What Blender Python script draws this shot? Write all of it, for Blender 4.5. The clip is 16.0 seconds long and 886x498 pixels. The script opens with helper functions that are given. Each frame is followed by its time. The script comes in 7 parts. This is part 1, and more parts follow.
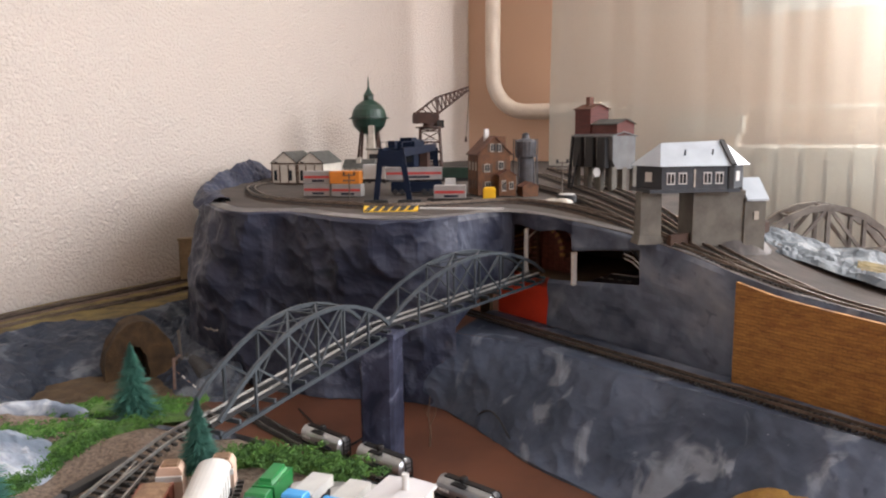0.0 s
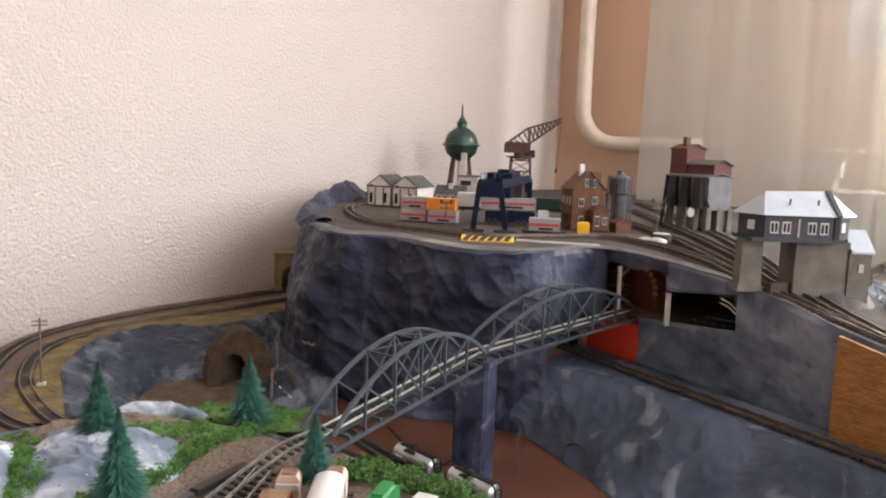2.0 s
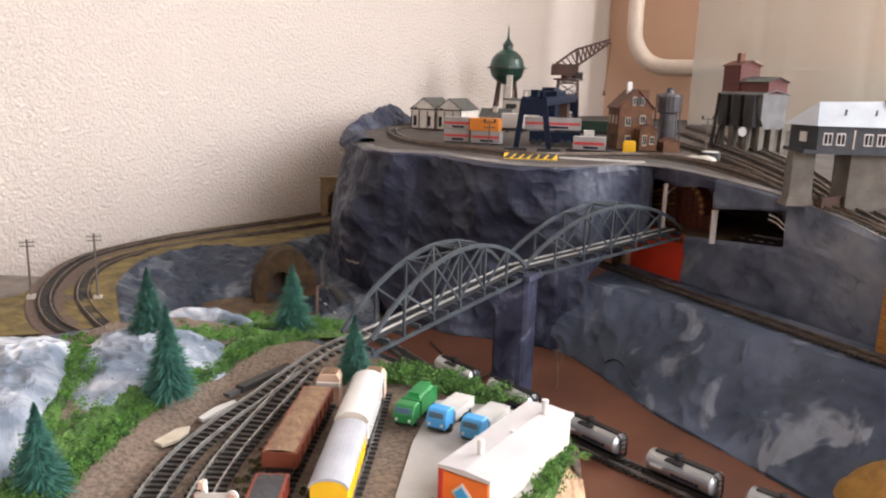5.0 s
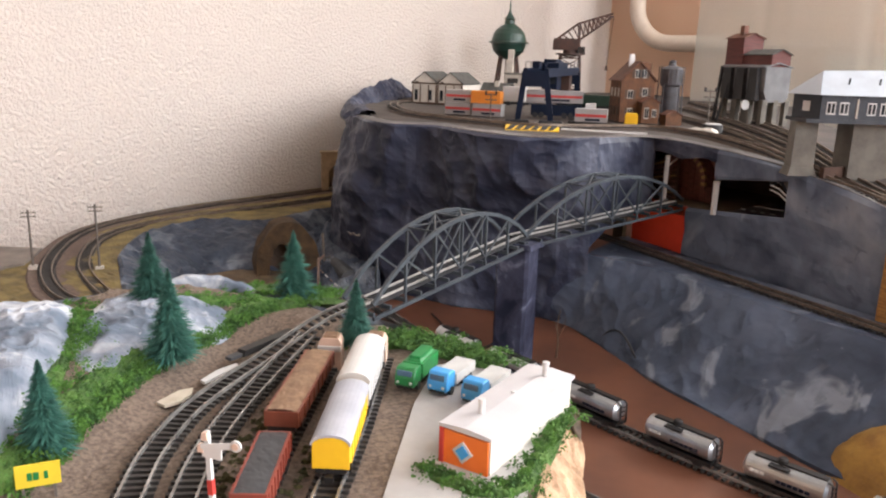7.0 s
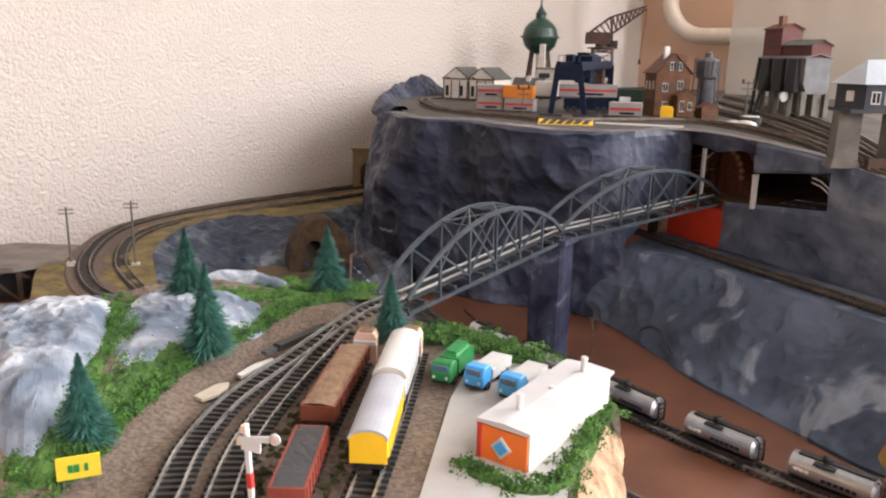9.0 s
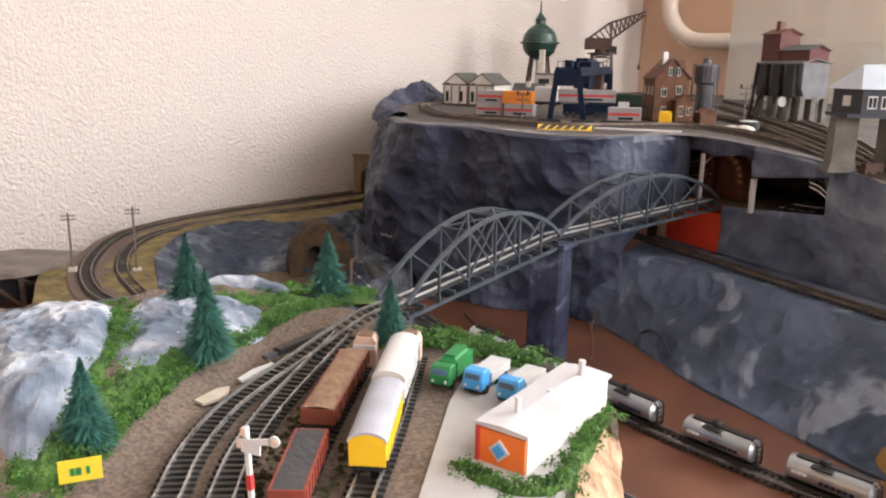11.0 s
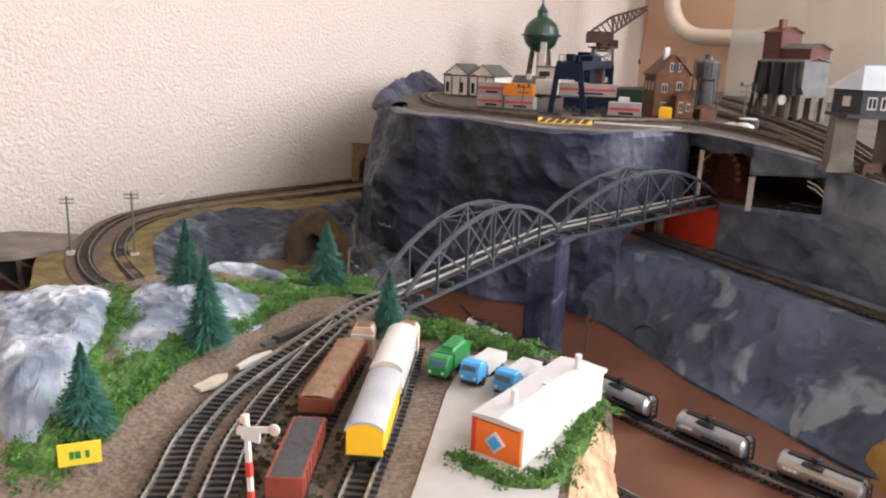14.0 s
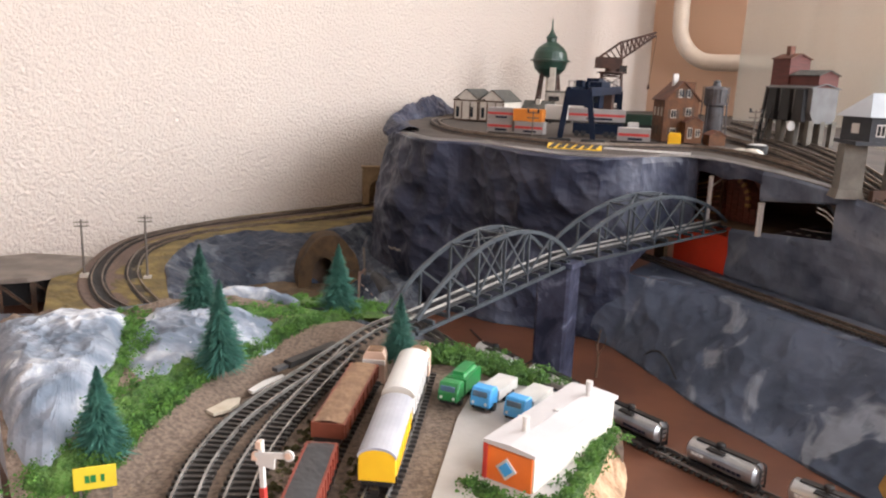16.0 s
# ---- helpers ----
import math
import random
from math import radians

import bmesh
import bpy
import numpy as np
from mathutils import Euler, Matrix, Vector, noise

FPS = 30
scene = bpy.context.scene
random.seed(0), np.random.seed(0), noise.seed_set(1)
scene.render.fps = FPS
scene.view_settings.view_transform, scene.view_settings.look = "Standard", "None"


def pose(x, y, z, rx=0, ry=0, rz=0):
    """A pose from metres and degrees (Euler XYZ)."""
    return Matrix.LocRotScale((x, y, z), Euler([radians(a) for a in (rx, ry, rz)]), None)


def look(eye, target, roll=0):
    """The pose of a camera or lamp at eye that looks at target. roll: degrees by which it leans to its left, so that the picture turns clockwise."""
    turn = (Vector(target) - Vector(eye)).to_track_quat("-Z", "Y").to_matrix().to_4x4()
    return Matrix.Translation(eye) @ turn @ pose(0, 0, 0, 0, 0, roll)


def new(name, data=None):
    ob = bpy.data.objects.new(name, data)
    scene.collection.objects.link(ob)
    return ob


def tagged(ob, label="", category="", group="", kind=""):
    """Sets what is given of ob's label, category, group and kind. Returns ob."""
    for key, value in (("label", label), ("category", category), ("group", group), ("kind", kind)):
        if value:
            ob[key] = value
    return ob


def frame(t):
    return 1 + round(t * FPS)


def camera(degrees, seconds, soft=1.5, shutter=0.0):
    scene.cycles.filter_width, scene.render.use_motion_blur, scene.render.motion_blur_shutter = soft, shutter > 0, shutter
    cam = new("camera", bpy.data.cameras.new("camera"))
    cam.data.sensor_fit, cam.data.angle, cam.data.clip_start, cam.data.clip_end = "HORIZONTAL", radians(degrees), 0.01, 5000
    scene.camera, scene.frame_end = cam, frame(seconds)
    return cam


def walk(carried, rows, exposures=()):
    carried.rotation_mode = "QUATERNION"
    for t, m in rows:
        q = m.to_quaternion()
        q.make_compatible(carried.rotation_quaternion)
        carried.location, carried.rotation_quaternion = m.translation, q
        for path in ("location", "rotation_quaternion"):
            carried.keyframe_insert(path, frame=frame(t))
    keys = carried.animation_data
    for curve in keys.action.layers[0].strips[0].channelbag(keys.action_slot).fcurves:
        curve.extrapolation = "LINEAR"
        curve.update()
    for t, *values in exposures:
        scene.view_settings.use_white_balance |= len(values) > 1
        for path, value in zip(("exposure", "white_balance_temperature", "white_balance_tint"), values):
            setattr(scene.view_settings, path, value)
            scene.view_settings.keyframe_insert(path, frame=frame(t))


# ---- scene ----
cam = camera(60.05, 16.0, soft=2.15)
PATH = [
    (0, (0.0002, 0.0001, 1.0632), (-0.0296, 1.9762, 0.7565), -0.61),
    (0.5, (-0.0082, -0.0008, 1.0631), (-0.0597, 1.9659, 0.7033), 1.43),
    (1, (-0.0183, -0.0087, 1.0647), (-0.1424, 1.9606, 0.7384), 1.72),
    (1.5, (-0.0211, -0.0140, 1.0696), (-0.1885, 1.9570, 0.7742), 1.98),
    (2, (-0.0228, -0.0217, 1.0742), (-0.2396, 1.9501, 0.8200), 2.11),
    (2.5, (-0.0243, -0.0228, 1.0783), (-0.2739, 1.9490, 0.8552), 1.24),
    (3, (-0.0156, -0.0195, 1.0653), (-0.2447, 1.9407, 0.7409), 0.94),
    (3.5, (-0.0168, -0.0188, 1.0612), (-0.2725, 1.9300, 0.6915), 1.27),
    (4, (-0.0153, -0.0207, 1.0578), (-0.3056, 1.9119, 0.6328), 2.14),
    (4.2, (-0.0157, -0.0231, 1.0595), (-0.3211, 1.9088, 0.6415), 2.22),
    (6.3, (-0.0150, -0.0236, 1.0510), (-0.3585, 1.8936, 0.5970), 1.38),
    (6.5, (-0.0159, -0.0254, 1.0502), (-0.3515, 1.8920, 0.5908), 1.87),
    (7, (-0.0152, -0.0255, 1.0487), (-0.3453, 1.8891, 0.5740), 1.72),
    (7.5, (-0.0153, -0.0234, 1.0482), (-0.3708, 1.8834, 0.5605), 1.42),
    (8, (-0.0153, -0.0232, 1.0469), (-0.3858, 1.8788, 0.5516), 1.22),
    (8.5, (-0.0177, -0.0237, 1.0467), (-0.3992, 1.8759, 0.5508), 1.60),
    (9, (-0.0193, -0.0224, 1.0455), (-0.4237, 1.8760, 0.5633), 1.05),
    (9.2, (-0.0199, -0.0253, 1.0474), (-0.4299, 1.8742, 0.5745), 0.90),
    (11.3, (-0.0171, -0.0254, 1.0459), (-0.4257, 1.8756, 0.5774), 0.89),
    (11.5, (-0.0175, -0.0256, 1.0468), (-0.4337, 1.8739, 0.5792), 0.72),
    (12, (-0.0196, -0.0278, 1.0454), (-0.4420, 1.8705, 0.5787), 1.20),
    (12.5, (-0.0234, -0.0269, 1.0448), (-0.4530, 1.8622, 0.5481), 1.71),
    (13, (-0.0239, -0.0269, 1.0469), (-0.4463, 1.8666, 0.5610), 2.26),
    (13.5, (-0.0206, -0.0285, 1.0476), (-0.4198, 1.8686, 0.5560), 2.17),
    (14, (-0.0188, -0.0276, 1.0476), (-0.4150, 1.8695, 0.5535), 2.15),
    (14.5, (-0.0167, -0.0268, 1.0467), (-0.4189, 1.8690, 0.5525), 2.01),
    (15, (-0.0191, -0.0277, 1.0476), (-0.4247, 1.8771, 0.5924), 2.16),
    (15.5, (-0.0187, -0.0293, 1.0491), (-0.4497, 1.8706, 0.5969), 2.01),
    (16, (-0.0200, -0.0312, 1.0506), (-0.4421, 1.8737, 0.6113), 2.23),
]
walk(cam, [(t, look(eye, target, roll)) for t, eye, target, roll in PATH],
     exposures=[(0.0, -0.22), (0.5, -0.08), (1.0, -0.03), (2.0, -0.12), (2.5, -0.24), (3.0, -0.32), (3.5, -0.18), (4.0, -0.03), (6.5, 0.03), (16.0, 0.04)])

# ---- world and light ----
BOARD = 0.80
world = bpy.data.worlds.new("sky")
scene.world = world
world.use_nodes = True
_sky = world.node_tree.nodes.new("ShaderNodeTexSky")
_sky.sky_type, _sky.sun_disc = "NISHITA", False
_sky.sun_elevation, _sky.sun_rotation = radians(40), radians(60)
world.node_tree.links.new(_sky.outputs[0], world.node_tree.nodes["Background"].inputs[0])
world.node_tree.nodes["Background"].inputs[1].default_value = 0.12

# room axes: the left wall runs along LW, the window wall along BW, both from the corner
CORNER = Vector((0.041, 2.028))
LW = Vector((-0.515, -0.857))
BW = Vector((0.857, -0.515))


def room(a, b, z=0.0):
    """A point of the room: a metres along the window wall, b metres out from it."""
    p = CORNER + float(a) * BW + float(b) * LW
    return Vector((p.x, p.y, z))


def window_light(name, a0, a1, b0, b1, z0, z1, watts, towards, colour=(0.985, 0.965, 1.0)):
    data = bpy.data.lights.new(name, "AREA")
    data.shape, data.energy, data.color = "RECTANGLE", watts, colour
    p, q = room(a0, b0), room(a1, b1)
    data.size, data.size_y = (q - p).length, z1 - z0
    ob = new(name, data)
    mid = (p + q) / 2
    mid.z = (z0 + z1) / 2
    ob.matrix_world = look(mid, mid + towards)


_in = Vector((LW.x, LW.y, -0.05))
window_light("window_daylight", 1.02, 2.50, 0.02, 0.02, 1.20, 2.40, 190.0, _in)
_left = Vector((-BW.x, -BW.y, -0.25))
window_light("side_window_daylight", 3.42, 3.42, 1.1, 2.6, 1.05, 2.35, 80.0, _left, (0.94, 0.94, 1.0))

# ---- materials ----
def mat(name, c1, c2=None, rough=0.6, metal=0.0, scale=120.0, bump=0.15, depth=0.0006, c3=None, spread=(0.35, 0.65), coat=0.0, stretch=None, tint=0.0, fine=7.0):
    m = bpy.data.materials.new(name)
    m.use_nodes = True
    nt = m.node_tree
    b = nt.nodes["Principled BSDF"]
    b.inputs["Roughness"].default_value, b.inputs["Metallic"].default_value = rough, metal
    b.inputs["Coat Weight"].default_value = coat
    c2 = c2 or tuple(0.72 * v for v in c1)
    tc = nt.nodes.new("ShaderNodeTexCoord")
    mp = nt.nodes.new("ShaderNodeMapping")
    if stretch:
        mp.inputs["Scale"].default_value = stretch
    nt.links.new(tc.outputs["Object"], mp.inputs["Vector"])
    n1, n2 = nt.nodes.new("ShaderNodeTexNoise"), nt.nodes.new("ShaderNodeTexNoise")
    n1.inputs["Scale"].default_value, n1.inputs["Detail"].default_value = scale, 5
    n2.inputs["Scale"].default_value, n2.inputs["Detail"].default_value = scale * fine, 3
    for n in (n1, n2):
        nt.links.new(mp.outputs[0], n.inputs["Vector"])
    ramp = nt.nodes.new("ShaderNodeValToRGB")
    ramp.color_ramp.elements[0].position, ramp.color_ramp.elements[1].position = spread
    ramp.color_ramp.elements[0].color, ramp.color_ramp.elements[1].color = (*c2, 1), (*c1, 1)
    if c3:
        e = ramp.color_ramp.elements.new(min(0.99, spread[1] + 0.1))
        e.color = (*c3, 1)
    mixf = nt.nodes.new("ShaderNodeMath")
    mixf.operation = "MULTIPLY_ADD"
    mixf.inputs[1].default_value = 0.22
    sub = nt.nodes.new("ShaderNodeMath")
    sub.operation = "SUBTRACT"
    sub.inputs[1].default_value = 0.11
    nt.links.new(n2.outputs["Fac"], mixf.inputs[0])
    nt.links.new(n1.outputs["Fac"], sub.inputs[0])
    nt.links.new(sub.outputs[0], mixf.inputs[2])
    nt.links.new(mixf.outputs[0], ramp.inputs[0])
    out = ramp.outputs[0]
    if tint:
        oi, hsv, mr = nt.nodes.new("ShaderNodeObjectInfo"), nt.nodes.new("ShaderNodeHueSaturation"), nt.nodes.new("ShaderNodeMapRange")
        mr.inputs["To Min"].default_value, mr.inputs["To Max"].default_value = 1 - tint, 1 + tint
        nt.links.new(oi.outputs["Random"], mr.inputs["Value"])
        nt.links.new(mr.outputs[0], hsv.inputs["Value"])
        nt.links.new(out, hsv.inputs["Color"])
        out = hsv.outputs[0]
    nt.links.new(out, b.inputs["Base Color"])
    if bump:
        bp = nt.nodes.new("ShaderNodeBump")
        bp.inputs["Strength"].default_value, bp.inputs["Distance"].default_value = bump, depth
        nt.links.new(mixf.outputs[0], bp.inputs["Height"])
        nt.links.new(bp.outputs[0], b.inputs["Normal"])
    return m


def plaster_rock(name, dark, mid, light, scale=9.0, rough=0.62, top=0.66, drag=0.35, smear=26.0):
    """Painted plaster cloth: broad blotches of three greys, streaks and wrinkles."""
    m = mat(name, mid, dark, rough=rough, scale=scale, bump=0.55, depth=0.004, c3=light, spread=(0.36, 0.56), fine=4.0)
    nt = m.node_tree
    ramp = [n for n in nt.nodes if n.bl_idname == "ShaderNodeValToRGB"][0]
    ramp.color_ramp.elements[-1].position = top
    for n in nt.nodes:
        if n.bl_idname == "ShaderNodeTexNoise":
            n.inputs["Distortion"].default_value = 1.2
    nt.nodes["Principled BSDF"].inputs["Specular IOR Level"].default_value = 0.18
    # brushed smears and chipped specks over the blotches
    b, tc = nt.nodes["Principled BSDF"], nt.nodes["Texture Coordinate"]
    base = b.inputs["Base Color"].links[0].from_socket
    for sc, st, lo, hi, col, amount in ((smear, (1.0, 1.0, drag), 0.58, 0.66, light, 0.55), (60.0, (1.0, 1.0, 1.0), 0.62, 0.70, dark, 0.6), (190.0, (1.0, 1.0, 1.0), 0.74, 0.77, light, 0.8)):
        mp, nz, mr, mx = (nt.nodes.new(k) for k in ("ShaderNodeMapping", "ShaderNodeTexNoise", "ShaderNodeMapRange", "ShaderNodeMix"))
        mp.inputs["Scale"].default_value, mp.inputs["Rotation"].default_value = st, (0.0, 0.5, 0.3)
        nz.inputs["Scale"].default_value, nz.inputs["Detail"].default_value, nz.inputs["Distortion"].default_value = sc, 4.0, 0.9
        mr.inputs["From Min"].default_value, mr.inputs["From Max"].default_value, mr.inputs["To Max"].default_value = lo, hi, amount
        mx.data_type = "RGBA"
        mx.inputs[7].default_value = (*col, 1)
        nt.links.new(tc.outputs["Object"], mp.inputs["Vector"])
        nt.links.new(mp.outputs[0], nz.inputs["Vector"])
        nt.links.new(nz.outputs["Fac"], mr.inputs["Value"])
        nt.links.new(mr.outputs[0], mx.inputs[0])
        nt.links.new(base, mx.inputs[6])
        base = mx.outputs[2]
    nt.links.new(base, b.inputs["Base Color"])
    return m


def wallpaper(name, c1, c2, relief=0.9, rough=0.36):
    m = bpy.data.materials.new(name)
    m.use_nodes = True
    nt = m.node_tree
    b = nt.nodes["Principled BSDF"]
    tc = nt.nodes.new("ShaderNodeTexCoord")
    n1, n2, n3 = (nt.nodes.new("ShaderNodeTexNoise") for _ in range(3))
    for n, s, d in ((n1, 225.0, 2.0), (n2, 560.0, 2.0), (n3, 2.2, 3.0)):
        n.inputs["Scale"].default_value, n.inputs["Detail"].default_value = s, d
        nt.links.new(tc.outputs["Object"], n.inputs["Vector"])
    n1.inputs["Distortion"].default_value = 0.3
    rp = nt.nodes.new("ShaderNodeValToRGB")
    rp.color_ramp.elements[0].position, rp.color_ramp.elements[1].position = 0.34, 0.70
    nt.links.new(n1.outputs["Fac"], rp.inputs[0])
    ad = nt.nodes.new("ShaderNodeMath")
    ad.operation = "MULTIPLY_ADD"
    ad.inputs[1].default_value = 0.45
    nt.links.new(n2.outputs["Fac"], ad.inputs[0])
    nt.links.new(rp.outputs[0], ad.inputs[2])
    bp = nt.nodes.new("ShaderNodeBump")
    bp.inputs["Strength"].default_value, bp.inputs["Distance"].default_value = relief, 0.010
    nt.links.new(ad.outputs[0], bp.inputs["Height"])
    soft = nt.nodes.new("ShaderNodeBump")
    soft.inputs["Strength"].default_value, soft.inputs["Distance"].default_value = 0.4 * relief, 0.008
    nt.links.new(ad.outputs[0], soft.inputs["Height"])
    nt.links.new(soft.outputs[0], b.inputs["Normal"])
    cr = nt.nodes.new("ShaderNodeValToRGB")
    cr.color_ramp.elements[0].color, cr.color_ramp.elements[1].color = (*c1, 1), (*c2, 1)
    nt.links.new(n3.outputs["Fac"], cr.inputs[0])
    nt.links.new(cr.outputs[0], b.inputs["Base Color"])
    b.inputs["Roughness"].default_value = rough
    b.inputs["Specular IOR Level"].default_value = 0.3
    if relief > 0.5:
        b.inputs["Coat Weight"].default_value, b.inputs["Coat Roughness"].default_value = 1.0, 0.08
        b.inputs["Coat IOR"].default_value = 1.8
        nt.links.new(bp.outputs[0], b.inputs["Coat Normal"])
    return m


def sheer(name):
    m = bpy.data.materials.new(name)
    m.use_nodes = True
    nt = m.node_tree
    out = nt.nodes["Material Output"]
    tr, df, tl = nt.nodes.new("ShaderNodeBsdfTransparent"), nt.nodes.new("ShaderNodeBsdfDiffuse"), nt.nodes.new("ShaderNodeBsdfTranslucent")
    for n in (df, tl):
        n.inputs["Color"].default_value = (0.53, 0.53, 0.475, 1)
    m1, m2 = nt.nodes.new("ShaderNodeMixShader"), nt.nodes.new("ShaderNodeMixShader")
    m1.inputs[0].default_value = 0.30
    nt.links.new(df.outputs[0], m1.inputs[1])
    nt.links.new(tl.outputs[0], m1.inputs[2])
    tc, wv = nt.nodes.new("ShaderNodeTexCoord"), nt.nodes.new("ShaderNodeTexNoise")
    wv.inputs["Scale"].default_value = 900.0
    mr = nt.nodes.new("ShaderNodeMapRange")
    mr.inputs["To Min"].default_value, mr.inputs["To Max"].default_value = 0.54, 0.76
    nt.links.new(tc.outputs["Object"], wv.inputs["Vector"])
    nt.links.new(wv.outputs["Fac"], mr.inputs["Value"])
    nt.links.new(mr.outputs[0], m2.inputs[0])
    nt.links.new(tr.outputs[0], m2.inputs[1])
    nt.links.new(m1.outputs[0], m2.inputs[2])
    nt.links.new(m2.outputs[0], out.inputs["Surface"])
    return m


WALLPAPER = wallpaper("embossed_wallpaper", (0.545, 0.49, 0.44), (0.595, 0.54, 0.485), 1.0, 0.25)
PEACH_WALL = wallpaper("peach_wall_paint", (0.55, 0.365, 0.255), (0.60, 0.405, 0.29), 0.12, 0.55)
CEILING_WHITE = mat("ceiling_white", (0.8, 0.79, 0.76), rough=0.8, scale=6)
FLOOR_WOOD = mat("floor_wood", (0.32, 0.2, 0.11), (0.2, 0.12, 0.07), rough=0.5, scale=4, stretch=(1, 9, 1))
HARDBOARD = mat("brown_hardboard", (0.145, 0.056, 0.030), (0.10, 0.038, 0.021), rough=0.5, scale=14, bump=0.06)
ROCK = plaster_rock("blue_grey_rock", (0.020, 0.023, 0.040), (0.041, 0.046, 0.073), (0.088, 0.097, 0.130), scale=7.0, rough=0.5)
ROCK_SIDE = plaster_rock("streaked_side_rock", (0.022, 0.030, 0.048), (0.052, 0.064, 0.09), (0.15, 0.17, 0.20), scale=9.0, rough=0.5, top=0.62)
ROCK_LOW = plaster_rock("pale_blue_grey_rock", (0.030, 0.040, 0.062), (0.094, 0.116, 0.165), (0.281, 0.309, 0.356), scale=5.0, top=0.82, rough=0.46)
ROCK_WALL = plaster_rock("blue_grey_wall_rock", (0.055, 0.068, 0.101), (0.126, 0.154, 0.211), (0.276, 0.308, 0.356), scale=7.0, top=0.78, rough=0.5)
ROCK_PALE = plaster_rock("pale_mound_rock", (0.04, 0.05, 0.062), (0.095, 0.11, 0.125), (0.21, 0.225, 0.235), scale=7.0)
ROCK_DUSTY = plaster_rock("dusty_rim_rock", (0.075, 0.07, 0.07), (0.13, 0.12, 0.115), (0.22, 0.2, 0.19), scale=12.0)
ROCK_WHITE = plaster_rock("white_grey_rock", (0.13, 0.16, 0.205), (0.26, 0.29, 0.34), (0.52, 0.54, 0.57), scale=20.0, top=0.66, rough=0.9, drag=1.0, smear=34.0)
PLATEAU = mat("dusty_plateau", (0.060, 0.045, 0.037), (0.034, 0.026, 0.021), rough=0.9, scale=30, bump=0.3)
GRAVEL = mat("brown_gravel", (0.20, 0.150, 0.116), (0.10, 0.074, 0.056), rough=0.95, scale=420, bump=0.8, depth=0.0012, fine=3.0)
PAVING = mat("grey_card_paving", (0.42, 0.41, 0.40), (0.36, 0.35, 0.34), rough=0.85, scale=40, bump=0.08)
CORK = mat("cork_bark_cliff", (0.55, 0.38, 0.24), (0.30, 0.19, 0.11), rough=0.9, scale=75, bump=0.9, depth=0.004)
MOSS = mat("moss_olive_ground", (0.105, 0.10, 0.04), (0.06, 0.058, 0.026), rough=0.95, scale=120, bump=0.8, depth=0.002)
OLIVE = mat("olive_scatter", (0.205, 0.15, 0.05), (0.09, 0.068, 0.028), rough=0.95, scale=45, bump=0.6, depth=0.002)
LEAF = mat("lichen_green", (0.088, 0.215, 0.028), (0.028, 0.088, 0.014), rough=0.8, scale=160, bump=0.3, tint=0.35)
LEAF_DARK = mat("lichen_shade_green", (0.045, 0.12, 0.02), (0.02, 0.06, 0.012), rough=0.8, scale=160, bump=0.3)
NEEDLE = mat("fir_green", (0.049, 0.169, 0.128), (0.022, 0.092, 0.070), rough=0.7, scale=200, bump=0.2, tint=0.2)
TRUNK = mat("fir_trunk", (0.10, 0.06, 0.035), rough=0.9, scale=200)
BRIDGE_GREY = mat("bridge_grey_plastic", (0.052, 0.064, 0.074), (0.031, 0.039, 0.048), rough=0.5, scale=60, bump=0.05)
RAIL = mat("nickel_rail", (0.40, 0.395, 0.38), (0.23, 0.215, 0.20), rough=0.27, metal=0.6, scale=90, bump=0.02)
RAIL_BRIGHT = mat("polished_rail", (0.64, 0.63, 0.60), (0.40, 0.39, 0.37), rough=0.25, metal=0.35, scale=40, bump=0.02)
RAIL_OLD = mat("dull_rail", (0.24, 0.19, 0.15), (0.13, 0.10, 0.08), rough=0.45, metal=0.6, scale=90, bump=0.02)
SLEEPER = mat("dark_sleeper", (0.035, 0.03, 0.027), (0.02, 0.018, 0.016), rough=0.6, scale=300)
BALLAST = mat("brown_ballast_bed", (0.14, 0.095, 0.075), (0.08, 0.055, 0.045), rough=0.95, scale=300, bump=0.6, depth=0.001)
PIER_M = plaster_rock("dark_pier_rock", (0.016, 0.018, 0.034), (0.05, 0.054, 0.088), (0.20, 0.22, 0.29), scale=24.0)
SOOT = mat("sooty_black", (0.02, 0.02, 0.022), rough=0.7, scale=80)
RED_CARD = mat("red_card", (0.88, 0.075, 0.03), (0.76, 0.06, 0.025), rough=0.75, scale=25, bump=0.05)
BLACK_PAINT = mat("black_paint", (0.03, 0.03, 0.033), (0.02, 0.02, 0.022), rough=0.3, scale=60)
DARK_VOID = mat("brown_void_shade", (0.075, 0.042, 0.03), rough=0.9, scale=40)
BROWN_CARD = mat("brown_cork_card", (0.12, 0.08, 0.042), (0.07, 0.045, 0.025), rough=0.9, scale=60, bump=0.4)
WHITE_PLASTIC = mat("white_plastic", (0.62, 0.615, 0.60), (0.55, 0.545, 0.53), rough=0.4, scale=40, bump=0.03)
CREAM_WALL = mat("cream_wall", (0.68, 0.655, 0.58), (0.61, 0.585, 0.52), rough=0.6, scale=60, bump=0.05)

# ---- mesh helpers (layout lengths in millimetres, heights above the baseboard) ----
def finish(name, bm, material, smooth=False, scale=0.001):
    bmesh.ops.recalc_face_normals(bm, faces=bm.faces)
    for v in bm.verts:
        v.co *= scale
    me = bpy.data.meshes.new(name)
    bm.to_mesh(me)
    bm.free()
    if smooth:
        me.polygons.foreach_set("use_smooth", [True] * len(me.polygons))
    me.materials.append(material)
    return me


def part(name, bm, material, parent, label="", smooth=False):
    ob = new(name, finish(name, bm, material, smooth))
    ob.parent = parent
    return tagged(ob, label)


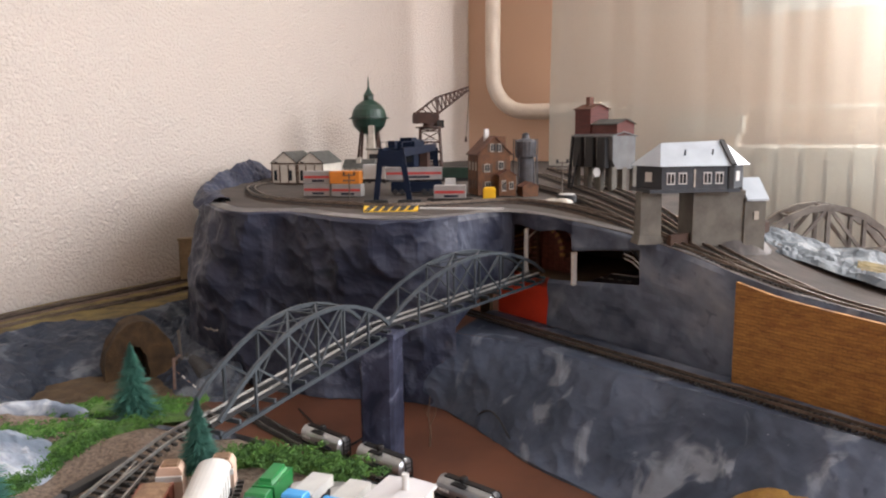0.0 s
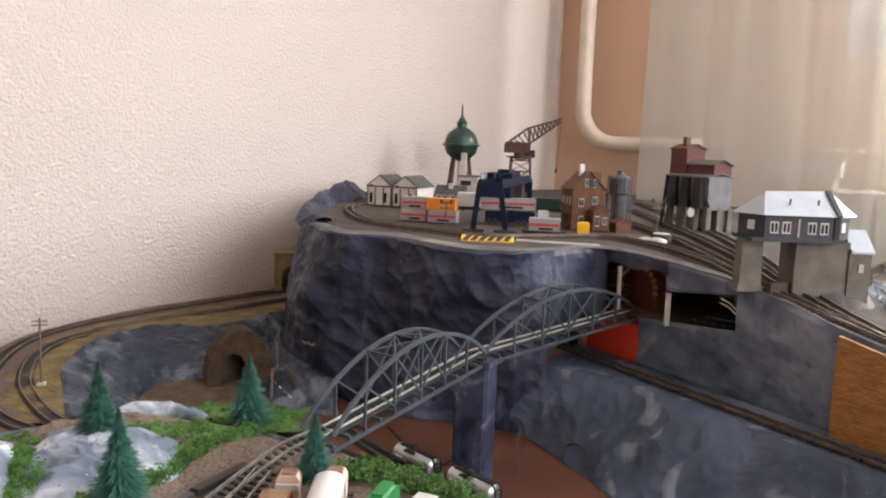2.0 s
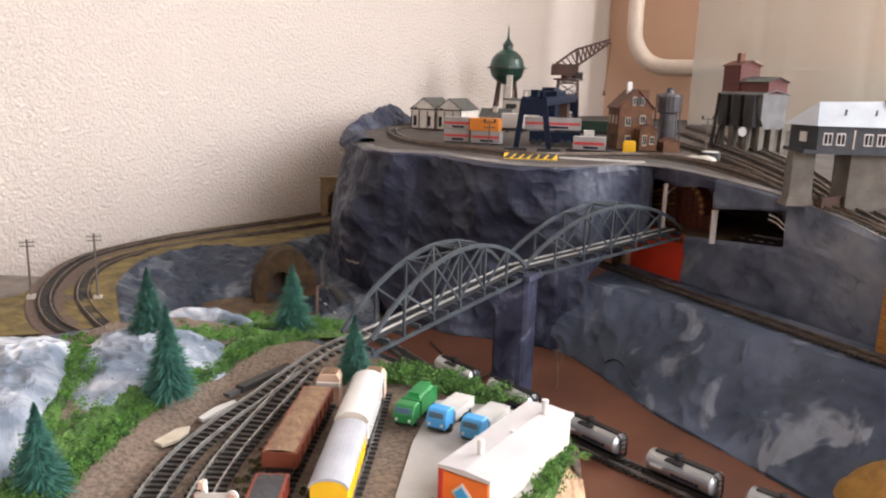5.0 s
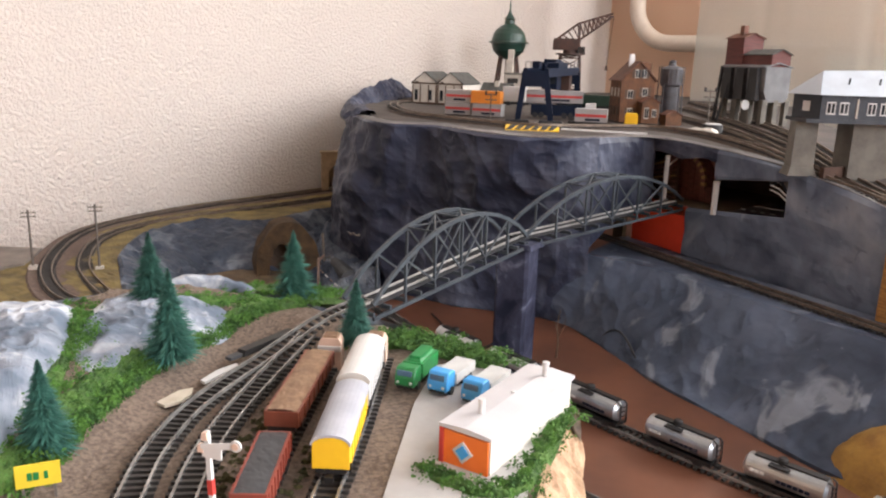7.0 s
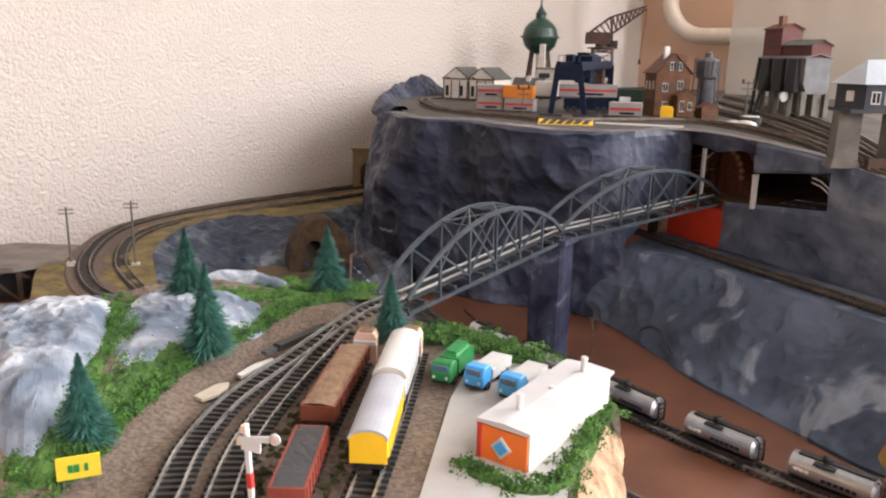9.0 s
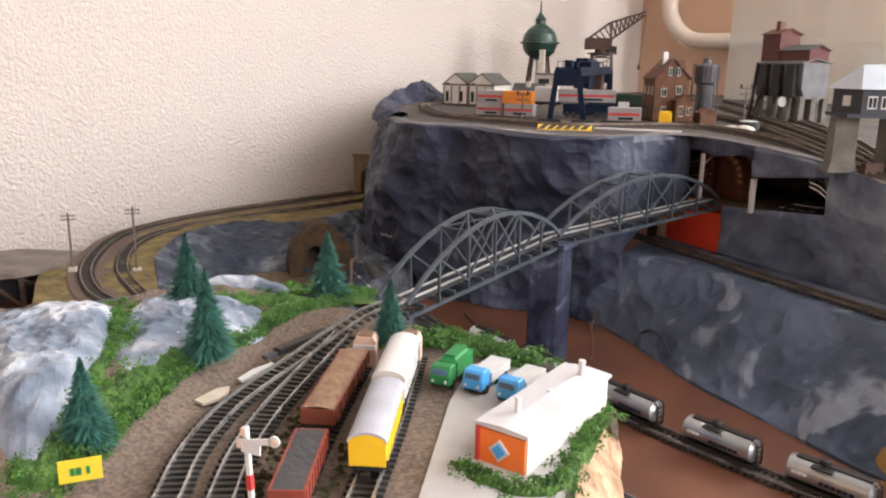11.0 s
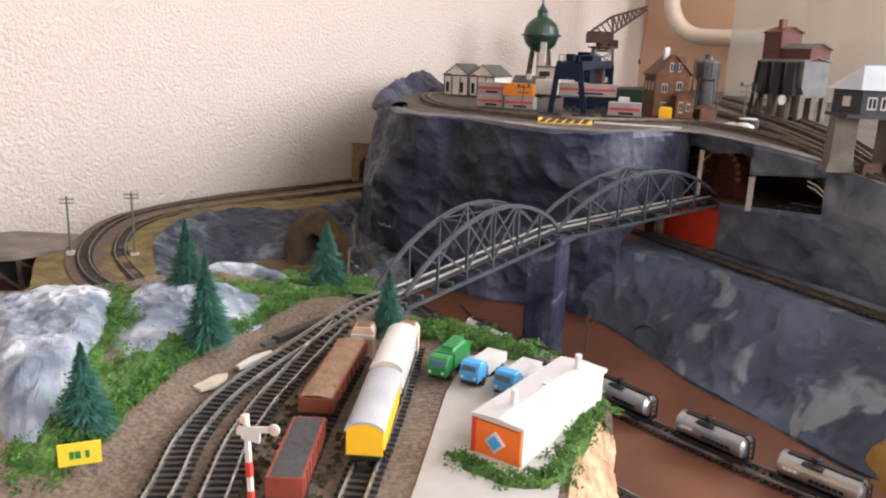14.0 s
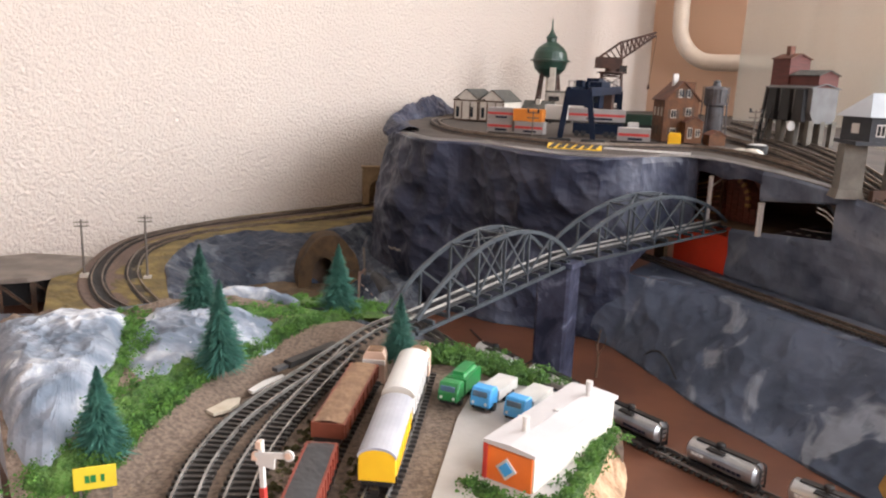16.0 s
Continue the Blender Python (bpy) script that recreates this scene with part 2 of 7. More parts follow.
def thing(name, x, y, h, rz, label, category, group="", tilt=0.0):
    ob = new(name)
    ob.empty_display_size = 0.01
    ob.matrix_world = pose(x * 0.001, y * 0.001, BOARD + h * 0.001, tilt, 0, rz)
    return tagged(ob, label, category, group)


def solo(name, bm, material, label, category, kind="", smooth=False, at=(0, 0, 0)):
    ob = new(name, finish(name, bm, material, smooth))
    ob.location = (at[0] * 0.001, at[1] * 0.001, BOARD + at[2] * 0.001)
    return tagged(ob, label, category, "", kind)


def box(bm, x, y, z, sx, sy, sz, rz=0.0, taper=1.0):
    """A block with its base's middle at x, y, z."""
    c, s = math.cos(radians(rz)), math.sin(radians(rz))
    vs = []
    for k, f in ((0, 1.0), (1, taper)):
        for a, b in ((-1, -1), (1, -1), (1, 1), (-1, 1)):
            u, v = a * sx / 2 * f, b * sy / 2 * f
            vs.append(bm.verts.new((x + u * c - v * s, y + u * s + v * c, z + k * sz)))
    for f in ((3, 2, 1, 0), (4, 5, 6, 7), (0, 1, 5, 4), (1, 2, 6, 5), (2, 3, 7, 6), (3, 0, 4, 7)):
        bm.faces.new([vs[i] for i in f])
    return vs


def rod(bm, p, q, r0, r1=None, seg=8, cap=True):
    """A round bar from p to q."""
    p, q = Vector(p), Vector(q)
    r1 = r0 if r1 is None else r1
    d = (q - p).normalized()
    a = d.orthogonal().normalized()
    b = d.cross(a)
    rings = []
    for c, r in ((p, r0), (q, r1)):
        rings.append([bm.verts.new(c + r * (math.cos(t) * a + math.sin(t) * b)) for t in (2 * math.pi * k / seg for k in range(seg))])
    for k in range(seg):
        bm.faces.new((rings[0][k], rings[0][(k + 1) % seg], rings[1][(k + 1) % seg], rings[1][k]))
    if cap:
        bm.faces.new(rings[0][::-1])
        bm.faces.new(rings[1])


def beam(bm, p, q, w, t, up=(0, 0, 1)):
    """A square bar from p to q, w wide and t high."""
    p, q = Vector(p), Vector(q)
    d = (q - p).normalized()
    side = d.cross(Vector(up))
    side = side.normalized() if side.length > 1e-4 else d.orthogonal().normalized()
    top = side.cross(d)
    vs = [bm.verts.new(c + a * side * w / 2 + b * top * t / 2) for c in (p, q) for a, b in ((-1, -1), (1, -1), (1, 1), (-1, 1))]
    for f in ((3, 2, 1, 0), (4, 5, 6, 7), (0, 1, 5, 4), (1, 2, 6, 5), (2, 3, 7, 6), (3, 0, 4, 7)):
        bm.faces.new([vs[i] for i in f])


def extrude_x(bm, poly, x0, x1):
    """A cross-section of (y, z) points drawn out from x0 to x1."""
    a = [bm.verts.new((x0, y, z)) for y, z in poly]
    b = [bm.verts.new((x1, y, z)) for y, z in poly]
    n = len(poly)
    for k in range(n):
        bm.faces.new((a[k], a[(k + 1) % n], b[(k + 1) % n], b[k]))
    bm.faces.new(a[::-1])
    bm.faces.new(b)


def prism(bm, poly, z0, z1):
    a = [bm.verts.new((x, y, z0)) for x, y in poly]
    b = [bm.verts.new((x, y, z1)) for x, y in poly]
    n = len(poly)
    for k in range(n):
        bm.faces.new((a[k], a[(k + 1) % n], b[(k + 1) % n], b[k]))
    bm.faces.new(a[::-1])
    bm.faces.new(b)


def sweep(bm, pts, r, seg=8):
    """A round tube along a polyline."""
    pts = [Vector(p) for p in pts]
    rings, a = [], None
    for i, p in enumerate(pts):
        d = (pts[min(i + 1, len(pts) - 1)] - pts[max(i - 1, 0)]).normalized()
        a = d.orthogonal().normalized() if a is None else (a - a.dot(d) * d).normalized()
        b = d.cross(a)
        rr = r[i] if isinstance(r, (list, tuple)) else r
        rings.append([bm.verts.new(p + rr * (math.cos(t) * a + math.sin(t) * b)) for t in (2 * math.pi * k / seg for k in range(seg))])
    for u, v in zip(rings, rings[1:]):
        for k in range(seg):
            bm.faces.new((u[k], u[(k + 1) % seg], v[(k + 1) % seg], v[k]))
    bm.faces.new(rings[0][::-1])
    bm.faces.new(rings[-1])


def revolve(bm, profile, seg=16, at=(0, 0, 0)):
    """A turned shape from (radius, height) pairs."""
    rings = [[bm.verts.new((at[0] + max(r, 0.01) * math.cos(t), at[1] + max(r, 0.01) * math.sin(t), at[2] + z)) for t in (2 * math.pi * k / seg for k in range(seg))] for r, z in profile]
    for u, v in zip(rings, rings[1:]):
        for k in range(seg):
            bm.faces.new((u[k], u[(k + 1) % seg], v[(k + 1) % seg], v[k]))
    bm.faces.new(rings[0][::-1])
    bm.faces.new(rings[-1])


def along(pts, n):
    """n even points on a smooth line through pts, which may have any number of coordinates."""
    pts = [np.array(p, float) for p in pts]
    dense = []
    ext = [2 * pts[0] - pts[1], *pts, 2 * pts[-1] - pts[-2]]
    for i in range(1, len(ext) - 2):
        p0, p1, p2, p3 = ext[i - 1 : i + 3]
        for t in np.linspace(0, 1, 24, endpoint=False):
            dense.append(0.5 * (2 * p1 + (p2 - p0) * t + (2 * p0 - 5 * p1 + 4 * p2 - p3) * t * t + (3 * p1 - p0 - 3 * p2 + p3) * t**3))
    dense = np.array(dense + [pts[-1]])
    length = np.r_[0, np.cumsum(np.linalg.norm(np.diff(dense[:, :2], axis=0), axis=1))]
    at = np.linspace(0, length[-1], n)
    return np.stack([np.interp(at, length, dense[:, k]) for k in range(dense.shape[1])], 1), length[-1]


def wrinkle(x, y, z, size, seed=0.0):
    """Crumpled-cloth relief, about -1 to 1."""
    p = Vector((x / size + seed, y / size - seed, z / size))
    a = noise.noise(p)
    b = 1 - 2 * abs(noise.noise(p * 2.1 + Vector((5, 3, 1))))
    c = 1 - 2 * abs(noise.noise(p * 4.6 + Vector((1, 7, 2))))
    return 0.5 * a + 0.35 * b + 0.2 * c


def loft(bm, lines, n, rows, amp=0.0, size=60.0, seed=0.0, keep=True, push=(0, -1, 0)):
    """A sheet through polylines of (x, y, h), with crumpled relief pushed along the sheet's own normal."""
    res = [along(l, n)[0] for l in lines]
    grid = []
    for a, b in zip(res, res[1:]):
        for k in range(rows):
            grid.append(a + (b - a) * k / rows)
    grid.append(res[-1])
    grid = np.array(grid)
    du = np.gradient(grid, axis=1)
    dv = np.gradient(grid, axis=0)
    nor = np.cross(du, dv)
    nor /= np.maximum(np.linalg.norm(nor, axis=2, keepdims=True), 1e-6)
    if (nor.mean((0, 1)) * np.array(push)).sum() < 0:
        nor = -nor
    vs = []
    for i in range(len(grid)):
        row = []
        for j in range(n):
            p = grid[i, j]
            k = amp * (wrinkle(*p, size, seed) + 0.17 * wrinkle(*p, size * 0.3, seed + 4))
            if keep and i in (0, len(grid) - 1):
                k *= 0.25
            row.append(bm.verts.new(p + nor[i, j] * k))
        vs.append(row)
    for r, s in zip(vs, vs[1:]):
        for j in range(n - 1):
            bm.faces.new((r[j], r[j + 1], s[j + 1], s[j]))
    return vs


# ---- the room ----
def room_wall(name, a0, b0, a1, b1, out, material, label, hole=None, top=2.6):
    """A wall 0.15 m thick from (a0, b0) to (a1, b1); hole: (from, to, sill, head) in metres along it."""
    p, q = room(a0, b0), room(a1, b1)
    d, length = (q - p).normalized(), (q - p).length
    n = (room(a0 + out[0], b0 + out[1]) - p).normalized()
    bm = bmesh.new()

    def slab(s0, s1, z0, z1):
        vs = [bm.verts.new(p + d * s + n * t + Vector((0, 0, z))) for z in (z0, z1) for s, t in ((s0, 0), (s1, 0), (s1, 0.15), (s0, 0.15))]
        for f in ((3, 2, 1, 0), (4, 5, 6, 7), (0, 1, 5, 4), (1, 2, 6, 5), (2, 3, 7, 6), (3, 0, 4, 7)):
            bm.faces.new([vs[i] for i in f])

    if hole:
        s0, s1, z0, z1 = hole
        slab(0, s0, 0, top), slab(s1, length, 0, top), slab(s0, s1, 0, z0), slab(s0, s1, z1, top)
    else:
        slab(0, length, 0, top)
    ob = new(name, finish(name, bm, material, scale=1.0))
    return tagged(ob, label, "wall", "", "structure")


room_wall("wall_west", 0, 0, 0, 4.0, (-1, 0), WALLPAPER, "pale cream wall with glossy embossed wallpaper beside the layout")
room_wall("wall_north", 0, 0, 3.5, 0, (0, -1), PEACH_WALL, "peach painted window wall behind the heating pipe", (1.02, 2.50, 1.15, 2.40))
room_wall("wall_east", 3.5, 0, 3.5, 4.0, (1, 0), PEACH_WALL, "plain peach wall with a second window opening", (1.1, 2.6, 1.0, 2.4))
room_wall("wall_south", 0, 4.0, 3.5, 4.0, (0, 1), PEACH_WALL, "plain peach wall closing the room")
for nm, z, th, m, lb in (("floor", -0.05, 0.05, FLOOR_WOOD, "brown boarded room floor under the layout table"), ("ceiling", 2.6, 0.1, CEILING_WHITE, "plain white painted ceiling")):
    bm = bmesh.new()
    vs = [bm.verts.new(room(a, b, z + t)) for t in (0, th) for a, b in ((-0.15, -0.15), (3.65, -0.15), (3.65, 4.15), (-0.15, 4.15))]
    for f in ((3, 2, 1, 0), (4, 5, 6, 7), (0, 1, 5, 4), (1, 2, 6, 5), (2, 3, 7, 6), (3, 0, 4, 7)):
        bm.faces.new([vs[i] for i in f])
    tagged(new(nm, finish(nm, bm, m, scale=1.0)), lb, nm, "", "structure")


def mm(a, b):
    """Plan millimetres of a point of the room."""
    p = room(a, b) * 1000
    return p.x, p.y


# ---- the baseboard on its legs ----
table = thing("layout_table", 0, 0, 0, 0, "brown hardboard baseboard of the model railway on wooden legs", "table")
bm = bmesh.new()
prism(bm, [mm(0.004, 0.004), mm(1.1, 0.004), (640, 420), (420, 120), (330, 60), (60, 160), (-120, 130), (-330, 110), (-640, 330), mm(0.004, 1.875)], -18, 0)
part("board", bm, HARDBOARD, table)
LEG_WOOD = mat("leg_wood", (0.45, 0.3, 0.17), rough=0.6, scale=20, stretch=(8, 8, 1))
for x, y in ((-560, 400), (-150, 180), (300, 130), (560, 520), (-120, 1600), (560, 1250)):
    bm = bmesh.new()
    box(bm, x, y, -800, 45, 45, 782)
    part("leg", bm, LEG_WOOD, table)

# ---- the mountain: cliff, plateau, ledge and wall ----
WALL_A, WALL_U = Vector((94.0, 738.0)), Vector((0.6006, -0.7996))
WALL_N = Vector((-0.7996, -0.6006))


def on_wall(s, h, off=0.0):
    """A point s along the upper rock wall, off millimetres in front of it."""
    p = WALL_A + float(s) * WALL_U + float(off) * WALL_N
    return (p.x, p.y, h)


RIM = [(-372, 1330, 196), (-335, 1180, 201), (-324, 1060, 195), (-312, 955, 183), (-229, 770, 185), (-161, 756, 185), (-94, 694, 185), (-43, 686, 184), (0, 722, 183)]
RIM_R = [(0, 722, 183), (34, 757, 182), on_wall(-40, 181, 8), on_wall(26, 178), on_wall(88, 173.5), on_wall(128, 167.5), on_wall(171, 159.5), on_wall(200, 152.5), on_wall(235, 146), on_wall(295, 141), on_wall(420, 134)]


def plateau_h(x, y):
    """Height of the plateau, which falls away along the upper rock wall."""
    s = (Vector((x, y)) - WALL_A).dot(WALL_U)
    return float(np.interp(s, (-260, -80, 0, 60, 88, 118, 159, 199, 231, 260, 290, 420, 600), (185, 184, 180, 177, 173.5, 167.5, 160, 152, 146, 141, 137, 130, 124)))


mountain = thing("mountain", 0, 0, 0, 0, "blue-grey painted plaster mountain carrying the upper plateau", "mountain")
bm = bmesh.new()
BULGE = [(-345, 1240, 130), (-330, 1080, 125), (-322, 950, 120), (-262, 792, 110), (-170, 752, 105), (-98, 716, 110), (-45, 708, 112), (2, 706, 120)]
FOOT = [(-350, 1225, 36), (-337, 1080, 34), (-330, 960, 26), (-300, 860, 8), (-215, 775, 0), (-150, 742, -1), (-70, 728, -1), (2, 700, -1)]
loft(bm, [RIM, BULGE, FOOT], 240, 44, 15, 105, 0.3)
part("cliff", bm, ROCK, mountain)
bm = bmesh.new()
EDGE = [(-72, 722, 92), (-36, 714, 80), (0, 706, 73), (40, 690, 71), (78, 662, 70), (124, 606, 70), (170, 556, 70), (215, 504, 70), (262, 452, 70), (310, 390, 70)]
TOE = [(-84, 742, -1), (-46, 727, -1), (-12, 699, -1), (12, 660, -1), (36, 616, -1), (62, 571, -1), (98, 526, -1), (136, 475, -1), (160, 446, -1), (215, 380, -1)]
MIDS = [(-80, 730, 44), (-42, 718, 42), (-6, 700, 39), (24, 680, 40), (60, 642, 40), (100, 590, 40), (140, 542, 38), (180, 492, 38), (218, 446, 38), (268, 384, 38)]
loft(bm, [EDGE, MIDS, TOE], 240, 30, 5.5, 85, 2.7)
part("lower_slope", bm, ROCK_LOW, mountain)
bm = bmesh.new()
loft(bm, [[on_wall(-95, 70, -4), on_wall(0, 70, -4), on_wall(100, 70, -4), on_wall(200, 70, -4), on_wall(300, 70, -4), on_wall(420, 70, -4)], EDGE[2:]], 90, 8, 1.2, 30, 1.0, push=(0, 0, 1))
part("ledge", bm, ROCK_LOW, mountain)
# plateau top
bm = bmesh.new()
BACK = [mm(0.004, 0.755), mm(0.004, 0.42), mm(0.02, 0.006), mm(0.35, 0.006), mm(0.55, 0.2), (310, 1130), (290, 900), (282, 745), (306, 655), (340, 590), (420, 480)]
RIM_ALL = RIM + RIM_R[1:]
INSET = [(x, y + 42 if x < 0 else y + 22, plateau_h(x, y + 30) - 1 if x > -300 else h - 1) for x, y, h in RIM_ALL]
loft(bm, [RIM_ALL, INSET], 150, 8, 2.0, 40, 4.0, push=(0, 0, 1))
part("rock_rim", bm, ROCK_DUSTY, mountain)
bm = bmesh.new()
loft(bm, [INSET, [(*p, 180) for p in BACK]], 150, 26, 0.0, 40, 4.0, push=(0, 0, 1))
for v in bm.verts:
    back = max(0.0, min(1.0, (v.co.x + 260) / -60)) * 8
    v.co.z = plateau_h(v.co.x, v.co.y) + back - 1.2 + 0.8 * wrinkle(v.co.x, v.co.y, 0, 40, 4.0)
part("plateau_top", bm, PLATEAU, mountain)
bm = bmesh.new()
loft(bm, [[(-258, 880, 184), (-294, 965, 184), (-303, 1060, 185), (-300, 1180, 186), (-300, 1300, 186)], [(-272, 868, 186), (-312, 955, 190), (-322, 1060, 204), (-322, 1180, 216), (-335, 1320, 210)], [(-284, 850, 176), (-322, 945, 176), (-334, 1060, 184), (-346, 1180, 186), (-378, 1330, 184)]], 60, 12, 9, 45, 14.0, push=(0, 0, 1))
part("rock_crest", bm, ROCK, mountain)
# upper wall beside the ledge, with the openings left free
bm = bmesh.new()


def wall_sheet(s0, s1, low, high, off=0.0, amp=4.0, n=40, rows=20, seed=0.0):
    k = max(4, int((s1 - s0) / 14))
    ss = np.linspace(s0, s1, k)
    loft(bm, [[on_wall(s, high(s), off) for s in ss], [on_wall(s, low(s), off) for s in ss]], n, rows, amp, 60, seed, push=(WALL_N.x, WALL_N.y, 0))


def rim_h(s):
    return float(np.interp(s, (-60, 0, 26, 60, 88, 128, 171, 200, 235, 256, 295, 420), (182, 180, 178, 176, 173.5, 167.5, 159.5, 152.5, 146, 143.5, 141, 134)))


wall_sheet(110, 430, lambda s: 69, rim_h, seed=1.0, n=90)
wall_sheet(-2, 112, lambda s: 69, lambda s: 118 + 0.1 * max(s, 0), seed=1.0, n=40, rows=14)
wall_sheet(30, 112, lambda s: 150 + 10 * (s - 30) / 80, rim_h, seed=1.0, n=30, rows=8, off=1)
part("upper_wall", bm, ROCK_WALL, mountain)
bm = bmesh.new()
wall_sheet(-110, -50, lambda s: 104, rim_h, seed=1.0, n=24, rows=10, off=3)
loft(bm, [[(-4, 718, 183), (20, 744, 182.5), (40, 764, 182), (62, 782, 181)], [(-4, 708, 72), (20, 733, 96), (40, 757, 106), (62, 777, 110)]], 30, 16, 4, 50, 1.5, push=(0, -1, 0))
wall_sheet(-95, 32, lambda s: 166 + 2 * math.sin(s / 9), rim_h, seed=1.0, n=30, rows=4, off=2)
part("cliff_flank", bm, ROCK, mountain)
# the hollow behind the wall
bm = bmesh.new()
q = [on_wall(-120, 0, -3), on_wall(135, 0, -3), on_wall(135, 0, -150), on_wall(-120, 0, -150)]
prism(bm, [(p[0], p[1]) for p in q], 108, 117)
part("shelf", bm, BROWN_CARD, mountain)
# Brown boards, darkened in colour to imitate the hollow's unlit depth
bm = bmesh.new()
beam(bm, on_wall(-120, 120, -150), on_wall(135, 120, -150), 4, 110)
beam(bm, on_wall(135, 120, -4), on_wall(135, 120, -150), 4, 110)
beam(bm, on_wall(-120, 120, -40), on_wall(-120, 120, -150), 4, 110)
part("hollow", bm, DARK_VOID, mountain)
bm = bmesh.new()
vs = [bm.verts.new(on_wall(s, h, -3)) for s, h in ((-82, 66), (2, 66), (4, 112), (-6, 117), (-60, 117), (-82, 104))]
vt = [bm.verts.new(on_wall(s, h, -7)) for s, h in ((-82, 66), (2, 66), (4, 112), (-6, 117), (-60, 117), (-82, 104))]
bm.faces.new(vs)
bm.faces.new(vt[::-1])
for k in range(6):
    bm.faces.new((vs[k], vt[k], vt[(k + 1) % 6], vs[(k + 1) % 6]))
part("red_panel", bm, RED_CARD, mountain, "plain red card panel")
bm = bmesh.new()
beam(bm, on_wall(-104, 84, 2), on_wall(-88, 84, 2), 5, 40)
beam(bm, on_wall(-150, 84, 14), on_wall(-128, 84, 14), 5, 48)
beam(bm, on_wall(-150, 112, 8), on_wall(-80, 112, 0), 12, 14)
part("brown_post", bm, BROWN_CARD, mountain)
# brick sheet
BRICK = mat("brown_brick_card", (0.40, 0.20, 0.048), (0.17, 0.075, 0.02), rough=0.7, scale=85, bump=0.5, stretch=(1, 1, 4.5), fine=3.0)
_nt = BRICK.node_tree
_tc, _rt, _sx, _cb, _bt = (_nt.nodes.new(k) for k in ("ShaderNodeTexCoord", "ShaderNodeVectorRotate", "ShaderNodeSeparateXYZ", "ShaderNodeCombineXYZ", "ShaderNodeTexBrick"))
_rt.rotation_type = "Z_AXIS"
_rt.inputs["Angle"].default_value = radians(53.1)
_nt.links.new(_tc.outputs["Object"], _rt.inputs["Vector"])
_nt.links.new(_rt.outputs[0], _sx.inputs[0])
_nt.links.new(_sx.outputs["X"], _cb.inputs["X"])
_nt.links.new(_sx.outputs["Z"], _cb.inputs["Y"])
_nt.links.new(_cb.outputs[0], _bt.inputs["Vector"])
for _k, _v in (("Scale", 1.0), ("Brick Width", 0.0062), ("Row Height", 0.0024), ("Mortar Size", 0.00028), ("Bias", 0.1)):
    _bt.inputs[_k].default_value = _v
_bt.inputs["Color1"].default_value, _bt.inputs["Color2"].default_value, _bt.inputs["Mortar"].default_value = (0.46, 0.235, 0.055, 1), (0.30, 0.135, 0.032, 1), (0.14, 0.065, 0.02, 1)
_old = _nt.nodes["Principled BSDF"].inputs["Base Color"].links[0].from_socket
_mx2 = _nt.nodes.new("ShaderNodeMix")
_mx2.data_type = "RGBA"
_mx2.inputs[0].default_value = 0.55
_nt.links.new(_bt.outputs["Color"], _mx2.inputs[6])
_nt.links.new(_old, _mx2.inputs[7])
_nt.links.new(_mx2.outputs[2], _nt.nodes["Principled BSDF"].inputs["Base Color"])
bm = bmesh.new()
vs = []
for s in np.linspace(207, 430, 24):
    vs.append([bm.verts.new(on_wall(s, h, o)) for h, o in ((70, 9), (rim_h(s) - 3, 9), (rim_h(s) - 3, 5), (70, 5))])
for a, b in zip(vs, vs[1:]):
    for k in range(4):
        bm.faces.new((a[k], a[(k + 1) % 4], b[(k + 1) % 4], b[k]))
bm.faces.new(vs[0])
bm.faces.new(vs[-1][::-1])
part("brick_sheet", bm, BRICK, mountain, "brown embossed brick card")

# ---- far left: the low shelf with the curving tracks ----
shelf = thing("side_terrain", 0, 0, 0, 0, "low shelf along the wall with olive scatter and grey rock slope", "terrain")
OUTER = [mm(0.006, 0.675), mm(0.006, 0.875), mm(0.006, 1.105), (-566, 1005), (-608, 890), (-610, 800), (-590, 715), (-578, 630), (-500, 520)]
INNER = [(-340, 1100, 36), (-385, 985, 37), (-430, 905, 38), (-490, 890, 39), (-520, 800, 39), (-492, 700, 39), (-455, 640, 39), (-400, 560, 37)]
bm = bmesh.new()
loft(bm, [[(*p, 34) for p in OUTER], INNER], 110, 22, 2.0, 35, 6.0, push=(0, 0, 1))
part("ground", bm, OLIVE, shelf)
bm = bmesh.new()
loft(bm, [INNER, [(-350, 1020, 20), (-375, 930, 22), (-405, 850, 24), (-450, 840, 24), (-470, 790, 24), (-455, 715, 22), (-425, 660, 20), (-385, 600, 20)], [(-330, 960, 0), (-340, 880, 0), (-365, 800, 0), (-400, 790, 0), (-420, 760, 0), (-415, 715, 0), (-400, 680, 0), (-370, 620, 0)]], 100, 16, 8, 60, 8.2, push=(0.6, -0.3, 1))
part("rock_slope", bm, ROCK_SIDE, shelf)
bm = bmesh.new()
loft(bm, [[(-350, 1000, 34), (-335, 920, 31), (-300, 850, 27), (-225, 784, 22)], [(-338, 890, 12), (-318, 830, 11), (-280, 775, 10), (-215, 745, 8)], [(-345, 835, -1), (-312, 775, -1), (-272, 728, -1), (-205, 722, -1)]], 70, 10, 6, 40, 17.0, push=(0, 0, 1))
part("corner_slope", bm, ROCK_SIDE, shelf)
bm = bmesh.new()
loft(bm, [[(-440, 770, 3), (-380, 800, 3), (-320, 790, 2), (-272, 745, 2), (-225, 690, 1)], [(-430, 640, 3), (-370, 625, 4), (-320, 610, 4), (-275, 605, 3), (-235, 640, 1)]], 60, 14, 2.5, 30, 23.0, push=(0, 0, 1))
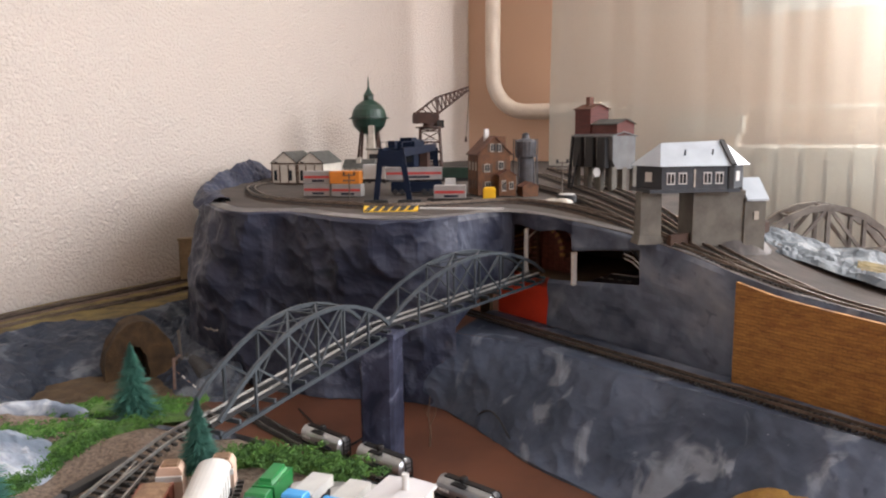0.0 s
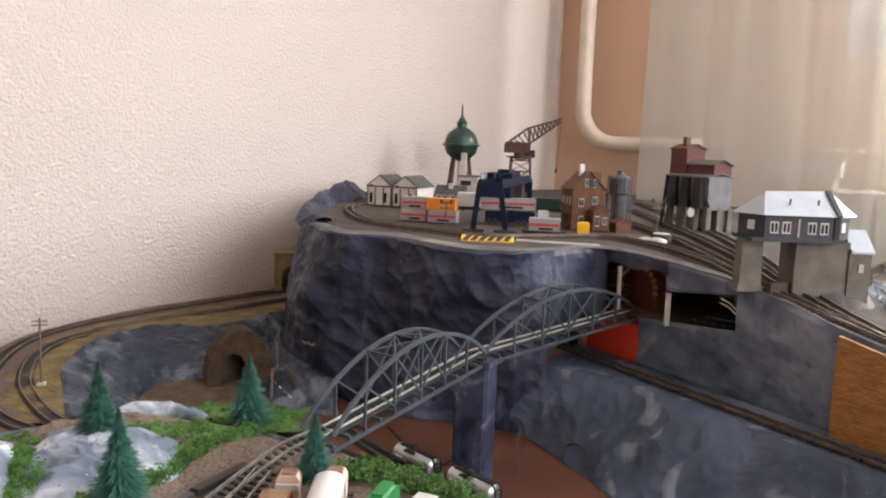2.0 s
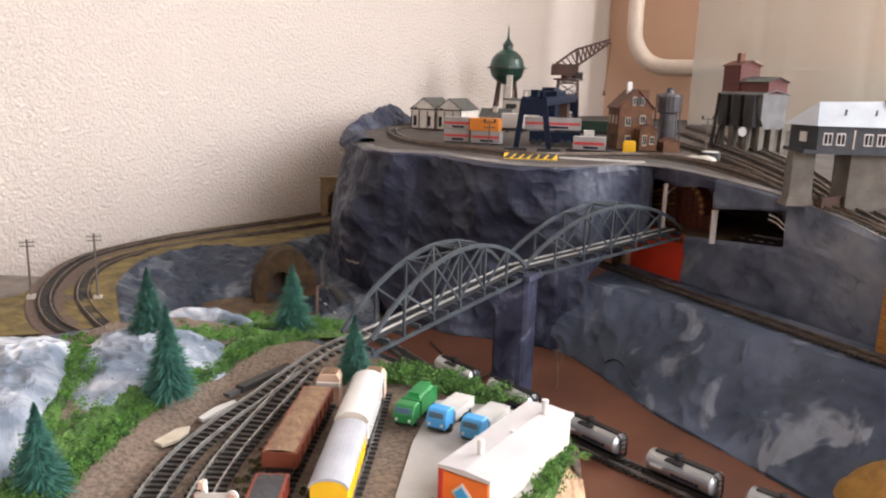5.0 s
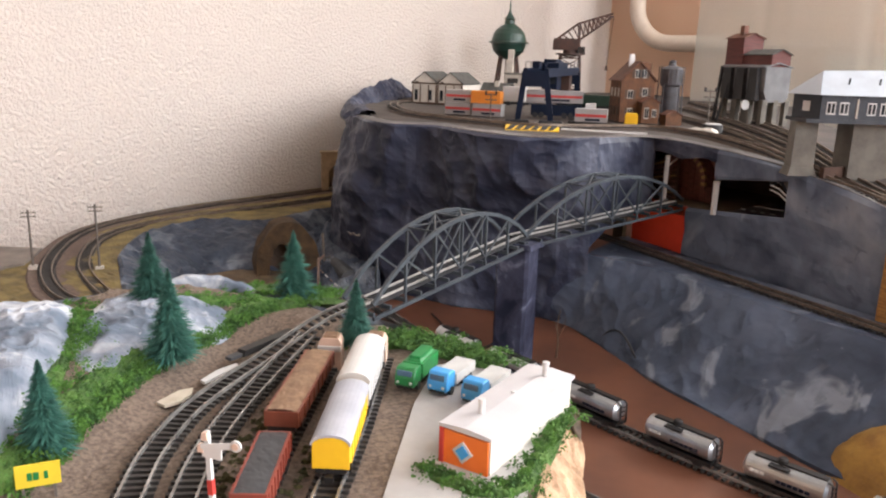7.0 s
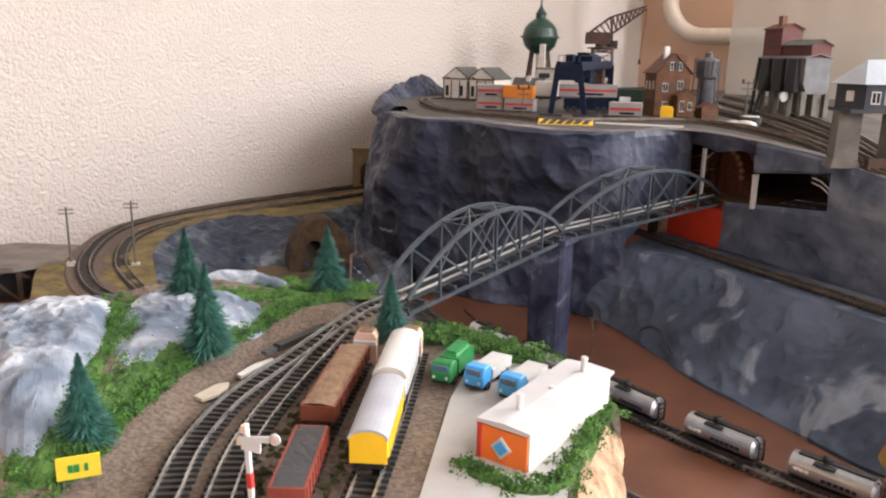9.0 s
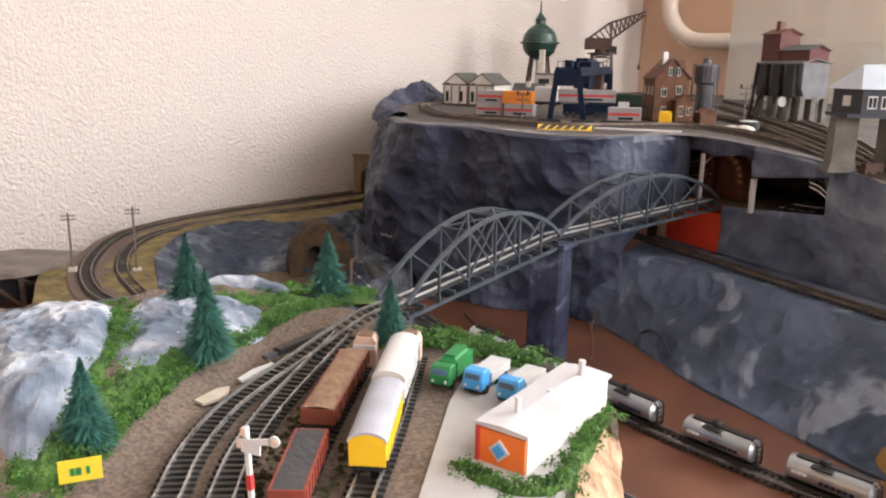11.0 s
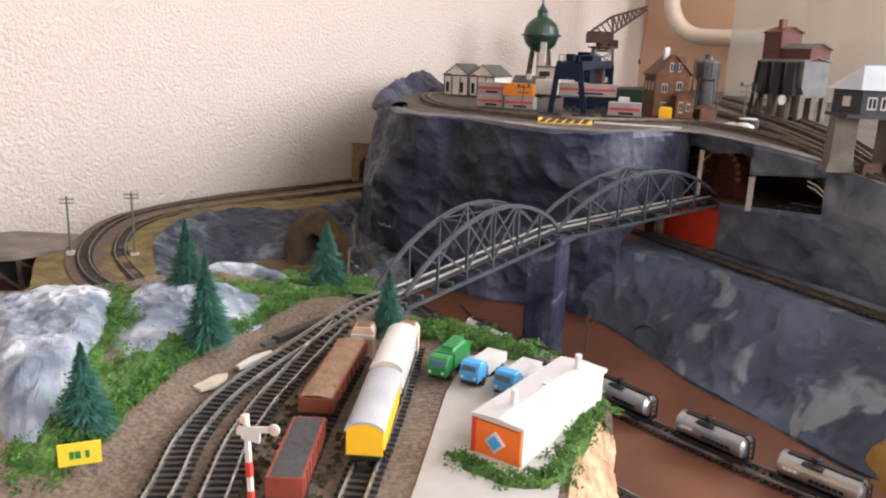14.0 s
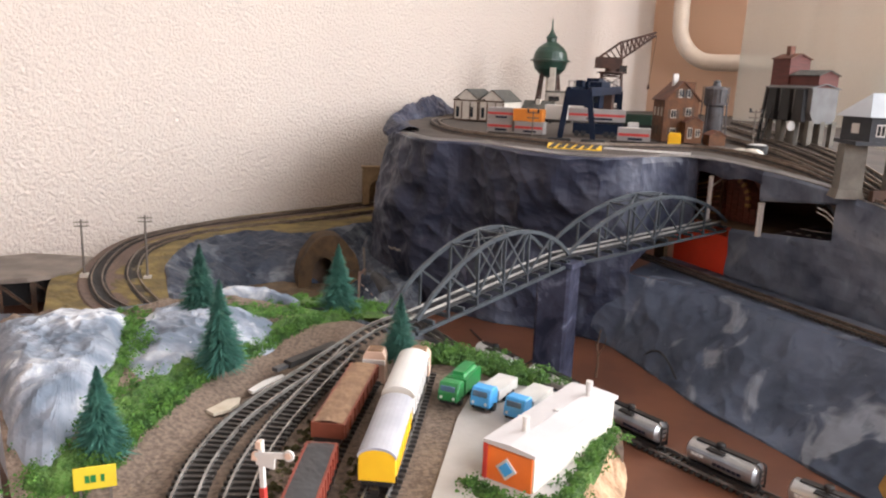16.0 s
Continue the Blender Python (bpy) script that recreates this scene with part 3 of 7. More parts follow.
part("brown_ground", bm, BROWN_CARD, shelf, "dull brown scattered ground")

# ---- railway tracks ----
def sleeper_mesh():
    bm = bmesh.new()
    box(bm, 0, 0, 0, 2.2, 16.5, 1.6)
    return finish("sleeper", bm, SLEEPER)


SLEEPER_MESH = sleeper_mesh()


def track(pts, label, rail=None, own=0, bed=None, bed_w=22, gauge=9.9, name="railway_track", sleepers=True):
    """A track along (x, y, h); the first own sleepers are separate parts, the rest are one."""
    line, length = along(pts, max(8, int(length_of(pts) / 6)))
    t = thing(name, 0, 0, 0, 0, label, "track")
    d = np.gradient(line, axis=0)
    d[:, 2] = 0
    d /= np.linalg.norm(d, axis=1, keepdims=True)
    side = np.stack([-d[:, 1], d[:, 0], 0 * d[:, 0]], 1)
    if bed:
        bm = bmesh.new()
        rows = [[bm.verts.new(p + s * w + np.array((0.0, 0.0, z))) for w, z in ((-bed_w / 2 - 3, -1.5), (-bed_w / 2, 1.2), (bed_w / 2, 1.2), (bed_w / 2 + 3, -1.5))] for p, s in zip(line, side)]
        for a, b in zip(rows, rows[1:]):
            for k in range(3):
                bm.faces.new((a[k], a[k + 1], b[k + 1], b[k]))
        part("ballast_bed", bm, bed, t)
    for g in (-gauge / 2, gauge / 2):
        bm = bmesh.new()
        rows = [[bm.verts.new(p + s * (g + w) + np.array((0.0, 0.0, z))) for w, z in ((-0.55, 2.4), (-0.55, 4.4), (0.55, 4.4), (0.55, 2.4))] for p, s in zip(line, side)]
        for a, b in zip(rows, rows[1:]):
            for k in range(4):
                bm.faces.new((a[k], a[(k + 1) % 4], b[(k + 1) % 4], b[k]))
        bm.faces.new(rows[0][::-1])
        bm.faces.new(rows[-1])
        part("rail", bm, rail or RAIL, t)
    if not sleepers:
        return t
    n = int(length / 4.6)
    pos, _ = along(pts, n)
    dd = np.gradient(pos, axis=0)
    bm = bmesh.new()
    joined = 0
    for i, p in enumerate(pos):
        a = math.atan2(dd[i, 1], dd[i, 0])
        if i < own:
            ob = new("sleeper", SLEEPER_MESH)
            ob.parent = t
            ob.matrix_basis = pose(*(0.001 * (p + np.array((0, 0, 0.9)))), 0, 0, math.degrees(a))
        else:
            box(bm, p[0], p[1], p[2] + 0.9, 2.2, 16.5, 1.6, math.degrees(a))
            joined += 1
    if joined:
        tagged(part("sleeper_strip", bm, SLEEPER, t), kind="stuff")
    else:
        bm.free()
    return t


def length_of(pts):
    return sum(math.dist(a[:2], b[:2]) for a, b in zip(pts, pts[1:]))


track([(-172, 190, 76), (-178, 215, 76), (-188.5, 250, 76), (-194, 292, 76), (-190.5, 329, 77), (-184, 354, 79), (-172, 382, 86), (-158, 400, 94), (-139, 420, 100)], "curved dark-sleepered track with bright rails leading to the bridge", own=60)
track([(-149, 190, 76), (-157.5, 220, 76), (-166.5, 254, 76), (-172, 292, 76), (-173, 330, 77), (-171, 360, 80), (-166, 384, 86)], "inner curved siding joining at the points", own=44)
track([(-101, 205, 76), (-105, 238, 76), (-110, 290, 76), (-116, 340, 76), (-122, 385, 76)], "straight goods siding with bright rails", own=42)
track([(-126, 190, 76), (-131, 225, 76), (-139, 270, 76), (-146, 330, 76), (-150, 372, 76)], "straight siding under the brown goods wagons", own=30)
track([(-205, 700, 0), (-155, 642, 0), (-106, 592, 0), (-55, 552, 0), (8, 497, 0), (64, 453, 0), (120, 415, 0), (200, 362, 0), (260, 318, 0)], "lower main track on the brown baseboard", own=0)
track([(-60, 440, 0), (-20, 402, 0), (8, 382, 0), (60, 345, 0), (120, 300, 0), (180, 255, 0)], "second lower track on the brown baseboard")
led = [on_wall(s, 70.6, 31) for s in (-110, -60, 0, 60, 120, 180, 240, 300, 360, 420)]
track(led, "single track on the ledge under the rock wall", rail=RAIL_OLD)
track([(-411, 1190, 36), (-470, 1085, 36), (-533, 985, 36), (-585, 870, 36), (-590, 770, 36), (-540, 650, 36), (-470, 565, 36), (-400, 525, 36)], "outer far track curving along the wall", rail=RAIL_OLD, bed=BALLAST, bed_w=33)
track([(-384, 1110, 36), (-440, 1020, 36), (-505, 925, 36), (-548, 838, 36), (-550, 750, 36), (-500, 650, 36), (-430, 575, 36), (-380, 540, 36)], "inner far track curving along the wall", rail=RAIL_OLD, bed=BALLAST, bed_w=33)


def on_plateau(pts):
    return [(x, y, plateau_h(x, y)) for x, y in pts]


YARD_BED = mat("dark_yard_ballast", (0.07, 0.048, 0.037), (0.035, 0.025, 0.02), rough=0.95, scale=300, bump=0.5, depth=0.001)
track(on_plateau([(-230, 1300), (-280, 1160), (-278, 1050), (-213, 885), (-109, 806), (-57, 788), (1, 814), (63, 838), (112, 800), (147, 722), (171, 659), (195, 626.5), (225, 586.5), (255, 546.5), (285, 506.5), (357, 411)]), "upper main track along the plateau's edge", rail=RAIL_OLD, bed=YARD_BED, bed_w=17)
track(on_plateau([(190, 1510), (204, 1114), (208, 837), (208, 725), (214, 668), (227, 618), (242, 580), (258, 545)]), "far yard track on the plateau", rail=RAIL_OLD, bed=YARD_BED, bed_w=15)
track(on_plateau([(149, 1311), (169, 960), (186, 760), (193, 692), (205, 642), (220, 604), (232, 579)]), "middle yard track on the plateau", rail=RAIL_OLD, bed=YARD_BED, bed_w=15)
track(on_plateau([(106, 1071), (143, 853), (167, 700), (180, 655)]), "near yard track on the plateau", rail=RAIL_OLD, bed=YARD_BED, bed_w=15)

# ---- the arch bridge ----
def truss_span(name, a, b, label, rise=35.0, width=24.0, panels=6, material=None, stout=1.0, plain=False):
    a, b = Vector(a), Vector(b)
    t = thing(name, 0, 0, 0, 0, label, "bridge", "arch bridge spans")
    d = (b - a)
    side = Vector((-d.y, d.x, 0)).normalized() * (width / 2)
    m = material or BRIDGE_GREY

    def deck(k):
        return a + d * (k / panels)

    def arch(k):
        u = k / panels
        return deck(k) + Vector((0, 0, 2 + rise * (1 - (2 * u - 1) ** 2) ** 0.9))

    for sg in (-1, 1):
        bm = bmesh.new()
        n = panels * 2
        for k in range(n):
            beam(bm, arch(panels * k / n) + sg * side, arch(panels * (k + 1) / n) + sg * side, 2.1 * stout, 2.7 * stout)
        part("arch_rib", bm, m, t)
        for k in range(1, panels):
            bm = bmesh.new()
            beam(bm, deck(k) + sg * side - Vector((0, 0, 6.5)), arch(k) + sg * side, 1.7 * stout, 1.5 * stout, up=d)
            part("hanger", bm, m, t)
        h = panels // 2
        pairs = [(arch(k), deck(k + 1)) for k in range(1, h)] + [(arch(panels - k), deck(panels - k - 1)) for k in range(1, h)]
        for p, q in ([] if plain else pairs) + [(deck(h - 1), arch(h)), (deck(h + 1), arch(h))]:
            bm = bmesh.new()
            beam(bm, p + sg * side, q + sg * side, 1.2 * stout, 1.3 * stout, up=d)
            part("diagonal_brace", bm, m, t)
        bm = bmesh.new()
        beam(bm, a + sg * side * 1.04 + Vector((0, 0, -7.0)), b + sg * side * 1.04 + Vector((0, 0, -7.0)), 2.2, 2.2)
        part("side_girder", bm, m, t)
    c = panels / 2
    for p, q in [(c - 1, c - 1), (c, c), (c + 1, c + 1), (c - 1, c), (c, c - 1), (c, c + 1), (c + 1, c)]:
        bm = bmesh.new()
        beam(bm, arch(p) - side, arch(q) + side, 1.1 * stout, 1.1 * stout)
        part("wind_brace", bm, m, t)
    for k in range(panels * 2 + 1):
        bm = bmesh.new()
        p = deck(k / 2) + Vector((0, 0, -4.0))
        beam(bm, p - side * 1.1, p + side * 1.1, 1.8, 2.6)
        part("cross_beam", bm, m, t)
    for sg in (-1, 1):
        bm = bmesh.new()
        beam(bm, a + sg * side * 0.42 + Vector((0, 0, 0.8)), b + sg * side * 0.42 + Vector((0, 0, 0.8)), 1.0 if stout == 1 else 1.6, 1.3 if stout == 1 else 2.2)
        part("rail", bm, RAIL if stout > 1 else RAIL_BRIGHT, t)
        bm = bmesh.new()
        beam(bm, a + sg * side * 0.42 + Vector((0, 0, -1.4)), b + sg * side * 0.42 + Vector((0, 0, -1.6)), 2.6, 2.4)
        part("stringer", bm, SOOT if stout == 1 else m, t)
    return t


BR_N, BR_J, BR_B = (-143, 412, 101), (-62, 588, 111.5), (80, 757, 121)
truss_span("arch_bridge", BR_N, BR_J, "grey plastic bowstring arch span carrying one track over the valley")
truss_span("arch_bridge", BR_J, BR_B, "grey plastic bowstring arch span ending at the tunnel")
pier = thing("bridge_pier", -59, 592, 0, -22, "tall dark blue-grey plaster bridge pier standing on the baseboard", "pier")
bm = bmesh.new()
rows = []
for z in np.linspace(0, 105, 16):
    r = []
    for k in range(20):
        a = 2 * math.pi * k / 20
        x, y = max(-1, min(1, 1.4 * math.cos(a))) * 14.5, max(-1, min(1, 1.4 * math.sin(a))) * 10.5
        w = 1 + 0.07 * wrinkle(x, y, z, 16, 3.0)
        r.append(bm.verts.new((x * w, y * w, z)))
    rows.append(r)
for u, v in zip(rows, rows[1:]):
    for k in range(20):
        bm.faces.new((u[k], u[(k + 1) % 20], v[(k + 1) % 20], v[k]))
bm.faces.new(rows[-1])
part("shaft", bm, PIER_M, pier)
bm = bmesh.new()
box(bm, 0, 0, 103, 36, 26, 4, taper=0.94)
part("bearing_block", bm, PIER_M, pier)

# ---- foreground hill ----
def ramp(v, a, b):
    return max(0.0, min(1.0, (v - a) / (b - a)))


def hill_h(x, y):
    """Height of the foreground hill."""
    h = 75.0 + max(16 * ramp(x, -208, -262) * ramp(y, 150, 260), 12 * ramp(y, 375, 420) * ramp(x, -150, -185))
    h -= 9 * ramp(x, -330, -400)
    return h


def hill_back(x):
    """The far rim of the hill in plan."""
    return float(np.interp(x, (-420, -363, -330, -318, -290, -235, -190, -162, -138, -98, -70, -50, -20, -4), (384, 394, 396, 425, 446, 464, 446, 452, 458, 430, 415, 395, 368, 345)))


hill = thing("foreground_hill", 0, 0, 0, 0, "brown gravel yard on a low hill with a cork-bark cut face", "terrain")
bm = bmesh.new()
rows, front = [], 120.0
for x in np.linspace(-405, -22, 110):
    row = []
    start = max(front, 198 + (-241 - x) * 0.98)
    for u in np.linspace(0, 1, 90):
        y = start + (hill_back(x) - start) * u
        k = wrinkle(x, y, 0, 45, 9.0) * (0.8 + 6.0 * ramp(x, -232, -275))
        k -= 3 * ramp(u, 0.97, 1.0)
        row.append(bm.verts.new((x, y, hill_h(x, y) + k)))
    rows.append(row)
for a, b in zip(rows, rows[1:]):
    for k in range(89):
        bm.faces.new((a[k], a[k + 1], b[k + 1], b[k]))
part("gravel_top", bm, GRAVEL, hill)
bm = bmesh.new()
rim = [(x, hill_back(x), hill_h(x, hill_back(x)) + 0.5) for x in (-420, -363, -312, -300, -278, -235, -190, -162, -138, -98, -70, -50, -20, -6)]
toe = [(x + 4, y + 14, -1) for x, y, h in rim]
loft(bm, [rim, toe], 120, 12, 5, 35, 11.0, push=(0, 1, 0))
part("back_face", bm, ROCK_WHITE, hill)
bm = bmesh.new()
rim = [(-22.5, y, 75.4) for y in (372, 345, 318, 290, 259, 200, 120)]
belly = [(-6, y + 2, 52) for x, y, h in rim]
toe = [(-5, y + 3, -1) for x, y, h in rim]
loft(bm, [rim, belly, toe], 80, 12, 8, 26, 12.0, push=(1, 0, 0))
part("cork_face", bm, CORK, hill, "tan cork-bark cut face")

# ---- foreground: station, lorries, wagons, signals ----
ORANGE = mat("orange_plastic", (0.85, 0.20, 0.03), (0.78, 0.17, 0.025), rough=0.45, scale=50, bump=0.03)
YELLOW = mat("yellow_plastic", (0.85, 0.52, 0.02), (0.78, 0.46, 0.02), rough=0.42, scale=50, bump=0.03)
LEMON = mat("lemon_yellow_card", (0.72, 0.56, 0.03), (0.64, 0.49, 0.025), rough=0.6, scale=50, bump=0.03)
BLUE = mat("light_blue_plastic", (0.07, 0.36, 0.72), (0.05, 0.29, 0.62), rough=0.35, scale=60, bump=0.03)
GREEN = mat("green_plastic", (0.02, 0.21, 0.055), (0.015, 0.15, 0.04), rough=0.35, scale=60, bump=0.03)
GREY_ROOF = mat("grey_roof_plastic", (0.40, 0.41, 0.45), (0.33, 0.34, 0.38), rough=0.5, scale=60, bump=0.05)
ROOF_WHITE = mat("pale_station_roof", (0.54, 0.53, 0.54), (0.49, 0.48, 0.49), rough=0.6, scale=45, bump=0.05)
BROWN_WAGON = mat("red_brown_wagon", (0.20, 0.055, 0.03), (0.13, 0.035, 0.02), rough=0.55, scale=60, bump=0.1)
RED_WAGON = mat("brick_red_wagon", (0.27, 0.052, 0.03), (0.19, 0.04, 0.025), rough=0.55, scale=60, bump=0.05)
SAND = mat("sandy_load", (0.26, 0.165, 0.10), (0.17, 0.10, 0.06), rough=0.95, scale=220, bump=0.5)
CHARCOAL = mat("charcoal_lid", (0.05, 0.052, 0.055), (0.035, 0.036, 0.04), rough=0.6, scale=80, bump=0.1)
BLACK_PLASTIC = mat("black_plastic", (0.014, 0.013, 0.013), rough=0.5, scale=100)
RED_PAINT = mat("signal_red", (0.55, 0.05, 0.04), rough=0.5, scale=80)
LOAD_GREY = mat("pale_grey_load", (0.55, 0.55, 0.53), (0.45, 0.45, 0.44), rough=0.7, scale=60)
GLASS_DARK = mat("dark_window", (0.02, 0.025, 0.03), rough=0.12, scale=50, bump=0)
GLASS_BLUE = mat("pale_blue_glass", (0.10, 0.17, 0.24), (0.07, 0.12, 0.18), rough=0.15, scale=50, bump=0)
WOOD_POLE = mat("weathered_pole", (0.15, 0.128, 0.11), (0.08, 0.068, 0.058), rough=0.8, scale=120, stretch=(1, 1, 0.1))
PINK_BROWN = mat("faded_pink_brown", (0.24, 0.16, 0.13), (0.15, 0.10, 0.08), rough=0.7, scale=120)
PALE_CARD = mat("pale_card", (0.52, 0.47, 0.38), (0.42, 0.37, 0.29), rough=0.85, scale=120)
PINK_CREAM = mat("cream_block", (0.68, 0.50, 0.40), (0.60, 0.43, 0.33), rough=0.7, scale=80)


def ang(p, q):
    return math.degrees(math.atan2(q[1] - p[1], q[0] - p[0]))


# station with flat roof: local x runs along its long side
st = thing("station_kiosk", -43, 271, 75, 66.5, "white flat-roofed station kiosk with an orange end wall", "building")
L_, W_, H_ = 81, 24, 18.5
bm = bmesh.new()
box(bm, L_ / 2, W_ / 2, 0, L_, W_, H_)
part("wall_shell", bm, CREAM_WALL, st)
bm = bmesh.new()
box(bm, -0.6, W_ / 2, 1, 1.2, W_ - 1.5, H_ - 2.5)
end = part("end_wall", bm, ORANGE, st, "bright orange end wall")
bm = bmesh.new()
box(bm, -1.5, W_ / 2 + 1, 5, 0.8, 7.4, 7.4)
bmesh.ops.rotate(bm, verts=bm.verts, cent=(-1.5, W_ / 2 + 1, 9), matrix=Matrix.Rotation(radians(45), 3, "X"))
part("badge", bm, WHITE_PLASTIC, end, "white diamond badge")
bm = bmesh.new()
box(bm, -2.2, W_ / 2 + 1, 6.5, 0.5, 5, 5)
bmesh.ops.rotate(bm, verts=bm.verts, cent=(-2.2, W_ / 2 + 1, 9), matrix=Matrix.Rotation(radians(45), 3, "X"))
part("badge_core", bm, BLUE, end, "blue diamond centre")
bm = bmesh.new()
extrude_x(bm, [(-1.2, H_), (W_ + 1.2, H_), (W_ + 1.2, H_ + 1.6), (W_ / 2, H_ + 2.6), (-1.2, H_ + 1.6)], -2.5, L_ + 1.5)
part("roof", bm, ROOF_WHITE, st, "pale flat roof")
for x, y, r, hh in ((15, 14, 1.5, 8), (71, 10, 1.6, 8.5), (43, 13, 1.2, 2.0)):
    bm = bmesh.new()
    revolve(bm, [(r, 0), (r, hh * 0.8), (r * 1.15, hh * 0.82), (r * 1.1, hh)], 12, (x, y, H_ + 1.5))
    part("chimney", bm, WHITE_PLASTIC, st, "white round chimney")
bm = bmesh.new()
box(bm, -1, W_ + 0.2, 1, 2, 2, H_ - 1)
part("corner_post", bm, RED_PAINT, st)
for x in (14, 38, 62):
    bm = bmesh.new()
    box(bm, x, W_ + 0.3, 4, 14, 0.8, 9)
    part("window", bm, GLASS_DARK, st)


def wheels(t, xs, gauge=9.9, r=3.0, material=None):
    for x in xs:
        bm = bmesh.new()
        for s in (-1, 1):
            rod(bm, (x, s * gauge / 2 - s * 0.9, r), (x, s * gauge / 2 + s * 0.5, r), r, seg=14)
        rod(bm, (x, -gauge / 2, r), (x, gauge / 2, r), 0.6, seg=6)
        part("wheelset", bm, material or BLACK_PLASTIC, t)


def underframe(t, length, w=13.0):
    bm = bmesh.new()
    box(bm, 0, 0, 5, length, w, 2.2)
    for s in (-1, 1):
        for x in (-length * 0.32, length * 0.32):
            box(bm, x, s * w / 2, 2.2, 7, 1.0, 4)
    part("underframe", bm, BLACK_PLASTIC, t)
    for s in (-1, 1):
        bm = bmesh.new()
        beam(bm, (s * length / 2, 0, 4.5), (s * (length / 2 + 4), 0, 4.5), 2.2, 1.6)
        beam(bm, (s * (length / 2 + 4), -1.8, 4.5), (s * (length / 2 + 4), 1.8, 4.5), 1.2, 2.6)
        part("coupling", bm, BLACK_PLASTIC, t)


def van(x, y, h, rz, length, w, body_h, body, roof, label, rise=4.5):
    t = thing("goods_van", x, y, h, rz, label, "wagon", "goods wagons on the sidings")
    underframe(t, length)
    wheels(t, (-length * 0.32, length * 0.32))
    bm = bmesh.new()
    prof = [(-w / 2, 7), (w / 2, 7), (w / 2, 7 + body_h)] + [(w / 2 * math.cos(a), 7 + body_h + (rise - 0.6) * math.sin(a)) for a in np.linspace(0.25, math.pi - 0.25, 9)] + [(-w / 2, 7 + body_h)]
    extrude_x(bm, prof, -length / 2, length / 2)
    b = part("body", bm, body, t)
    for k in range(1, 8):
        bm = bmesh.new()
        xx = -length / 2 + length * k / 8
        for s in (-1, 1):
            box(bm, xx, s * (w / 2 + 0.15), 8, 0.5, 0.5, body_h - 1.5)
        part("rib", bm, body, b)
    bm = bmesh.new()
    arc = [((w / 2 + 0.7) * math.cos(a), 6.8 + body_h + rise * math.sin(a)) for a in np.linspace(0, math.pi, 13)]
    arc2 = [((w / 2 + 0.1) * math.cos(a), 6.2 + body_h + (rise - 0.5) * math.sin(a)) for a in np.linspace(math.pi, 0, 13)]
    extrude_x(bm, arc + arc2, -length / 2 - 0.8, length / 2 + 0.8)
    part("roof", bm, roof, t)
    for s in (-1, 1):
        bm = bmesh.new()
        box(bm, s * (length / 2 - 2), -w / 2 - 0.4, 5, 1.2, 0.8, 4)
        part("step", bm, BLACK_PLASTIC, t)
    return t


RAILTOP = 80.4
van(-110.5, 276, RAILTOP - 3.4, 98, 56, 15.5, 11.5, YELLOW, GREY_ROOF, "yellow goods van with a rounded grey roof")
van(-118.5, 336, RAILTOP - 3.4, 97, 54, 15.5, 12.5, WHITE_PLASTIC, WHITE_PLASTIC, "white refrigerator van with a rounded white roof", 5)


def open_wagon(x, y, h, rz, length, w, side_h, body, load, label, heap=1.5):
    t = thing("open_wagon", x, y, h, rz, label, "wagon", "goods wagons on the sidings")
    underframe(t, length)
    wheels(t, (-length * 0.33, length * 0.33))
    bm = bmesh.new()
    for s in (-1, 1):
        box(bm, 0, s * (w / 2 - 0.5), 7, length, 1.0, side_h)
        box(bm, s * (length / 2 - 0.5), 0, 7, 1.0, w - 2, side_h)
    box(bm, 0, 0, 6.8, length - 1, w - 1, 1)
    b = part("body", bm, body, t)
    for k in range(9):
        bm = bmesh.new()
        for s in (-1, 1):
            box(bm, -length / 2 + 2 + (length - 4) * k / 8, s * (w / 2 + 0.2), 7.2, 0.9, 0.7, side_h - 0.6)
        part("stanchion", bm, body, b)
    bm = bmesh.new()
    g = []
    for i in range(25):
        g.append([bm.verts.new((-length / 2 + 1 + (length - 2) * i / 24, -w / 2 + 1 + (w - 2) * j / 8, 6.5 + side_h + heap * (0.3 + 0.5 * math.sin(math.pi * j / 8)) + 0.5 * wrinkle(i * 3, j * 3, 0, 6, x))) for j in range(9)])
    for a, c in zip(g, g[1:]):
        for j in range(8):
            bm.faces.new((a[j], a[j + 1], c[j + 1], c[j]))
    part("load", bm, load, t)
    return t


open_wagon(-144.5, 318, RAILTOP - 3.6, 96, 78, 16, 7.5, BROWN_WAGON, SAND, "red-brown open wagon filled with sandy load")
open_wagon(-130.5, 235, RAILTOP - 3.6, 101, 50, 14, 8.5, RED_WAGON, CHARCOAL, "brick-red wagon with a flat charcoal cover", 0.6)

# buffer stops
for k, (x, y) in enumerate(((-146, 366), (-122, 374))):
    b = thing("buffer_stop", x, y, 76, 97, "cream buffer stop block with a brown beam at the siding's end", "buffer stop", "buffer stops")
    bm = bmesh.new()
    extrude_x(bm, [(-8, 0), (8, 0), (8, 17), (6, 20), (-6, 20), (-8, 17)], 0, 12)
    part("block", bm, PINK_CREAM, b)
    bm = bmesh.new()
    box(bm, -1.2, 0, 12.5, 2.0, 16, 3.0)
    part("buffer_beam", bm, WHITE_PLASTIC, b, "white buffer beam")
    bm = bmesh.new()
    box(bm, 6, 0, 19.8, 10, 11, 1.6, taper=0.85)
    part("top_plate", bm, SAND, b)
    b.scale = (0.8, 0.8, 0.95)


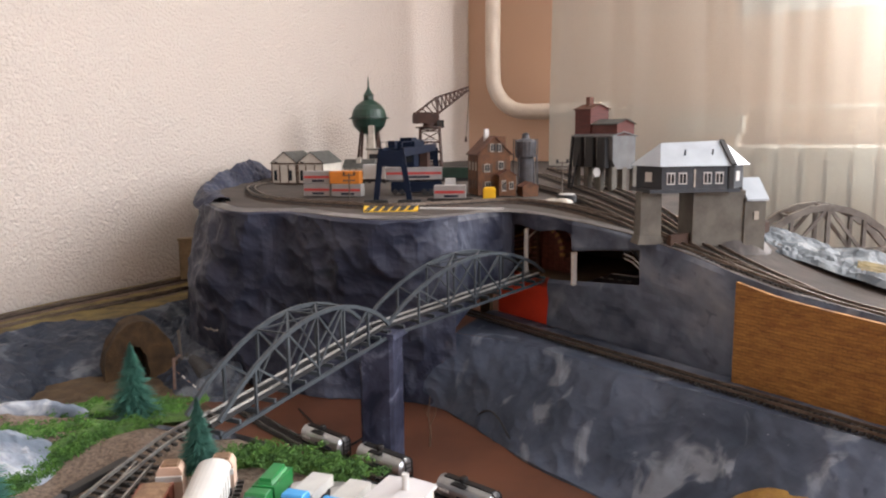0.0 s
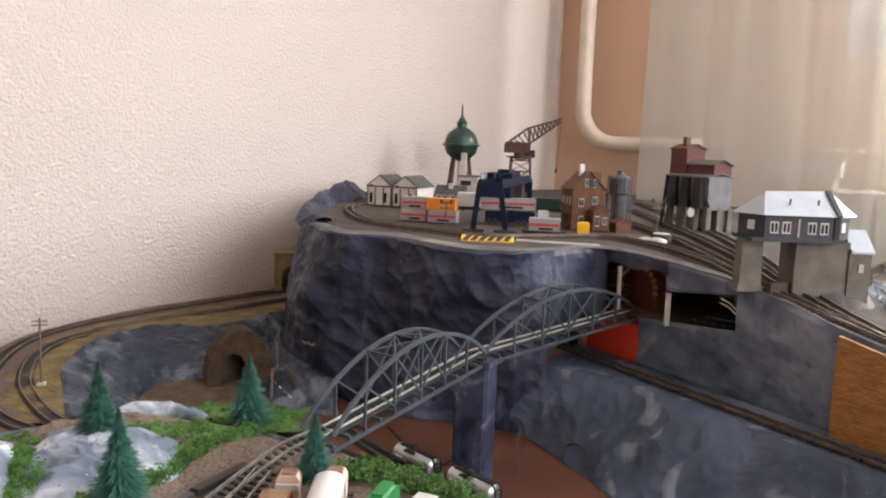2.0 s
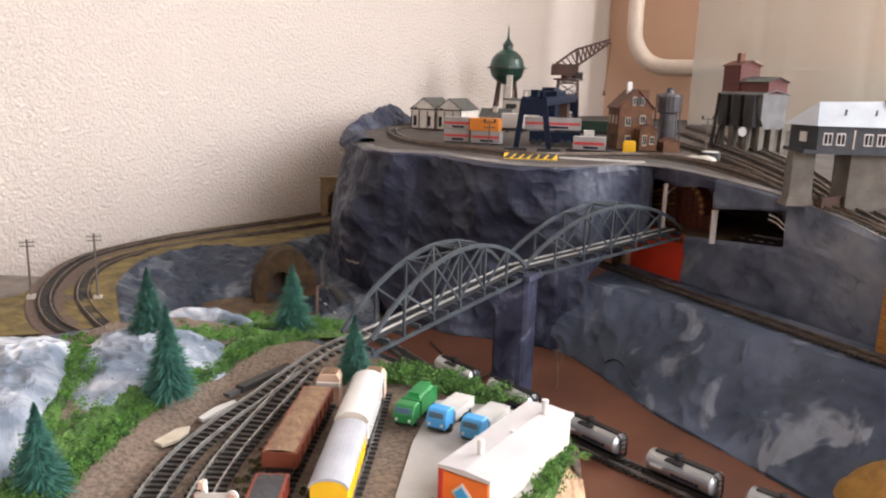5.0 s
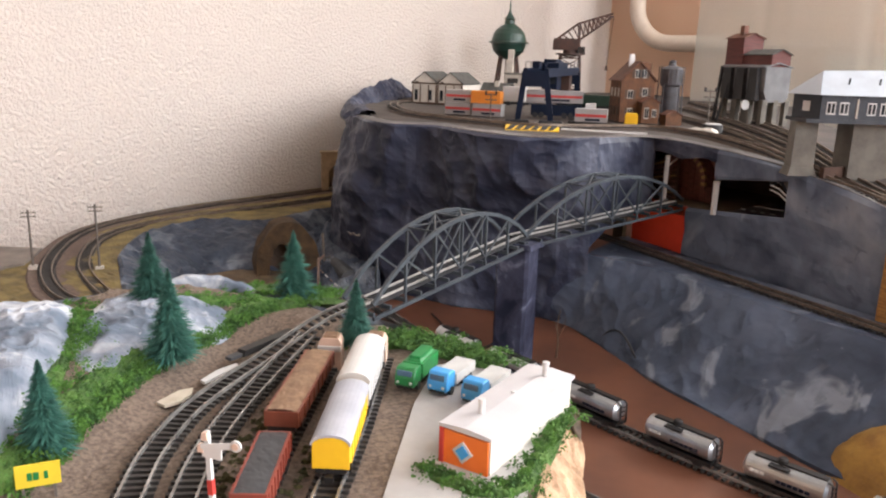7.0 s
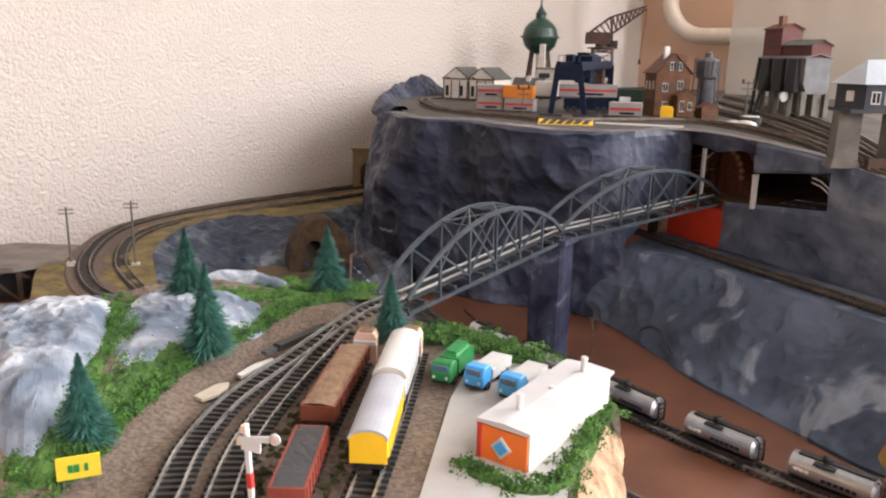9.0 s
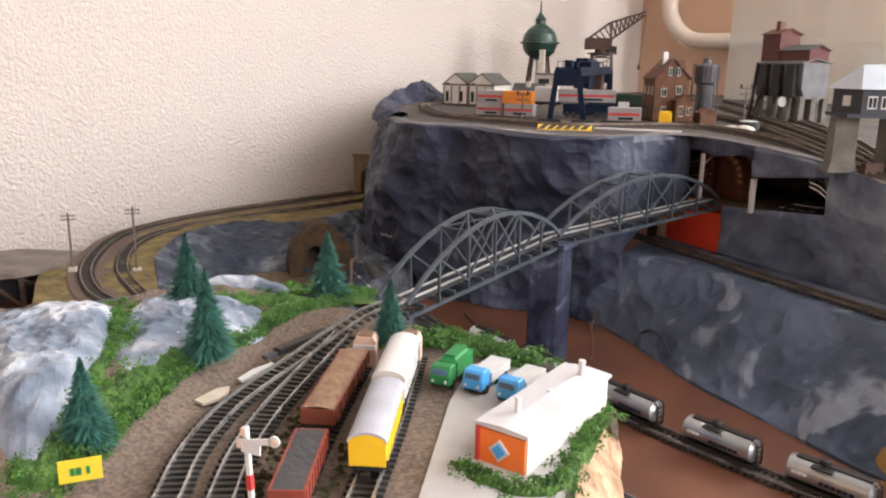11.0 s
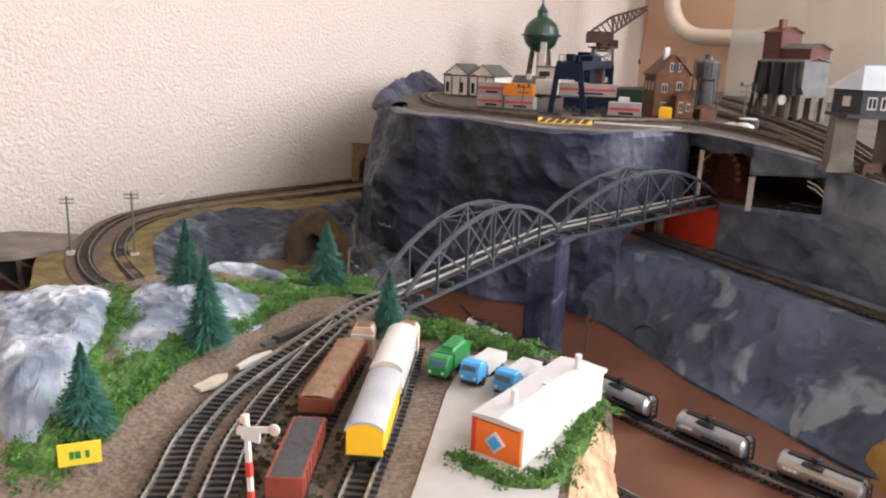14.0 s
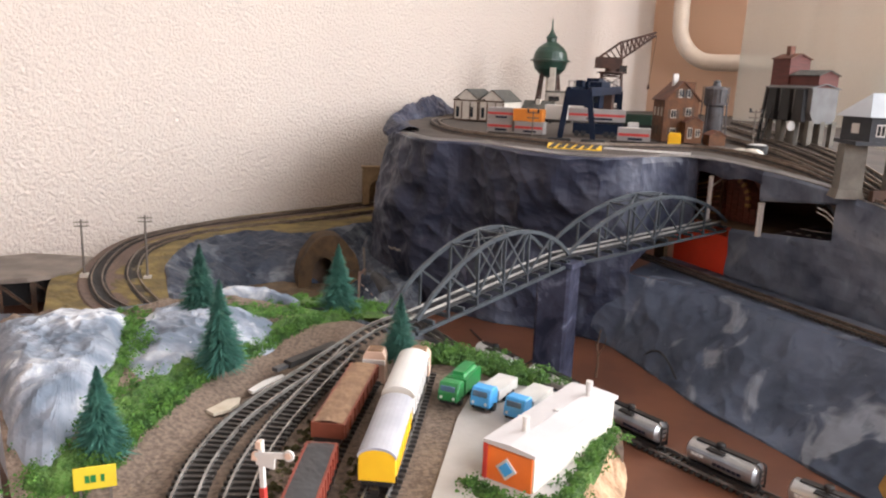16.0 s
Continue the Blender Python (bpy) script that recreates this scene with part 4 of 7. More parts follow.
def lorry(x, y, rz, cab, load, label, tall=False):
    t = thing("lorry", x, y, 76, rz, label, "lorry", "lorries on the paved yard")
    bm = bmesh.new()
    box(bm, 0, 0, 3, 44, 11, 2)
    part("chassis", bm, BLACK_PLASTIC, t)
    bm = bmesh.new()
    extrude_x(bm, [(-22, 4), (-9, 4), (-9, 14.5), (-11, 16.5), (-19, 16.5), (-21.5, 11.5), (-22, 10.5)], -7, 7)
    bmesh.ops.rotate(bm, verts=bm.verts, cent=(0, 0, 0), matrix=Matrix.Rotation(radians(90), 3, "Z"))
    bmesh.ops.scale(bm, verts=bm.verts, vec=(-1, 1, 1))
    bmesh.ops.bevel(bm, geom=bm.edges[:], offset=0.6, segments=1, affect="EDGES")
    c = part("cab", bm, cab, t)
    bm = bmesh.new()
    beam(bm, (-21.6, -5, 13.2), (-21.6, 5, 13.2), 1.0, 3.6)
    part("windscreen", bm, GLASS_BLUE, c)
    for yy in (-4.5, 4.5):
        bm = bmesh.new()
        rod(bm, (-22.6, yy, 7), (-21.8, yy, 7), 1.0, seg=8)
        part("headlight", bm, WHITE_PLASTIC, c)
    bm = bmesh.new()
    box(bm, 7, 0, 5, 29, 14.5, 14 if tall else 7)
    if tall:
        bmesh.ops.bevel(bm, geom=[e for e in bm.edges if e.verts[0].co.z > 15 and e.verts[1].co.z > 15], offset=3.5, segments=3, affect="EDGES")
    part("load_body", bm, load, t)
    for xx in (-14, 6, 14):
        for yy in (-6, 6):
            bm = bmesh.new()
            rod(bm, (xx, yy - 1.3, 3), (xx, yy + 1.3, 3), 3, seg=12)
            part("wheel", bm, BLACK_PLASTIC, t)
    t.scale = (0.82, 0.82, 0.82)
    return t


lorry(-95, 364, 80, GREEN, GREEN, "green lorry with a rounded closed body", True)
lorry(-75, 362, 73, BLUE, LOAD_GREY, "light blue lorry with a pale grey flat load")
lorry(-55, 354, 70, BLUE, LOAD_GREY, "light blue lorry with a pale grey flat load beside the kiosk")

# semaphore signal
sg = thing("semaphore_signal", -127.5, 189, 75, 84, "white semaphore signal mast with red bands and a raised white arm", "signal")
bm = bmesh.new()
beam(bm, (0, 0, 0), (0, 2, 53), 1.6, 1.6)
part("mast", bm, WHITE_PLASTIC, sg)
for z in (8, 19, 30):
    bm = bmesh.new()
    beam(bm, (0, z / 26, z), (0, (z + 5.5) / 26, z + 5.5), 1.9, 1.9)
    part("red_band", bm, RED_PAINT, sg)
bm = bmesh.new()
beam(bm, (-1.5, 3.4, 47.8), (-1.5, -8.6, 50.0), 0.8, 2.1)
rod(bm, (-1.9, -9.6, 50.2), (-1.1, -9.6, 50.2), 2.0, seg=14)
arm_ = part("arm", bm, WHITE_PLASTIC, sg)
bm = bmesh.new()
rod(bm, (-2.3, -9.6, 50.2), (-1.9, -9.6, 50.2), 1.2, seg=14)
part("arm_disc", bm, PINK_CREAM, arm_)
bm = bmesh.new()
beam(bm, (-1.2, 3, 46.5), (-1.2, -4, 46), 0.8, 4.0)
part("arm_bracket", bm, WHITE_PLASTIC, sg)
for yy, z in ((3.6, 46), (2.0, 50.5)):
    bm = bmesh.new()
    box(bm, -1, yy, z, 2.0, 2.2, 2.6, taper=0.8)
    part("lantern", bm, PINK_CREAM, sg)
bm = bmesh.new()
box(bm, 0, 0, 0, 6, 6, 2)
part("foot", bm, PINK_CREAM, sg)

# yellow name board
sb = thing("name_board", -215, 214, 79, 34, "yellow board with green lettering standing in the scrub", "sign")
bm = bmesh.new()
box(bm, 0, 0, 3, 20, 1.2, 9.5)
bd = part("board", bm, LEMON, sb)
for x, w in ((-3.6, 2.2), (-0.8, 2.6), (3.6, 1.8)):
    bm = bmesh.new()
    box(bm, x, -0.8, 6, w, 0.4, 3.2)
    part("lettering", bm, GREEN, bd, "green bar of lettering")
for x in (-7, 7):
    bm = bmesh.new()
    box(bm, x, 0.4, -4, 1.2, 1.2, 8)
    part("post", bm, WOOD_POLE, sb)
sb.scale = (0.80, 0.82, 1.0)

# paved yard, loose plates and the point motor
bm = bmesh.new()
prism(bm, [(-90, 335), (-83, 238), (-82, 160), (-26, 160), (-26, 262), (-26, 350), (-40, 384), (-66, 398), (-88, 388)], 75.2, 76.2)
solo("paving", bm, PAVING, "grey card paving of the station yard", "paving", "structure")
pm = thing("point_motor", -190.5, 383, 81, 70, "long black point motor lying beside the track", "point motor")
bm = bmesh.new()
box(bm, 0, 0, 0, 46, 6.5, 3.4, taper=0.92)
part("case", bm, BLACK_PLASTIC, pm)
bm = bmesh.new()
box(bm, -27, 0.5, 0, 9, 4.5, 2)
part("end_piece", bm, CHARCOAL, pm)
bm = bmesh.new()
prism(bm, [(-215, 300), (-209, 297.5), (-204, 304), (-203, 313), (-206, 320), (-211, 316)], 77, 78.6)
solo("card_scrap", bm, PALE_CARD, "pale scrap of card lying on the gravel by the track", "card")
bm = bmesh.new()
prism(bm, [(-206, 329), (-202.5, 327), (-199, 340), (-195, 353), (-198, 355), (-204, 343)], 77.6, 79.2)
solo("white_strip", bm, WHITE_PLASTIC, "thin white plastic strip beside the points", "strip")


# ---- trees and scrub ----
def fir(x, y, h, height, radius, label, seed):
    rnd = random.Random(seed)
    t = thing("fir_tree", x, y, h, 0, label, "tree", "bottle-brush fir trees")
    bm = bmesh.new()
    rod(bm, (0, 0, -3), (0, 0, height * 1.0), 1.5, 0.25, 6)
    part("trunk", bm, TRUNK, t)
    bm = bmesh.new()
    n = 3600
    for i in range(n):
        u = (i + rnd.random()) / n
        z = height * (0.06 + 0.94 * u)
        r = radius * (1 - u) ** 0.95 * (0.62 + 0.13 * math.sin(u * 42) + 0.48 * rnd.random() ** 1.5) + 0.5
        a = i * 2.39996 + rnd.uniform(-0.4, 0.4)
        tip = Vector((r * math.cos(a), r * math.sin(a), z + rnd.uniform(-0.10, 0.02) * height * (1 - u) + 0.03 * height * u * u))
        base = Vector((0, 0, z + 0.02 * height))
        mid = base.lerp(tip, 0.55)
        sd = Vector((-math.sin(a), math.cos(a), rnd.uniform(-0.5, 0.5))).normalized() * (0.5 + 0.35 * rnd.random()) * (0.25 + 0.75 * (1 - u) ** 0.5)
        v = [bm.verts.new(p) for p in (base, mid + sd, tip, mid - sd)]
        bm.faces.new(v)
    part("crown", bm, NEEDLE, t)


fir(-206, 468, 80, 51, 20, "dark green bottle-brush fir on the green bank", 1)
fir(-278, 405, 90, 48, 18, "dark green bottle-brush fir among pale rocks", 2)
fir(-227, 338, 86, 50, 18, "dark green bottle-brush fir among the scrub", 3)
fir(-136, 384, 86, 39, 13, "small dark green fir beside the bridge's approach", 4)
fir(-233, 242, 80, 41, 15, "dark green bottle-brush fir above the name board", 5)


def clumps(name, spots, label, material, seed, size=(3.0, 6.0)):
    """Lichen scrub: many small ragged tufts in one object."""
    rnd = random.Random(seed)
    bm = bmesh.new()
    for x, y, h in spots:
        s = rnd.uniform(*size)
        for _ in range(46):
            d = Vector((rnd.gauss(0, 1), rnd.gauss(0, 1), abs(rnd.gauss(0.3, 0.8)))).normalized()
            c = Vector((x, y, h)) + d * s * rnd.uniform(0.3, 1.0)
            a = Vector((rnd.gauss(0, 1), rnd.gauss(0, 1), rnd.gauss(0, 1))).normalized()
            b = a.orthogonal().normalized()
            k = rnd.uniform(0.35, 0.95)
            v = [bm.verts.new(c + k * p) for p in (a, b * 0.8, -a * 0.9, -b * 0.7)]
            bm.faces.new(v)
    return solo(name, bm, material, label, "scrub", "stuff")


rnd = random.Random(7)


def strip(line, width, n, lift=0.0):
    pts, _ = along(line, n)
    out = []
    for p in pts:
        x, y = p[0] + rnd.gauss(0, width), p[1] + rnd.gauss(0, width)
        # the gravel beside the track stays bare
        bare = x - float(np.interp(y, (200, 259, 324, 365, 400, 430, 450), (-214, -227, -231, -228, -219, -202, -176)))
        if x < -165 and bare > 0:
            x -= bare + abs(rnd.gauss(0, 5))
        out.append((x, y, hill_z(x, y) + rnd.uniform(-1, 3) + lift))
    return out


def hill_z(x, y):
    return hill_h(x, y)


LEAF_BED = mat("lichen_bed", (0.075, 0.155, 0.026), (0.03, 0.075, 0.014), rough=0.9, scale=95, bump=0.9, depth=0.004, fine=4.0)


def thicket(line, width, height, label, seed):
    """A low lumpy bed of scrub along a line."""
    pts, length = along(line, max(20, int(length_of(line) / 3)))
    d = np.gradient(pts, axis=0)
    d /= np.linalg.norm(d, axis=1, keepdims=True)
    bm = bmesh.new()
    rows = []
    for i, (p, t) in enumerate(zip(pts, d)):
        row = []
        w = width * (0.8 + 0.5 * noise.noise(Vector((i * 0.11, seed, 0))))
        for k in range(17):
            u = k / 8 - 1
            x, y = p[0] - t[1] * w * u, p[1] + t[0] * w * u
            edge = (1 - u ** 4) * min(1.0, i / 4, (len(pts) - 1 - i) / 4)
            row.append(bm.verts.new((x, y, hill_h(x, y) - 2.5 + edge * (height + 2.6 * wrinkle(x, y, 0, 9, seed) + 1.2 * wrinkle(x, y, 0, 4, seed)))))
        rows.append(row)
    for a, b in zip(rows, rows[1:]):
        for k in range(16):
            bm.faces.new((a[k], a[k + 1], b[k + 1], b[k]))
    solo("scrub_bed", bm, LEAF_BED, label, "scrub", "stuff")


thicket([(-236, 200), (-238, 240), (-243, 285), (-244, 330), (-240, 370), (-230, 402), (-212, 428), (-186, 447)], 11, 5.5, "matted green scrub bed along the bank", 1.0)
thicket([(-240, 330), (-240, 380), (-262, 418), (-228, 442), (-205, 436)], 11, 4.5, "matted green scrub bed between the rocks", 4.0)
thicket([(-318, 392), (-300, 360), (-286, 335), (-268, 300), (-250, 262)], 7, 5.0, "matted green scrub bed in the rock cleft", 7.0)
thicket([(-138, 404), (-118, 416), (-98, 414), (-80, 406), (-52, 390)], 10, 7.0, "matted green scrub bed behind the lorries", 9.0)
thicket([(-76, 272), (-58, 263), (-44, 257), (-30, 264), (-23, 290), (-18, 320), (-14, 350)], 6, 4.0, "matted green hedge bed round the kiosk", 12.0)
bm = bmesh.new()
loft(bm, [[(-312, 446, 84), (-262, 458, 87), (-228, 462, 87), (-190, 446, 87), (-165, 450, 87)], [(-300, 520, 64), (-262, 535, 68), (-228, 542, 68), (-195, 522, 68), (-172, 505, 68)], [(-312, 600, 16), (-262, 612, 20), (-228, 606, 20), (-195, 586, 16), (-178, 560, 12)]], 60, 12, 3, 18, 31.0, push=(0, 0, 1))
solo("scrub_slope", bm, LEAF_BED, "green scrub slope falling behind the bank", "scrub", "stuff")
clumps("scrub", [(x, y, 87 - 0.24 * (y - 455) + rnd.uniform(-1, 3)) for x, y in ((rnd.uniform(-270, -180), rnd.uniform(458, 540)) for _ in range(160))], "green lichen scrub on the slope behind the bank", LEAF, 19, (2.5, 5.5))
clumps("scrub", strip([(-232, 205), (-222, 240), (-222, 285), (-222, 330), (-214, 370), (-206, 400), (-192, 425), (-172, 440)], 8, 420), "bright green lichen scrub along the bank", LEAF, 11, (3.0, 6.5))
clumps("scrub", strip([(-250, 230), (-255, 280), (-245, 330), (-262, 345), (-235, 380), (-262, 415), (-228, 440), (-200, 432)], 9, 240), "mixed green lichen scrub between the rocks", LEAF, 12)
clumps("scrub", strip([(-238, 212), (-238, 246), (-243, 280), (-234, 312), (-228, 345), (-222, 380), (-212, 410)], 7, 260), "dense green lichen scrub at the rock edges", LEAF, 17, (3.0, 6.0))
clumps("scrub", strip([(-318, 392), (-300, 360), (-288, 335), (-272, 305)], 5, 110), "green lichen scrub in the cleft between the rocks", LEAF, 18, (2.5, 5.0))
# Darker copy of the lichen, set low to paint shade into the scrub's base
clumps("scrub", strip([(-232, 200), (-238, 260), (-225, 330), (-228, 400), (-190, 430)], 10, 200, -2), "darker green lichen imitating shade at the base of the bright scrub", LEAF_DARK, 13)
clumps("scrub", [(x, y, h + 4) for x, y, h in strip([(-136, 402), (-118, 415), (-100, 412), (-85, 406), (-70, 402), (-50, 390)], 6, 230)], "bright green lichen scrub behind the lorries", LEAF, 14)
clumps("scrub", [(x, y, h) for x, y, h in strip([(-74, 272), (-58, 264), (-44, 258), (-30, 264), (-24, 290), (-18, 320), (-12, 350)], 3.2, 170)], "green lichen hedge round the kiosk", LEAF, 15, (2.5, 5))


# ---- white crumpled rocks of the bank ----
def rock_patch(outline, label, seed, lift=7.0, rough=9.0):
    """A crumpled plaster sheet over a closed outline, dipping under the ground at its edge."""
    cx, cy = (sum(p[k] for p in outline) / len(outline) for k in (0, 1))
    ring, _ = along(outline + outline[:1], 133)
    bm = bmesh.new()
    rows = []
    for i in range(48):
        u = i / 47
        row = []
        for x, y in ring[:-1]:
            gx, gy = cx + (x - cx) * u, cy + (y - cy) * u
            k = wrinkle(gx, gy, 0, 46, seed)
            h = hill_h(gx, gy) + (lift + rough * k + 1.4 * wrinkle(gx, gy, 0, 17, seed + 3)) * (1 - u ** 5) - 7 * u ** 5
            row.append(bm.verts.new((gx + 2 * noise.noise(Vector((gx / 14, gy / 14, seed))), gy, h)))
        rows.append(row)
    for a, b in zip(rows[1:], rows[2:]):
        for k in range(132):
            bm.faces.new((a[k], a[(k + 1) % 132], b[(k + 1) % 132], b[k]))
    mid = bm.verts.new((cx, cy, hill_h(cx, cy) + lift))
    for k in range(132):
        bm.faces.new((mid, rows[1][k], rows[1][(k + 1) % 132]))
    solo("bank_rock", bm, ROCK_WHITE, label, "rock")


rock_patch([(-408, 366), (-370, 384), (-322, 392), (-296, 356), (-272, 318), (-252, 267), (-244, 240), (-233, 208), (-262, 218), (-300, 252), (-350, 302)], "large crumpled white-grey plaster rock on the bank", 1.0, 10, 9)
rock_patch([(-319, 408), (-306, 430), (-274, 426), (-245, 433), (-216, 409), (-214, 384), (-229, 368), (-235, 342), (-240, 318), (-244, 292), (-274, 304), (-302, 352)], "blue-white crumpled plaster rock among the scrub", 5.0, 5, 7)
rock_patch([(-300, 452), (-262, 470), (-232, 472), (-232, 462), (-262, 456), (-296, 440)], "pale plaster lip along the bank's far edge", 12.0, 5, 3)
clumps("scrub", strip([(-300, 370), (-285, 350), (-272, 330), (-268, 318)], 5, 60, 3), "green lichen tuft in the cleft between rocks", LEAF, 16)
bm = bmesh.new()
prism(bm, [(-232, 186), (-410, 362), (-440, 350), (-262, 165)], 30, 66)
fa = solo("edge_board", bm, WHITE_PLASTIC, "white-painted edge board at the layout's side", "board")
# Black strip on the board's top imitates a shaded gap
bm = bmesh.new()
prism(bm, [(-238, 180), (-416, 356), (-418, 355), (-240, 179)], 66, 67)
part("gap_shade", bm, SOOT, fa, "thin black strip imitating the shade in a gap")

clumps("moss", strip([(-146, 205), (-151, 240), (-157, 285), (-159, 320)], 2.4, 170, -1.5), "low moss between the siding tracks", MOSS, 21, (0.8, 2.0))
clumps("moss", strip([(-118, 205), (-121, 240), (-126, 280)], 1.6, 90, -1.5), "thin moss beside the goods siding", MOSS, 22, (0.6, 1.6))

# ---- the upper plateau: buildings, containers and cranes ----
TIMBER_WHITE = mat("off_white_plaster", (0.55, 0.52, 0.46), (0.46, 0.43, 0.38), rough=0.7, scale=80, bump=0.05)
DARK_TIMBER = mat("dark_timber", (0.09, 0.055, 0.035), rough=0.7, scale=120)
SLATE = mat("grey_slate_roof", (0.075, 0.074, 0.066), (0.045, 0.044, 0.04), rough=0.9, scale=140, bump=0.3)
BRICK_RED = mat("house_brick", (0.15, 0.060, 0.022), (0.075, 0.031, 0.013), rough=0.75, scale=110, bump=0.3)
TILE_BROWN = mat("brown_tile_roof", (0.125, 0.042, 0.021), (0.07, 0.026, 0.014), rough=0.7, scale=110, bump=0.4)
SILVER = mat("silver_container", (0.33, 0.32, 0.315), (0.27, 0.26, 0.255), rough=0.55, metal=0.1, scale=60, bump=0.03)
STRIPE_RED = mat("container_red", (0.52, 0.05, 0.05), rough=0.5, scale=60, bump=0.02)
ORANGE_BOX = mat("container_orange", (0.72, 0.25, 0.03), (0.62, 0.2, 0.025), rough=0.5, scale=60, bump=0.02)
CRANE_BLUE = mat("gantry_blue", (0.005, 0.011, 0.028), (0.003, 0.007, 0.018), rough=0.5, scale=60, bump=0.03)
CRANE_BLUE.node_tree.nodes["Principled BSDF"].inputs["Specular IOR Level"].default_value = 0.15
CRANE_DARK = mat("dark_rust_crane", (0.06, 0.024, 0.015), (0.03, 0.014, 0.01), rough=0.6, scale=100, bump=0.05)
TANK_GREEN = mat("tower_green", (0.016, 0.05, 0.035), (0.01, 0.03, 0.022), rough=0.35, scale=60, bump=0.05)
CONCRETE = mat("grey_concrete", (0.155, 0.145, 0.125), (0.105, 0.097, 0.083), rough=0.85, scale=60, bump=0.15)
BUNKER_GREY = mat("bunker_grey", (0.150, 0.156, 0.162), (0.105, 0.108, 0.112), rough=0.6, scale=60, bump=0.05)
MAROON = mat("maroon_boards", (0.112, 0.024, 0.019), (0.075, 0.017, 0.013), rough=0.65, scale=60, bump=0.1, stretch=(1, 1, 8))
BOX_GREY = mat("signal_box_slate", (0.03, 0.036, 0.046), (0.02, 0.024, 0.031), rough=0.6, scale=120, bump=0.2)
ROOF_PALE = mat("pale_metal_roof", (0.38, 0.43, 0.48), (0.33, 0.37, 0.42), rough=0.35, scale=40, bump=0.03)
SILO_GREY = mat("silo_grey", (0.07, 0.07, 0.08), (0.038, 0.036, 0.038), rough=0.6, scale=90, bump=0.1)
PALE_WALL = mat("pale_wall", (0.50, 0.46, 0.40), rough=0.7, scale=80)


def gable(bm, x0, x1, y0, y1, z0, eave, ridge, over=1.5, t=1.2):
    """A ridge roof along y as a folded slab."""
    xm = (x0 + x1) / 2
    prof = [(x0 - over, eave - 0.5), (xm, ridge), (x1 + over, eave - 0.5), (x1 + over, eave - 0.5 + t), (xm, ridge + t), (x0 - over, eave - 0.5 + t)]
    a = [bm.verts.new((x, y0 - over, z)) for x, z in prof]
    b = [bm.verts.new((x, y1 + over, z)) for x, z in prof]
    for k in range(6):
        bm.faces.new((a[k], a[(k + 1) % 6], b[(k + 1) % 6], b[k]))
    for r in (a, b):
        bm.faces.new((r[0], r[1], r[4], r[5]))
        bm.faces.new((r[1], r[2], r[3], r[4]))


def gable_walls(bm, x0, x1, y0, y1, eave, ridge, z0=0.0):
    xm = (x0 + x1) / 2
    prof = [(x0, z0), (x1, z0), (x1, eave), (xm, ridge), (x0, eave)]
    a = [bm.verts.new((x, y0, z)) for x, z in prof]
    b = [bm.verts.new((x, y1, z)) for x, z in prof]
    for k in range(5):
        bm.faces.new((a[k], a[(k + 1) % 5], b[(k + 1) % 5], b[k]))
    bm.faces.new(a[::-1])
    bm.faces.new(b)


def window(t, x, y, z, w, h, face="y", casing=None, shutters=None):
    """A framed window proud of a wall that looks to -y (face y) or +x (face x)."""
    def put(bm, u, uw, zz, hh, d, th):
        if face == "y":
            box(bm, x + u, y - d, zz, uw, th, hh)
        else:
            box(bm, x + d, y + u, zz, th, uw, hh)
    bm = bmesh.new()
    put(bm, 0, w, z, h, 0.3, 0.6)
    win = part("window", bm, casing or WHITE_PLASTIC, t)
    for sgn in (-1, 1):
        bm = bmesh.new()
        put(bm, sgn * w * 0.23, w * 0.34, z + h * 0.1, h * 0.8, 0.65, 0.4)
        part("pane", bm, GLASS_DARK, win)
    if shutters:
        for sgn in (-1, 1):
            bm = bmesh.new()
            put(bm, sgn * (w * 0.5 + w * 0.28), w * 0.45, z, h, 0.4, 0.7)
            part("shutter", bm, shutters, win)
    return win


# two-gabled workshop
ws = thing("workshop", -275, 1158, 185, -12, "timber-framed white workshop with two grey gable roofs", "building")
for x0 in (0, 43):
    bm = bmesh.new()
    gable_walls(bm, x0, x0 + 42, 0, 95, 28, 43)
    part("bay", bm, TIMBER_WHITE, ws)
    bm = bmesh.new()
    gable(bm, x0, x0 + 42, 0, 95, 0, 28, 43)
    part("roof", bm, SLATE, ws, "grey slate roof")
    for x in (1, 14, 28, 41):
        bm = bmesh.new()
        box(bm, x0 + x, -0.4, 0, 1.8, 1.0, 26)
        part("timber", bm, DARK_TIMBER, ws)
    for z in (0, 27):
        bm = bmesh.new()
        box(bm, x0 + 21, -0.5, z, 42, 1.0, 2.0)
        part("timber", bm, DARK_TIMBER, ws)
    for x in (7, 31):
        bm = bmesh.new()
        box(bm, x0 + x, -0.5, 5, 5, 0.8, 14)
        part("window", bm, GLASS_DARK, ws)
    bm = bmesh.new()
    box(bm, x0 + 8, -0.5, 27, 5, 0.8, 3.5)
    part("vent", bm, GLASS_DARK, ws)

ws.scale = (0.98, 0.8, 1.1)
# small house behind it, and a low hut
sh = thing("cottage", -176, 1236, 185, -8, "low timbered cottage with a brown tiled roof", "building")
bm = bmesh.new()
box(bm, 22, 16, 0, 46, 32, 20)
part("wall_shell", bm, TIMBER_WHITE, sh)
bm = bmesh.new()
extrude_x(bm, [(-3, 19), (35, 19), (16, 33)], -3, 48)
part("roof", bm, SLATE, sh)
bm = bmesh.new()
box(bm, 22, 10, 27, 7, 7, 9)
part("chimney", bm, PALE_WALL, sh)
